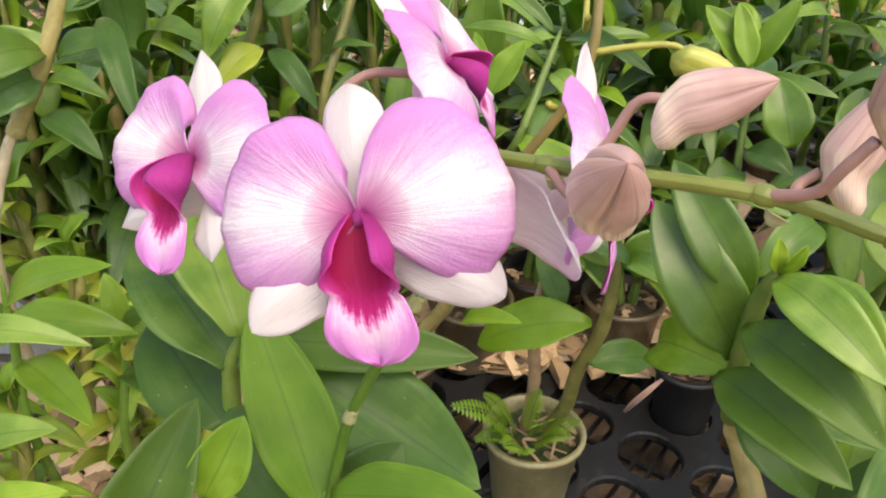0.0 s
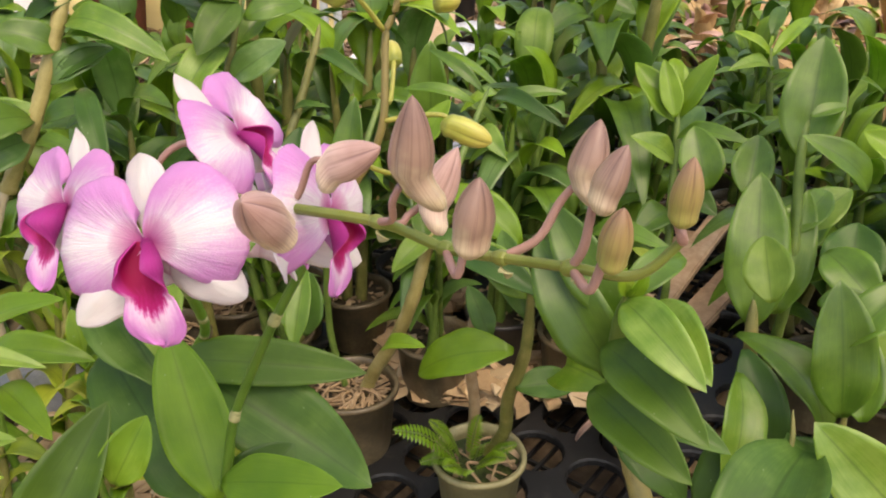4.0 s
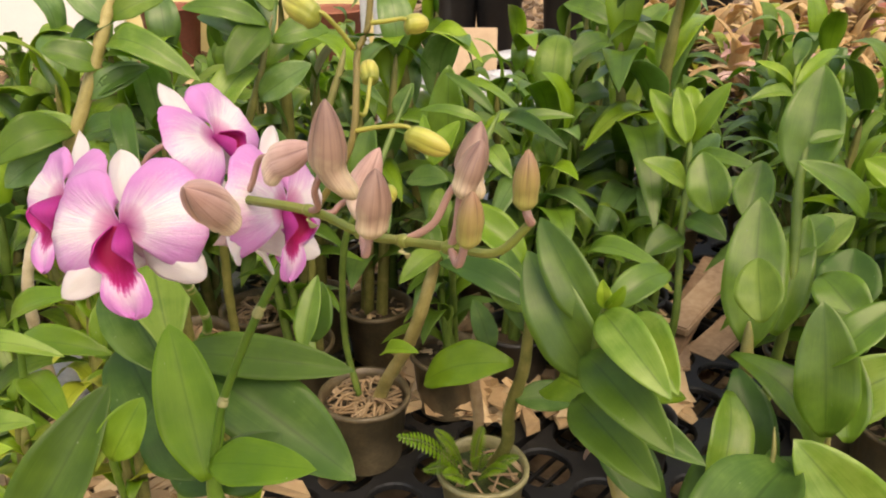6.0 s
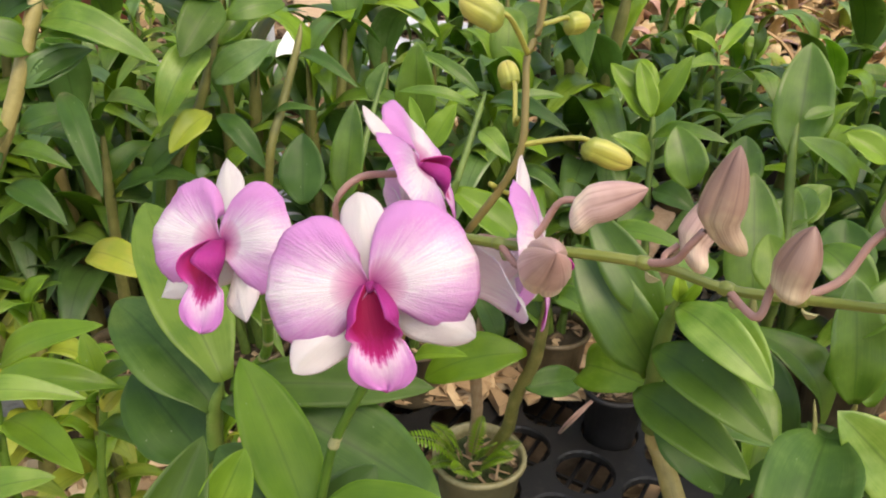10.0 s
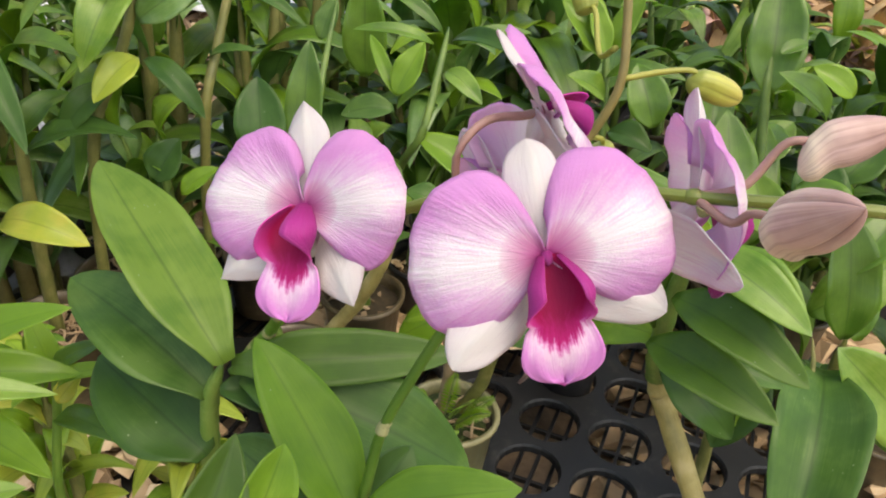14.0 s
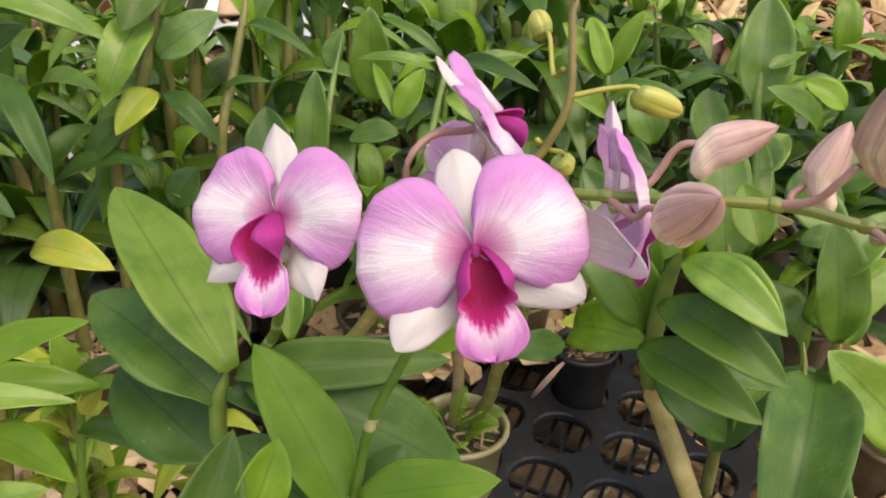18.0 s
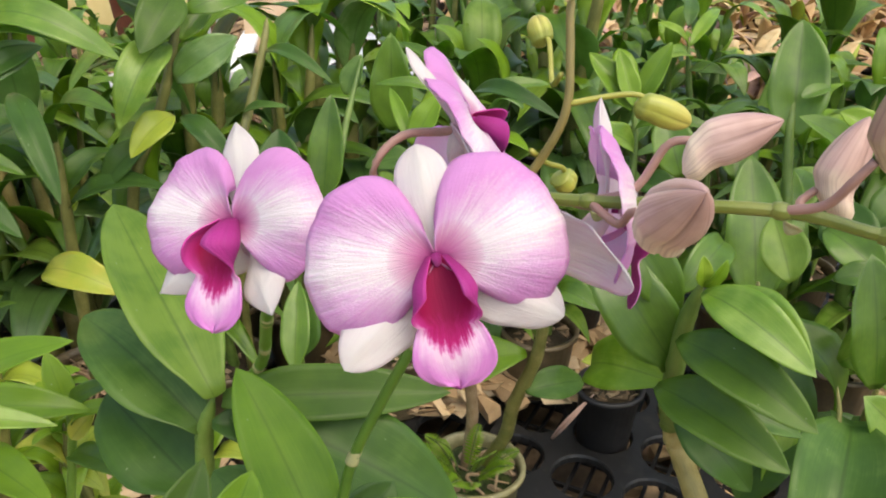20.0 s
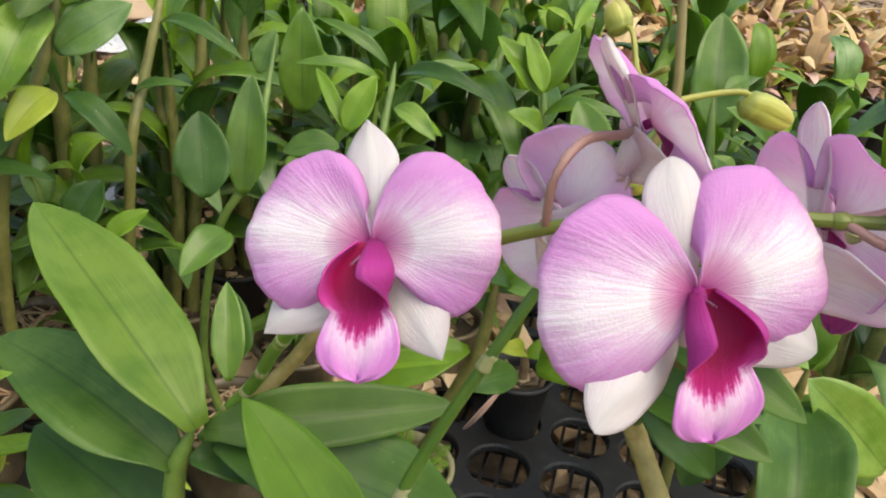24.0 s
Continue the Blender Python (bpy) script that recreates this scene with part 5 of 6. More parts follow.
for k, (m, f, lab) in enumerate(((POT_BROWN, COIR, "stained plastic pot of a stock orchid"), (POT_BLACK, CHIPS, "black plastic pot of a stock orchid"))):
    pot_kinds.append(pot_with_fill("plant_pot", 0, 0, -50, 0.052, 0.095, m, f, lab, 20 + k, 24))

rnd = random.Random(77)


def put_plant(kind, x, y, turn, size, pot=0):
    # pots beside the trays stand on the earth, and their plants are taller
    z = 0.0 if on_tray(x, y) or pot < 0 else -0.083
    size *= 1.0 if z == 0 else 1.16
    copy_thing(kinds[kind], Matrix.Translation((x, y, z + 0.075)) @ Matrix.Rotation(turn, 4, "Z") @ Matrix.Diagonal((size, size, size, 1)))
    if pot >= 0:
        copy_thing(pot_kinds[pot], pose(x, y, z, 0, 0, math.degrees(turn)))


# rows by plan: spacing about 18 cm, the aisle in front of the fern pot left open
for row in range(9):
    y = 1.02 + row * 0.16
    for col in range(-9, 11):
        x = col * 0.18 + (row % 2) * 0.09 + rnd.uniform(-0.04, 0.04)
        yy = y + rnd.uniform(-0.04, 0.04)
        if abs(x - 0.12) > 0.50 + 0.60 * yy or (0.36 < x < 0.64 and yy < 1.36) or (x < -0.55 and yy > 1.25) or x > 0.78:
            continue
        if x > 0.50 + 0.45 * max(0, 2.2 - yy) and yy > 1.35:
            continue
        if yy > 1.75 and rnd.random() < 0.3:
            continue
        if x > -0.12 and yy > 1.80:
            continue
        if -0.32 < x < 0.0 and yy > 1.72:
            continue
        low = 0.80 if x > -0.08 and yy > 1.12 else 1.0
        if -0.30 < x < 0.02 and yy > 1.08:
            low = 0.62
        if x <= -0.30:
            low = 0.92 if yy < 1.2 else 0.76 if yy < 1.5 else 0.60
        put_plant(rnd.choice((0, 1, 2, 3, 5, 2, 0)), x, yy, rnd.uniform(0, 6.28), low * rnd.uniform(0.95, 1.18), rnd.choice((0, 0, 1)))

# single plants that stand out
for x, y, k, z in ((-0.46, 0.95, 2, 0.80), (-0.16, 0.84, 3, 0.70), (-0.36, 1.02, 0, 0.80), (0.06, 0.83, 2, 0.66), (-0.55, 0.76, 3, 0.78), (0.26, 0.84, 2, 0.62), (0.57, 0.77, 3, 0.80), (0.70, 0.76, 0, 0.80), (0.72, 0.94, 3, 0.85), (0.86, 1.09, 2, 0.85), (0.63, 1.29, 3, 0.80), (0.47, 1.33, 2, 0.85), (0.95, 0.92, 3, 0.80), (0.76, 1.12, 0, 0.80)):
    put_plant(k, x, y, 2.3 * k + 9 * x, z, 0)
put_plant(4, -0.310, 0.560, 0.4, 0.72, 0)
put_plant(4, -0.230, 0.480, 2.4, 0.62, -1)
put_plant(4, -0.390, 0.640, 1.0, 0.75, 0)
put_plant(4, -0.330, 0.420, 1.2, 0.62, -1)
put_plant(4, -0.150, 0.560, 5.2, 0.66, 0)
for x, y in ((-0.75, 1.35), (-0.95, 1.5), (-0.7, 1.65), (-1.1, 1.8), (-0.8, 1.95), (-1.3, 2.1), (-1.0, 2.25), (-0.6, 2.3)):
    put_plant(rnd.choice((2, 4)), x, y, rnd.uniform(0, 6.28), 0.72, 0)
for x, y, k, z in ((-0.52, 1.10, 0, 0.95), (-0.66, 1.20, 2, 0.95)):
    put_plant(k, x, y, 3.1 * x + 7 * y, z, 0)
put_plant(4, -0.400, 0.780, 4.0, 0.85, 0)
put_plant(2, -0.480, 0.560, 5.0, 0.75, 0)
put_plant(3, 0.352, 0.960, 1.0, 0.80, 1)
put_plant(3, 0.160, 0.900, 2.2, 0.85, 1)
put_plant(0, -0.060, 0.960, 0.5, 0.95, 0)
put_plant(2, 0.620, 0.700, 0.9, 0.95, 0)
put_plant(0, 0.660, 0.540, 2.9, 0.90, 0)
put_plant(5, 0.560, 0.860, 1.9, 0.90, 0)
for ob in kinds + pot_kinds:
    for o in [*ob.children_recursive, ob]:
        bpy.data.objects.remove(o)


# ---- single plants behind and beside the blooms ----
p1 = plant_thing("orchid_plant", (-0.222, 0.802, 0.05), "tall stock orchid with a thick olive cane and wide pale leaves")
add_cane(p1, [(-0.2428, 0.8324, 0.0600), (-0.2408, 0.8174, 0.2023), (-0.2223, 0.8024, 0.3447), (-0.1903, 0.8138, 0.4149), (-0.1692, 0.8193, 0.4711), (-0.1478, 0.8379, 0.5523)], 0.0062, 9, CANE, taper=0.25)
add_leaf(p1, (-0.1709, 0.8306, 0.4921), (-0.2172, 0.7582, 0.4243), 0.0458, (0.13, -0.63, 0.76), LEAF, arch=0.24, fold=0.25, seed=201, point=0.72)
add_leaf(p1, (-0.1670, 0.8322, 0.4961), (-0.2151, 0.8389, 0.5372), 0.0371, (0.13, -0.67, 0.74), LEAF, arch=0.08, fold=0.25, seed=202, point=0.72)
add_leaf(p1, (-0.1572, 0.8296, 0.4935), (-0.1189, 0.8770, 0.5323), 0.0318, (0.09, -0.67, 0.74), LEAF, arch=0.08, fold=0.25, seed=203, point=0.72)
add_leaf(p1, (-0.1637, 0.8099, 0.4547), (-0.1168, 0.8539, 0.4890), 0.0457, (0.09, -0.65, 0.75), LEAF, arch=0.10, fold=0.25, seed=204, point=0.72)
add_leaf(p1, (-0.1714, 0.8048, 0.4228), (-0.2117, 0.7622, 0.3928), 0.0342, (0.12, -0.61, 0.78), LEAF_YELLOW, arch=0.16, fold=0.25, seed=205, point=0.72)
add_leaf(p1, (-0.1633, 0.8029, 0.4213), (-0.1111, 0.7598, 0.3730), 0.0283, (0.08, -0.61, 0.79), LEAF_DARK, arch=0.18, fold=0.25, seed=206, point=0.72)
add_leaf(p1, (-0.1960, 0.8146, 0.3946), (-0.2556, 0.7947, 0.3418), 0.0323, (0.14, -0.59, 0.79), LEAF_DARK, arch=0.20, fold=0.25, seed=207, point=0.72)
p0 = plant_thing("orchid_plant", (-0.375, 0.690, 0.05), "old leaning orchid with a thick yellow-olive cane")
add_cane(p0, [(-0.3850, 0.6880, 0.3720), (-0.3734, 0.6911, 0.3936), (-0.3465, 0.7054, 0.4449), (-0.3153, 0.7392, 0.5379), (-0.3057, 0.7606, 0.5830), (-0.3001, 0.7739, 0.6112)], 0.0078, 9, CANE_PALE, taper=0.25)
add_cane(p0, [(-0.4439, 0.7039, 0.0600), (-0.4422, 0.6889, 0.1639), (-0.4269, 0.6739, 0.2677), (-0.3966, 0.6814, 0.3517), (-0.3734, 0.6911, 0.3936)], 0.0068, 9, SHEATH, taper=0.25)
add_leaf(p0, (-0.3134, 0.7360, 0.5203), (-0.1980, 0.6931, 0.5086), 0.0225, (0.19, -0.64, 0.75), LEAF, arch=0.18, fold=0.25, seed=208, point=0.72)
add_leaf(p0, (-0.3219, 0.7173, 0.4826), (-0.2658, 0.7452, 0.5092), 0.0248, (0.21, -0.63, 0.75), LEAF_DARK, arch=0.11, fold=0.25, seed=209, point=0.72)
add_leaf(p0, (-0.3327, 0.6970, 0.4414), (-0.2700, 0.6983, 0.4597), 0.0272, (0.22, -0.60, 0.77), LEAF_DARK, arch=0.20, fold=0.25, seed=210, point=0.72)
add_leaf(p0, (-0.2909, 0.7097, 0.4761), (-0.2439, 0.6224, 0.4036), 0.0265, (0.20, -0.59, 0.78), LEAF_DARK, arch=0.16, fold=0.25, seed=211, point=0.72)
add_leaf(p0, (-0.3414, 0.6892, 0.4244), (-0.2761, 0.6560, 0.4186), 0.0215, (0.23, -0.58, 0.79), LEAF, arch=0.16, fold=0.25, seed=212, point=0.72)
add_leaf(p0, (-0.3453, 0.6744, 0.3955), (-0.2832, 0.6321, 0.3716), 0.0295, (0.23, -0.55, 0.80), LEAF_DARK, arch=0.16, fold=0.25, seed=213, point=0.72)
add_leaf(p0, (-0.3015, 0.7503, 0.5503), (-0.2512, 0.7316, 0.5275), 0.0217, (0.21, -0.65, 0.73), LEAF, arch=0.16, fold=0.25, seed=214, point=0.72)
add_leaf(p0, (-0.2984, 0.7550, 0.5600), (-0.3590, 0.7446, 0.5249), 0.0245, (0.24, -0.64, 0.73), LEAF_DARK, arch=0.16, fold=0.25, seed=215, point=0.72)
add_leaf(p1, (-0.1527, 0.8337, 0.5412), (-0.2519, 0.8207, 0.5624), 0.030, (0.25, -0.78, 0.57), LEAF, arch=0.20, fold=0.2, seed=310, point=0.65)
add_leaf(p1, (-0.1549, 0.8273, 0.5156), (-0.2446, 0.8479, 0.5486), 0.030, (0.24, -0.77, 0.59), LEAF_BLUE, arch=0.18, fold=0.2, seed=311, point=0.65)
add_leaf(p1, (-0.1561, 0.8335, 0.5412), (-0.1890, 0.7712, 0.4941), 0.046, (0.23, -0.77, 0.60), LEAF_MID, arch=0.10, fold=0.2, seed=312, point=0.65)
add_leaf(p1, (-0.1469, 0.8256, 0.5227), (-0.0845, 0.8611, 0.5315), 0.034, (0.18, -0.79, 0.59), LEAF, arch=0.20, fold=0.2, seed=313, point=0.65)
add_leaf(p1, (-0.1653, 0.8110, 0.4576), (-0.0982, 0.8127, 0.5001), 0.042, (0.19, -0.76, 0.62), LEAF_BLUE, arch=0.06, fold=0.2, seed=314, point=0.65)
add_leaf(p1, (-0.1509, 0.8460, 0.5557), (-0.1844, 0.8970, 0.5992), 0.030, (0.22, -0.80, 0.56), LEAF_MID, arch=0.05, fold=0.2, seed=315, point=0.65)
add_leaf(p0, (-0.3081, 0.7404, 0.5346), (-0.1923, 0.6986, 0.5045), 0.036, (0.31, -0.74, 0.60), LEAF, arch=0.24, fold=0.2, seed=316, point=0.65)
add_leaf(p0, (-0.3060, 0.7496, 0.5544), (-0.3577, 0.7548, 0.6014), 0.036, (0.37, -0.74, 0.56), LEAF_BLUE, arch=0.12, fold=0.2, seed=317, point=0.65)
add_leaf(p0, (-0.3049, 0.7523, 0.5601), (-0.2497, 0.7861, 0.5828), 0.032, (0.32, -0.76, 0.57), LEAF_MID, arch=0.14, fold=0.2, seed=318, point=0.65)
add_leaf(p0, (-0.3166, 0.7315, 0.5116), (-0.3703, 0.7126, 0.5354), 0.040, (0.38, -0.71, 0.60), LEAF, arch=0.14, fold=0.2, seed=319, point=0.65)
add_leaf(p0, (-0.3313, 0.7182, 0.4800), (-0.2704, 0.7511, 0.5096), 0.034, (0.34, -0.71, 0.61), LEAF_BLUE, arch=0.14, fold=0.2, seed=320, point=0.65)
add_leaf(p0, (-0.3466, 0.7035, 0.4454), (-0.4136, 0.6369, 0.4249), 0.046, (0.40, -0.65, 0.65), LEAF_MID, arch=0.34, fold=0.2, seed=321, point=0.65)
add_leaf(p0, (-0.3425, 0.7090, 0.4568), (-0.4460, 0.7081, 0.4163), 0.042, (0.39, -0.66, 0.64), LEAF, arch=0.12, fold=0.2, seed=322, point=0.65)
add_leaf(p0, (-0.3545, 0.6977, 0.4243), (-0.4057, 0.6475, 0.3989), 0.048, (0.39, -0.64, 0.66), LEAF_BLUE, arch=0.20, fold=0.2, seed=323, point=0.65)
p2 = plant_thing("orchid_plant", (-0.111, 0.805, 0.05), "orchid with an upright dark oval leaf")
add_cane(p2, [(-0.1243, 0.8353, 0.0600), (-0.1230, 0.8203, 0.2105), (-0.1114, 0.8053, 0.3610), (-0.0929, 0.8332, 0.4249), (-0.0739, 0.8582, 0.4841), (-0.0687, 0.8698, 0.5085)], 0.0054, 9, CANE, taper=0.25)
add_cane(p2, [(-0.0480, 0.7200, 0.0900), (-0.0620, 0.7230, 0.1800), (-0.0480, 0.6950, 0.3200), (-0.0149, 0.6863, 0.3856), (0.0033, 0.7271, 0.4335), (0.0242, 0.7781, 0.4821)], 0.0040, 9, CANE_GREEN, taper=0.25)
add_leaf(p2, (-0.0640, 0.6243, 0.3900), (-0.0622, 0.6579, 0.4500), 0.0463, (-0.07, -0.60, 0.80), LEAF_DARK, arch=0.03, fold=0.25, seed=216, point=0.72)
add_leaf(p2, (-0.0262, 0.6798, 0.3650), (-0.0115, 0.7088, 0.4657), 0.0372, (-0.10, -0.61, 0.79), LEAF, arch=0.02, fold=0.25, seed=217, point=0.72)
add_leaf(p2, (0.0630, 0.8355, 0.3849), (0.0634, 0.8432, 0.4941), 0.0518, (-0.15, -0.64, 0.76), LEAF, arch=0.03, fold=0.25, seed=218, point=0.72)
add_leaf(p2, (0.0066, 0.7762, 0.4453), (0.0254, 0.7893, 0.4836), 0.0246, (-0.13, -0.65, 0.75), LEAF_DARK, arch=0.05, fold=0.25, seed=219, point=0.72)
add_leaf(p2, (-0.0736, 0.8521, 0.4737), (-0.0050, 0.7869, 0.4544), 0.0184, (-0.08, -0.66, 0.75), LEAF_DARK, arch=0.22, fold=0.25, seed=220, point=0.72)
add_leaf(p2, (-0.1028, 0.8304, 0.4120), (-0.0516, 0.7942, 0.4291), 0.0119, (-0.04, -0.64, 0.77), LEAF_DARK, arch=0.16, fold=0.25, seed=221, point=0.72)
add_leaf(p2, (-0.0570, 0.5565, 0.3921), (-0.0946, 0.5229, 0.3792), 0.0292, (-0.06, -0.55, 0.84), LEAF, arch=0.14, fold=0.25, seed=222, point=0.72)
add_leaf(p2, (-0.1400, 0.7237, 0.3099), (-0.1027, 0.7218, 0.3373), 0.0224, (-0.01, -0.57, 0.82), LEAF_BRIGHT, arch=0.10, fold=0.25, seed=223, point=0.72)
add_leaf(p2, (-0.1688, 0.7761, 0.3014), (-0.1389, 0.7858, 0.3427), 0.0427, (0.02, -0.58, 0.81), LEAF_DARK, arch=0.06, fold=0.25, seed=224, point=0.72)
add_leaf(p2, (-0.0632, 0.5362, 0.2753), (-0.0549, 0.5876, 0.3335), 0.0272, (-0.07, -0.50, 0.86), LEAF, arch=0.04, fold=0.25, seed=225, point=0.72)
add_leaf(p2, (0.0284, 0.4691, 0.3167), (0.0654, 0.4213, 0.3506), 0.0172, (-0.19, -0.45, 0.87), LEAF_BRIGHT, arch=0.10, fold=0.25, seed=226, point=0.72)
p3 = plant_thing("orchid_plant", (0.071, 0.638, 0.05), "fresh orchid shoot with light green pointed leaves")
add_cane(p3, [(0.0700, 0.8600, 0.0600), (0.0700, 0.8000, 0.2000), (0.0740, 0.7000, 0.3340), (0.0863, 0.6625, 0.3889), (0.1127, 0.7033, 0.4435), (0.1267, 0.7322, 0.4671)], 0.0042, 9, CANE_GREEN, taper=0.25)
add_leaf(p3, (0.0575, 0.6553, 0.4290), (0.0861, 0.6672, 0.4733), 0.0280, (-0.19, -0.60, 0.77), LEAF_BRIGHT, arch=0.04, fold=0.25, seed=227, point=0.72)
add_leaf(p3, (0.0559, 0.6569, 0.4305), (0.0440, 0.7068, 0.4696), 0.0147, (-0.17, -0.61, 0.77), LEAF_BRIGHT, arch=0.08, fold=0.25, seed=228, point=0.72)
add_leaf(p3, (0.1212, 0.7318, 0.4619), (0.0629, 0.7793, 0.4968), 0.0150, (-0.20, -0.63, 0.75), LEAF, arch=0.16, fold=0.25, seed=229, point=0.72)
add_leaf(p3, (0.1113, 0.7305, 0.4515), (0.0350, 0.7504, 0.4618), 0.0148, (-0.18, -0.62, 0.76), LEAF, arch=0.16, fold=0.25, seed=230, point=0.72)
add_leaf(p3, (0.1293, 0.7245, 0.4557), (0.1959, 0.6460, 0.4499), 0.0198, (-0.26, -0.59, 0.77), LEAF_DARK, arch=0.21, fold=0.25, seed=231, point=0.72)
add_leaf(p3, (0.1324, 0.7213, 0.4528), (0.2076, 0.7147, 0.4646), 0.0173, (-0.26, -0.60, 0.76), LEAF, arch=0.13, fold=0.25, seed=232, point=0.72)
add_leaf(p3, (0.1165, 0.6966, 0.4348), (0.1403, 0.6530, 0.4166), 0.0237, (-0.23, -0.58, 0.78), LEAF, arch=0.16, fold=0.25, seed=233, point=0.72)
add_leaf(p3, (0.0697, 0.7156, 0.3913), (0.0200, 0.7333, 0.3815), 0.0320, (-0.15, -0.59, 0.79), LEAF_DARK, arch=0.12, fold=0.25, seed=234, point=0.72)
p4 = plant_thing("orchid_plant", (0.356, 0.780, 0.05), "orchid shoot with bright new leaves at its top")
add_cane(p4, [(0.3553, 0.8099, 0.0600), (0.3553, 0.7949, 0.1293), (0.3560, 0.7799, 0.1987), (0.3573, 0.8101, 0.2881), (0.3629, 0.8398, 0.3758), (0.3624, 0.8649, 0.4305)], 0.0050, 9, CANE_GREEN, taper=0.25)
add_leaf(p4, (0.3611, 0.8471, 0.3919), (0.3160, 0.8947, 0.4537), 0.0386, (-0.16, -0.63, 0.76), LEAF_BRIGHT, arch=0.05, fold=0.25, seed=235, point=0.72)
add_leaf(p4, (0.3583, 0.8393, 0.3995), (0.3469, 0.8779, 0.4609), 0.0296, (-0.17, -0.63, 0.76), LEAF_BRIGHT, arch=0.02, fold=0.25, seed=236, point=0.72)
add_leaf(p4, (0.3638, 0.8493, 0.3964), (0.4050, 0.8539, 0.4726), 0.0321, (-0.19, -0.63, 0.76), LEAF_BRIGHT, arch=0.06, fold=0.25, seed=237, point=0.72)
add_leaf(p4, (0.3616, 0.8373, 0.3707), (0.4271, 0.7625, 0.3908), 0.0245, (-0.19, -0.60, 0.78), LEAF, arch=0.20, fold=0.25, seed=238, point=0.72)
add_leaf(p4, (0.3585, 0.8262, 0.3469), (0.3006, 0.8175, 0.3840), 0.0364, (-0.15, -0.60, 0.78), LEAF, arch=0.12, fold=0.25, seed=239, point=0.72)
add_leaf(p4, (0.3628, 0.8102, 0.3115), (0.3999, 0.7641, 0.3022), 0.0416, (-0.18, -0.57, 0.80), LEAF_DARK, arch=0.16, fold=0.25, seed=240, point=0.72)
add_leaf(p4, (0.3547, 0.8008, 0.2922), (0.3064, 0.7680, 0.2756), 0.0421, (-0.15, -0.56, 0.81), LEAF, arch=0.16, fold=0.25, seed=241, point=0.72)
add_leaf(p4, (0.3681, 0.8406, 0.3530), (0.4175, 0.9256, 0.3872), 0.0324, (-0.18, -0.61, 0.77), LEAF_DARK, arch=0.08, fold=0.25, seed=242, point=0.72)
add_leaf(p4, (0.3011, 0.7524, 0.2663), (0.3348, 0.7258, 0.2519), 0.0136, (-0.14, -0.55, 0.83), LEAF_YELLOW, arch=0.08, fold=0.25, seed=243, point=0.72)
p5 = plant_thing("orchid_plant", (0.409, 0.573, 0.05), "orchid with a tall broad pale leaf")
add_cane(p5, [(0.4089, 0.6032, 0.0600), (0.4089, 0.5882, 0.1887), (0.4090, 0.5732, 0.3174), (0.4092, 0.5894, 0.3765), (0.4091, 0.6071, 0.4390), (0.4165, 0.6221, 0.4705)], 0.0055, 9, CANE_GREEN, taper=0.25)
add_leaf(p5, (0.4103, 0.6050, 0.4341), (0.4306, 0.6527, 0.5350), 0.0599, (-0.26, -0.60, 0.76), LEAF, arch=0.02, fold=0.25, seed=244, point=0.72)
add_leaf(p5, (0.4079, 0.6012, 0.4743), (0.4415, 0.6065, 0.4811), 0.0156, (-0.27, -0.59, 0.76), LEAF, arch=0.08, fold=0.25, seed=245, point=0.72)
add_leaf(p5, (0.4611, 0.5762, 0.4125), (0.3910, 0.5742, 0.4658), 0.0339, (-0.27, -0.56, 0.78), LEAF, arch=0.13, fold=0.25, seed=246, point=0.72)
add_leaf(p5, (0.3733, 0.6251, 0.3870), (0.3937, 0.6701, 0.4342), 0.0422, (-0.22, -0.58, 0.79), LEAF, arch=0.05, fold=0.25, seed=247, point=0.72)
add_leaf(p5, (0.4340, 0.5201, 0.3424), (0.4528, 0.5637, 0.3865), 0.0575, (-0.27, -0.51, 0.81), LEAF_DARK, arch=0.03, fold=0.25, seed=248, point=0.72)
add_leaf(p5, (0.4050, 0.4056, 0.2891), (0.4054, 0.4584, 0.3559), 0.0419, (-0.26, -0.46, 0.85), LEAF, arch=0.04, fold=0.25, seed=249, point=0.72)
add_leaf(p5, (0.3873, 0.4781, 0.3532), (0.4294, 0.4618, 0.3599), 0.0263, (-0.26, -0.49, 0.83), LEAF, arch=0.12, fold=0.25, seed=250, point=0.72)
add_leaf(p5, (0.4094, 0.5849, 0.3666), (0.4549, 0.6311, 0.3891), 0.0365, (-0.25, -0.54, 0.80), LEAF, arch=0.08, fold=0.25, seed=251, point=0.72)
add_leaf(potted, (0.1631, 0.5223, 0.3365), (0.0687, 0.5886, 0.3496), 0.0336, (-0.02, -0.55, 0.83), LEAF_DARK, arch=0.16, fold=0.25, seed=252, point=0.72)
add_leaf(potted, (0.1559, 0.6303, 0.3323), (0.0810, 0.6711, 0.3835), 0.0444, (-0.02, -0.58, 0.81), LEAF_BRIGHT, arch=0.08, fold=0.25, seed=253, point=0.72)
add_leaf(potted, (0.2104, 0.5634, 0.3713), (0.2684, 0.4897, 0.3947), 0.0223, (-0.12, -0.56, 0.82), LEAF, arch=0.22, fold=0.25, seed=254, point=0.72)
add_leaf(potted, (-0.0586, 0.5650, 0.2681), (-0.0517, 0.5913, 0.3242), 0.0358, (0.12, -0.53, 0.84), LEAF_DARK, arch=0.04, fold=0.25, seed=255, point=0.72)
add_leaf(potted, (0.1234, 0.5716, 0.2574), (0.1023, 0.6109, 0.2977), 0.0269, (-0.01, -0.53, 0.85), LEAF_DARK, arch=0.10, fold=0.25, seed=256, point=0.72)
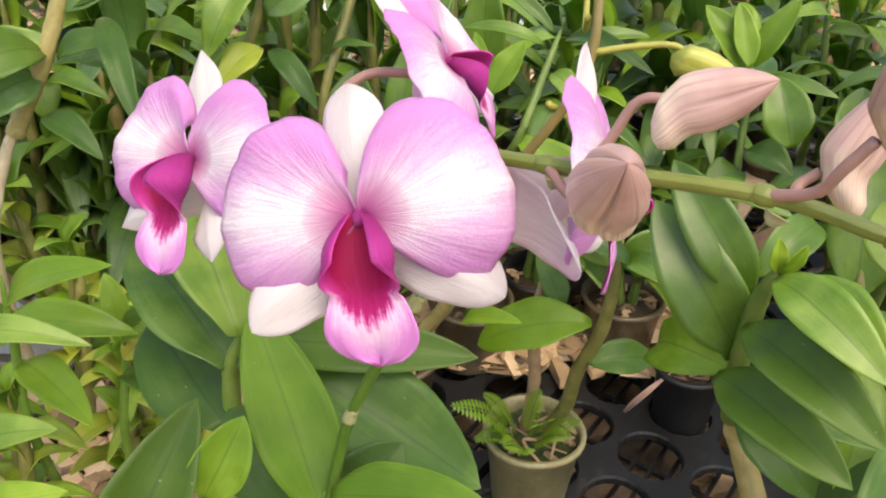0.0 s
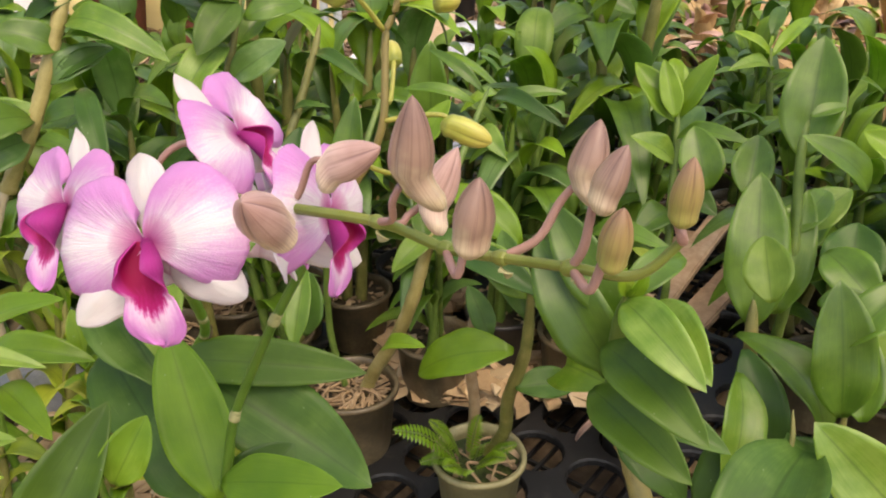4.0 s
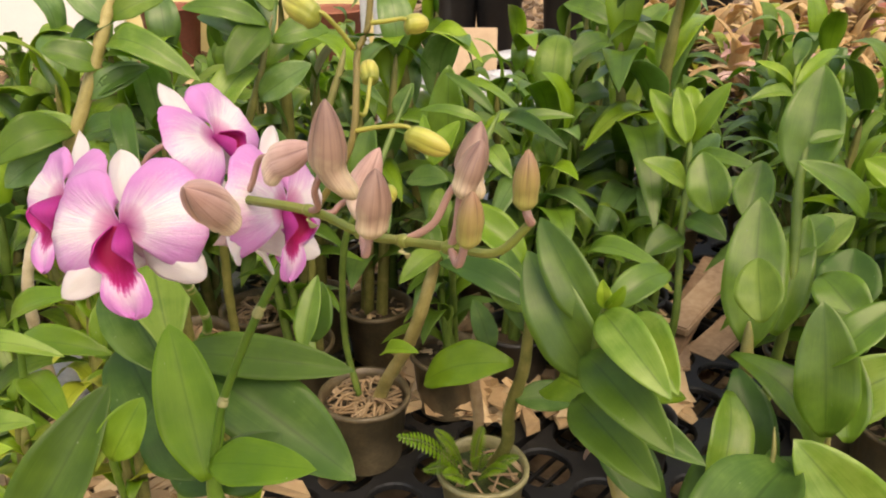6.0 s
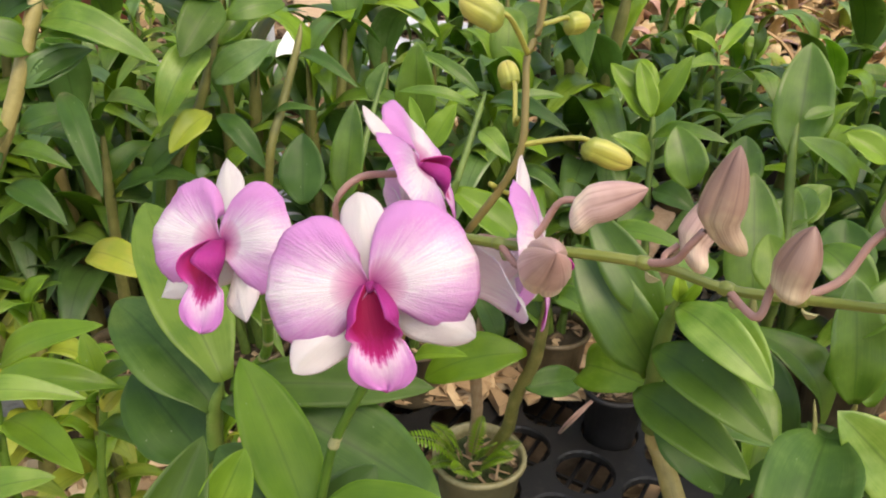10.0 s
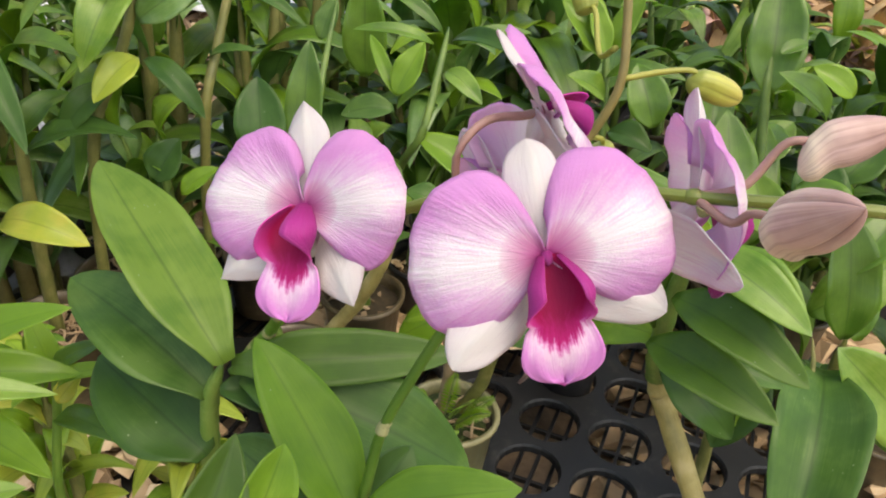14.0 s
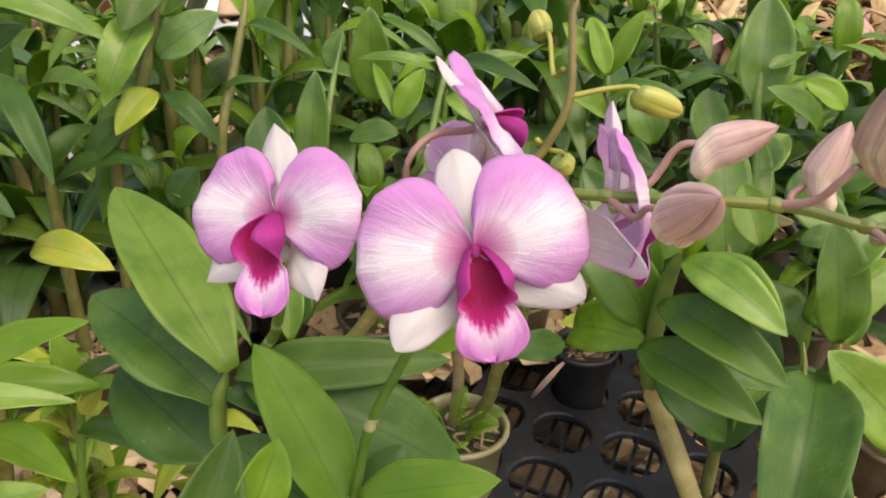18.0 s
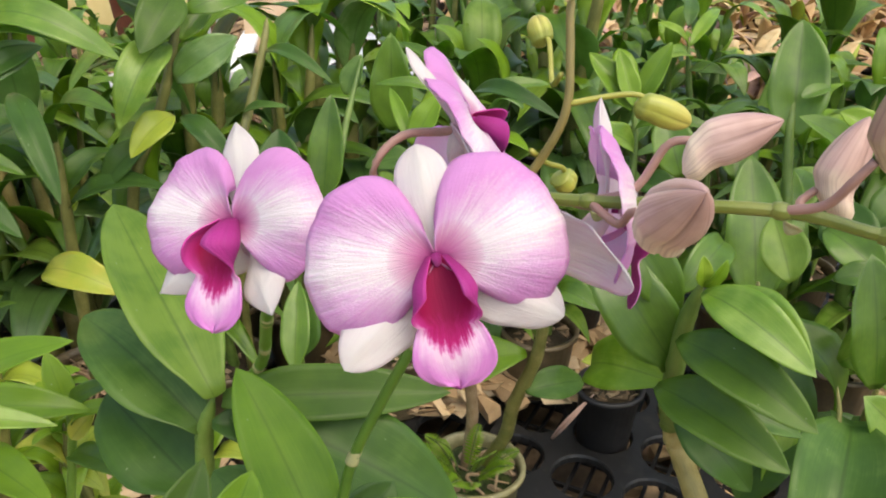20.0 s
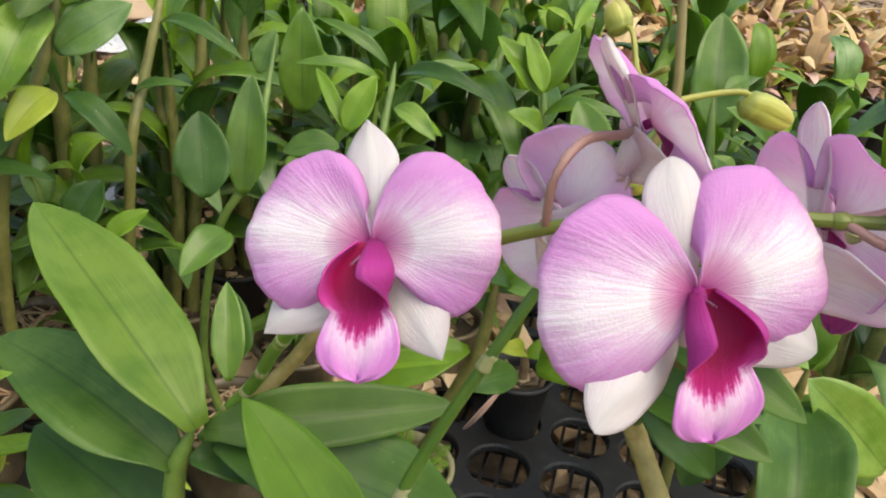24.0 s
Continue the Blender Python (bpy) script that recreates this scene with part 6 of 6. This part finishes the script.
add_leaf(potted, (0.1633, 0.5409, 0.3289), (0.1904, 0.4991, 0.3302), 0.0271, (-0.07, -0.53, 0.84), LEAF, arch=0.16, fold=0.25, seed=257, point=0.72)
p7 = plant_thing("orchid_plant", (-0.301, 0.448, 0.05), "low orchid with yellowing leaves")
add_cane(p7, [(-0.3028, 0.4776, 0.0600), (-0.3026, 0.4626, 0.1490), (-0.3011, 0.4476, 0.2379), (-0.2987, 0.4570, 0.3059), (-0.2957, 0.4608, 0.3617)], 0.0038, 9, CANE_FRESH, taper=0.25)
add_leaf(p7, (-0.2598, 0.4030, 0.3750), (-0.1808, 0.3835, 0.4174), 0.0260, (0.30, -0.47, 0.83), LEAF_BRIGHT, arch=0.13, fold=0.25, seed=258, point=0.72)
add_leaf(p7, (-0.2950, 0.4444, 0.3260), (-0.1953, 0.4314, 0.3320), 0.0320, (0.29, -0.46, 0.84), LEAF_BRIGHT, arch=0.16, fold=0.25, seed=259, point=0.72)
add_leaf(p7, (-0.2791, 0.3765, 0.3678), (-0.1932, 0.3629, 0.3745), 0.0196, (0.31, -0.45, 0.84), LEAF, arch=0.18, fold=0.25, seed=260, point=0.72)
add_leaf(p7, (-0.2822, 0.4349, 0.3036), (-0.2109, 0.3726, 0.3022), 0.0310, (0.29, -0.43, 0.86), LEAF_BRIGHT, arch=0.11, fold=0.25, seed=261, point=0.72)
add_leaf(p7, (-0.2778, 0.3485, 0.3067), (-0.2145, 0.3411, 0.3301), 0.0256, (0.31, -0.40, 0.86), LEAF, arch=0.13, fold=0.25, seed=262, point=0.72)
add_leaf(p7, (-0.2130, 0.2368, 0.3666), (-0.1508, 0.2328, 0.3974), 0.0233, (0.31, -0.38, 0.87), LEAF_BRIGHT, arch=0.11, fold=0.25, seed=263, point=0.72)
add_leaf(p7, (-0.3021, 0.4190, 0.3197), (-0.3222, 0.4418, 0.3718), 0.0286, (0.34, -0.44, 0.83), LEAF, arch=0.10, fold=0.25, seed=264, point=0.72)
p8 = plant_thing("orchid_plant", (-0.234, 0.455, 0.05), "small orchid shoot with short pointed leaves")
add_cane(p8, [(-0.2414, 0.4853, 0.0600), (-0.2406, 0.4703, 0.1407), (-0.2337, 0.4553, 0.2215), (-0.2237, 0.4635, 0.2858), (-0.2218, 0.4680, 0.3191)], 0.0035, 9, CANE_FRESH, taper=0.25)
add_leaf(p8, (-0.2226, 0.4641, 0.3109), (-0.2335, 0.4816, 0.3505), 0.0212, (0.27, -0.48, 0.84), LEAF_BRIGHT, arch=0.05, fold=0.25, seed=265, point=0.72)
add_leaf(p8, (-0.2206, 0.4649, 0.3122), (-0.1824, 0.4570, 0.3378), 0.0160, (0.25, -0.47, 0.84), LEAF, arch=0.13, fold=0.25, seed=266, point=0.72)
add_leaf(p8, (-0.2215, 0.4627, 0.3077), (-0.2563, 0.4697, 0.3276), 0.0172, (0.27, -0.47, 0.84), LEAF, arch=0.11, fold=0.25, seed=267, point=0.72)
add_leaf(p8, (-0.2194, 0.4597, 0.3007), (-0.1691, 0.4330, 0.3318), 0.0147, (0.24, -0.47, 0.85), LEAF_BRIGHT, arch=0.16, fold=0.25, seed=268, point=0.72)
add_leaf(p8, (-0.2212, 0.4553, 0.2916), (-0.2044, 0.4637, 0.3075), 0.0162, (0.25, -0.46, 0.85), LEAF_YELLOW, arch=0.08, fold=0.25, seed=269, point=0.72)
add_leaf(p8, (-0.2255, 0.4580, 0.2741), (-0.1729, 0.4109, 0.2842), 0.0218, (0.24, -0.44, 0.86), LEAF, arch=0.16, fold=0.25, seed=270, point=0.72)
p11 = plant_thing("orchid_plant", (0.018, 0.646, 0.05), "bare-footed orchid in a stained pot")
add_cane(p11, [(-0.0220, 0.7120, 0.0900), (-0.0060, 0.6950, 0.1350), (0.0230, 0.6600, 0.2020), (0.0439, 0.6361, 0.2645), (0.0593, 0.6399, 0.3186), (0.0666, 0.6401, 0.3421)], 0.0078, 9, CANE_PALE, taper=0.25)
add_leaf(p11, (0.0667, 0.6376, 0.3367), (0.0269, 0.5948, 0.3211), 0.0271, (0.04, -0.56, 0.83), LEAF_MID, arch=0.20, fold=0.25, seed=271, point=0.72)
add_leaf(p11, (0.0666, 0.6389, 0.3394), (0.1077, 0.6224, 0.3219), 0.0262, (0.01, -0.56, 0.83), LEAF_DARK, arch=0.16, fold=0.25, seed=272, point=0.72)
add_leaf(p11, (0.0591, 0.6449, 0.3296), (0.0512, 0.6807, 0.3605), 0.0246, (0.03, -0.58, 0.81), LEAF_MID, arch=0.08, fold=0.25, seed=273, point=0.72)
p9 = plant_thing("orchid_plant", (0.601, 1.132, 0.05), "orchid shoot with fresh leaves before the dry rosettes")
add_cane(p9, [(0.6052, 1.1623, 0.0600), (0.6048, 1.1473, 0.1599), (0.6015, 1.1323, 0.2599), (0.5946, 1.1510, 0.3494), (0.5921, 1.1675, 0.4096)], 0.0060, 9, CANE_GREEN, taper=0.25)
add_leaf(p9, (0.5897, 1.1606, 0.3948), (0.5130, 1.1230, 0.4435), 0.0230, (-0.23, -0.63, 0.74), LEAF_BRIGHT, arch=0.10, fold=0.25, seed=274, point=0.72)
add_leaf(p9, (0.5942, 1.1616, 0.3964), (0.6823, 1.2425, 0.4403), 0.0258, (-0.26, -0.63, 0.73), LEAF_BRIGHT, arch=0.10, fold=0.25, seed=275, point=0.72)
add_leaf(p9, (0.5928, 1.1525, 0.3767), (0.5055, 1.0979, 0.3900), 0.0301, (-0.23, -0.62, 0.75), LEAF, arch=0.16, fold=0.25, seed=276, point=0.72)
add_leaf(p9, (0.5936, 1.1752, 0.4260), (0.6313, 1.2473, 0.4577), 0.0276, (-0.25, -0.64, 0.73), LEAF, arch=0.08, fold=0.25, seed=277, point=0.72)
add_leaf(p9, (0.5905, 1.1448, 0.3603), (0.6271, 1.0943, 0.3655), 0.0266, (-0.25, -0.61, 0.75), LEAF, arch=0.16, fold=0.25, seed=278, point=0.72)
p10 = plant_thing("orchid_plant", (0.299, 1.137, 0.05), "tall stock orchid with stacked wide leaves")
add_cane(p10, [(0.2968, 1.1673, 0.0600), (0.2970, 1.1523, 0.1861), (0.2985, 1.1373, 0.3123), (0.3016, 1.1662, 0.3986), (0.3021, 1.1841, 0.4854), (0.3049, 1.2220, 0.5674)], 0.0090, 9, CANE_GREEN, taper=0.25)
add_leaf(p10, (0.3026, 1.1728, 0.4607), (0.2189, 1.1024, 0.4391), 0.0460, (-0.09, -0.67, 0.73), LEAF, arch=0.16, fold=0.25, seed=279, point=0.72)
add_leaf(p10, (0.3049, 1.1616, 0.4361), (0.4005, 1.2570, 0.5104), 0.0553, (-0.13, -0.68, 0.72), LEAF, arch=0.06, fold=0.25, seed=280, point=0.72)
add_leaf(p10, (0.3039, 1.1842, 0.4853), (0.2271, 1.2465, 0.5116), 0.0424, (-0.09, -0.69, 0.72), LEAF, arch=0.11, fold=0.25, seed=281, point=0.72)
add_leaf(p10, (0.3033, 1.1577, 0.4279), (0.3664, 1.1040, 0.4224), 0.0443, (-0.13, -0.66, 0.74), LEAF, arch=0.16, fold=0.25, seed=282, point=0.72)
add_leaf(p10, (0.3015, 1.1387, 0.3869), (0.2202, 1.0735, 0.3761), 0.0425, (-0.09, -0.65, 0.75), LEAF_DARK, arch=0.16, fold=0.25, seed=283, point=0.72)
add_leaf(p10, (0.3018, 1.1372, 0.3596), (0.3593, 1.0673, 0.3437), 0.0391, (-0.12, -0.64, 0.76), LEAF, arch=0.16, fold=0.25, seed=284, point=0.72)
add_leaf(p10, (0.2949, 1.1836, 0.4854), (0.3698, 1.1463, 0.4659), 0.0446, (-0.13, -0.68, 0.72), LEAF, arch=0.16, fold=0.25, seed=285, point=0.72)
p12 = plant_thing("orchid_plant", (0.338, 0.361, 0.05), "orchid with broad overlapping leaves beside the tray")
add_cane(p12, [(0.3461, 0.3914, 0.0600), (0.3453, 0.3764, 0.1414), (0.3384, 0.3614, 0.2228), (0.3312, 0.3673, 0.2687), (0.3393, 0.3794, 0.2930), (0.3408, 0.3910, 0.3130)], 0.0026, 9, CANE, taper=0.25)
add_leaf(p12, (0.2241, 0.3800, 0.4132), (0.2419, 0.3052, 0.3991), 0.0341, (-0.37, -0.40, 0.84), LEAF, arch=0.12, fold=0.25, seed=286, point=0.72)
add_leaf(p12, (0.3800, 0.4149, 0.3532), (0.4381, 0.4366, 0.3998), 0.0350, (-0.44, -0.38, 0.81), LEAF, arch=0.08, fold=0.25, seed=287, point=0.72)
add_leaf(p12, (0.4154, 0.5357, 0.3712), (0.4398, 0.4758, 0.3453), 0.0446, (-0.42, -0.42, 0.81), LEAF, arch=0.12, fold=0.25, seed=288, point=0.72)
add_leaf(p12, (0.5085, 0.6008, 0.4280), (0.4727, 0.6263, 0.4512), 0.0324, (-0.44, -0.48, 0.76), LEAF_BRIGHT, arch=0.08, fold=0.25, seed=289, point=0.72)
add_leaf(p12, (0.2862, 0.5785, 0.2734), (0.2363, 0.5232, 0.2556), 0.0448, (-0.28, -0.44, 0.85), LEAF, arch=0.12, fold=0.25, seed=290, point=0.72)
add_leaf(p12, (0.4388, 0.6328, 0.3439), (0.4847, 0.6434, 0.3857), 0.0454, (-0.40, -0.47, 0.79), LEAF, arch=0.08, fold=0.25, seed=291, point=0.72)
add_leaf(p12, (0.4365, 0.6677, 0.3002), (0.4924, 0.6818, 0.3532), 0.0585, (-0.38, -0.47, 0.80), LEAF, arch=0.10, fold=0.25, seed=292, point=0.72)
add_leaf(p12, (0.3684, 0.7215, 0.3529), (0.3571, 0.7621, 0.4139), 0.0520, (-0.32, -0.54, 0.78), LEAF, arch=0.08, fold=0.25, seed=293, point=0.72)
add_leaf(p12, (0.3521, 0.4833, 0.3512), (0.3560, 0.5301, 0.3906), 0.0431, (-0.38, -0.44, 0.81), LEAF_MID, arch=0.06, fold=0.25, seed=294, point=0.72)
add_leaf(p12, (0.4885, 0.5615, 0.3525), (0.5431, 0.5696, 0.3948), 0.0462, (-0.45, -0.43, 0.79), LEAF, arch=0.08, fold=0.25, seed=295, point=0.72)
yellow = plant_thing("orchid_plant", (-0.30, 0.80, 0.09), "orchid with a bent yellowing leaf and matted roots")
add_cane(yellow, [(-0.30, 0.80, 0.09), (-0.297, 0.795, 0.20), (-0.292, 0.79, 0.30), (-0.285, 0.79, 0.42)], 0.0072, 6, CANE, taper=0.3)
add_leaf(yellow, (-0.315, 0.760, 0.275), (-0.2307, 0.7156, 0.2640), 0.042, (0, -0.6, 0.8), LEAF_YELLOW, arch=0.22, fold=0.2, seed=71, point=0.5)
for k in range(6):
    a = 1.1 * k
    add_leaf(yellow, (-0.288, 0.79, 0.33 + 0.018 * k), (-0.288 + 0.11 * math.cos(a), 0.78 + 0.07 * math.sin(a), 0.37 + 0.02 * k), 0.036, (0, -0.3, 1), LEAF if k % 2 else LEAF_DARK, arch=0.12, droop=0.2, seed=72 + k)

# ---- loose wood, metal posts and far pots ----
for k, (x, y, z, L, w, h, a, b) in enumerate(((0.46, 1.10, 0.02, 0.34, 0.050, 0.018, 62, -8), (0.52, 1.16, 0.05, 0.36, 0.045, 0.016, 55, -6), (0.55, 1.10, 0.00, 0.30, 0.055, 0.018, 50, -3), (0.43, 1.05, 0.0, 0.22, 0.040, 0.015, 80, 0))):
    ob = new("wood_slat", box_mesh("wood_slat", -L / 2, -w / 2, -h / 2, L / 2, w / 2, h / 2, WOOD, 0.003))
    ob.matrix_world = pose(x, y, z, 0, b, a)
    tagged(ob, "weathered broken wooden slat on the litter", "wood slat", "loose slats")

frame_ob = thing("metal_frame", (-0.15, 1.95, -0.05), "pale painted metal bench frame standing in the rows", "frame")
part("post", tube_mesh("post", [(-0.060, 0.10, 0), (-0.060, 0.10, 0.45), (-0.060, 0.10, 0.9)], 0.011, METAL, 6, 12), frame_ob)
part("post", tube_mesh("post", [(-0.100, 0.13, 0), (-0.100, 0.13, 0.45), (-0.100, 0.13, 0.9)], 0.011, METAL, 6, 12), frame_ob)
part("rail", box_mesh("rail", -0.032, -0.95, -0.010, 0.032, 0.95, 0.010, PANEL, 0.003), frame_ob, "white rail lying along the floor").matrix_basis = pose(-0.04, 1.20, 0.085, -5.0, 0, -1.0)
part("board", box_mesh("board", -0.16, -0.01, -0.10, 0.16, 0.01, 0.10, CARDBOARD, 0.003), frame_ob, "tan board").matrix_basis = pose(0.10, 1.2, 0.12, -30, 0, 0)
for k, (x, y, a) in enumerate(((0.05, 2.90, 20), (-0.48, 1.75, 35), (0.25, 3.36, -15), (1.07, 2.56, 5), (-0.35, 2.75, 40), (0.28, 2.72, -30), (-0.52, 1.02, 75), (-0.78, 1.36, 20), (-0.30, 1.42, 60), (-0.95, 1.85, 10), (-0.10, 1.72, 15))):
    ob = new("plastic_sheet", grid_mesh("plastic_sheet", lambda u, v: Vector((u * 0.6 - 0.3, v * 0.12, 0.02 + 0.03 * math.sin(7 * u + k) * math.cos(3 * v))), 12, 6, [SHEET, SHEET], 0.002))
    ob.matrix_world = pose(x, y, -0.03, 0, 0, a)
    tagged(ob, "crumpled grey plastic sheet between the rows", "plastic sheet", "plastic sheets")
panel = tagged(new("white_panel", box_mesh("white_panel", -0.35, -0.02, 0, 0.35, 0.02, 0.8, PANEL, 0.006)), "plain white panel leaning by the wall", "panel")
panel.matrix_world = pose(-2.05, 3.68, -0.06)

big = thing("plant_pot", (0, 0, -50), "large black nursery pot in the back row", "plant pot", "back row pots")
part("pot_body", pot_mesh(0.125, 0.36, 0.8, 0.008, 32, POT_BLACK), big)
part("soil", mound_mesh("soil", 0.115, 0.31, SOIL, 9), big)
for x in (-0.11, 0.14, 0.44, 0.78, 1.1, 1.5):
    copy_thing(big, pose(x + rnd.uniform(-0.03, 0.03), 3.92 + rnd.uniform(-0.03, 0.03), -0.08, 0, 0, rnd.uniform(0, 360)))
terra = thing("plant_pot", (0, 0, -50), "terracotta pot in the back row", "plant pot", "back row pots")
part("pot_body", pot_mesh(0.14, 0.28, 0.72, 0.012, 32, TERRACOTTA), terra)
part("soil", mound_mesh("soil", 0.125, 0.23, SOIL, 10), terra)
for x, y in ((1.9, 3.52), (2.25, 3.5), (2.6, 3.52), (2.95, 3.5), (3.3, 3.52), (-0.62, 3.46), (-1.05, 3.5), (-1.4, 3.52)):
    copy_thing(terra, pose(x, y, -0.08, 0, 0, rnd.uniform(0, 360)))

dry_mats = [LEAF_DRY, LEAF_DRY, LEAF_ROSE, LEAF_DRY, LEAF_DRY, LEAF_YELLOW]
dry = []
for s in range(3):
    d = thing("bromeliad", (0, 0, -50), "dry tan and pinkish rosette plant in a black pot", "rosette plant", "dry rosettes")
    r2 = random.Random(300 + s)
    part("pot_body", pot_mesh(0.065, 0.11, 0.8, 0.004, 20, POT_BLACK), d, "black plastic pot")
    for k in range(34):
        a, rise = r2.uniform(0, 6.3), r2.uniform(0.1, 1.35)
        L = r2.uniform(0.07, 0.15)
        dd = Vector((math.cos(a) * math.cos(rise), math.sin(a) * math.cos(rise), math.sin(rise)))
        nn = Vector((-math.cos(a) * math.sin(rise), -math.sin(a) * math.sin(rise), math.cos(rise)))
        foot = Vector((r2.uniform(-0.03, 0.03), r2.uniform(-0.03, 0.03), r2.uniform(0.09, 0.17)))
        part("leaf", leaf_mesh(foot, foot + dd * L, r2.uniform(0.022, 0.040), nn, arch=0.1, mat=r2.choice(dry_mats), droop=r2.uniform(0, 0.5), nu=6, nv=2, thick=0.0003, seed=k), d)
    dry.append(d)
for row in range(7):
    for col in range(15):
        x, y = 0.60 + col * 0.19 + rnd.uniform(-0.04, 0.04), 1.55 + row * 0.24 + rnd.uniform(-0.04, 0.04)
        if x < 0.42 + 0.42 * max(0, 2.6 - y) or x > 0.7 + 0.85 * y:
            continue
        copy_thing(rnd.choice(dry), Matrix.Translation((x, y, -0.04)) @ Matrix.Rotation(rnd.uniform(0, 6.3), 4, "Z") @ Matrix.Scale(rnd.uniform(1.30, 1.75), 4))
for ob in dry + [big, terra]:
    for o in [*ob.children_recursive, ob]:
        bpy.data.objects.remove(o)
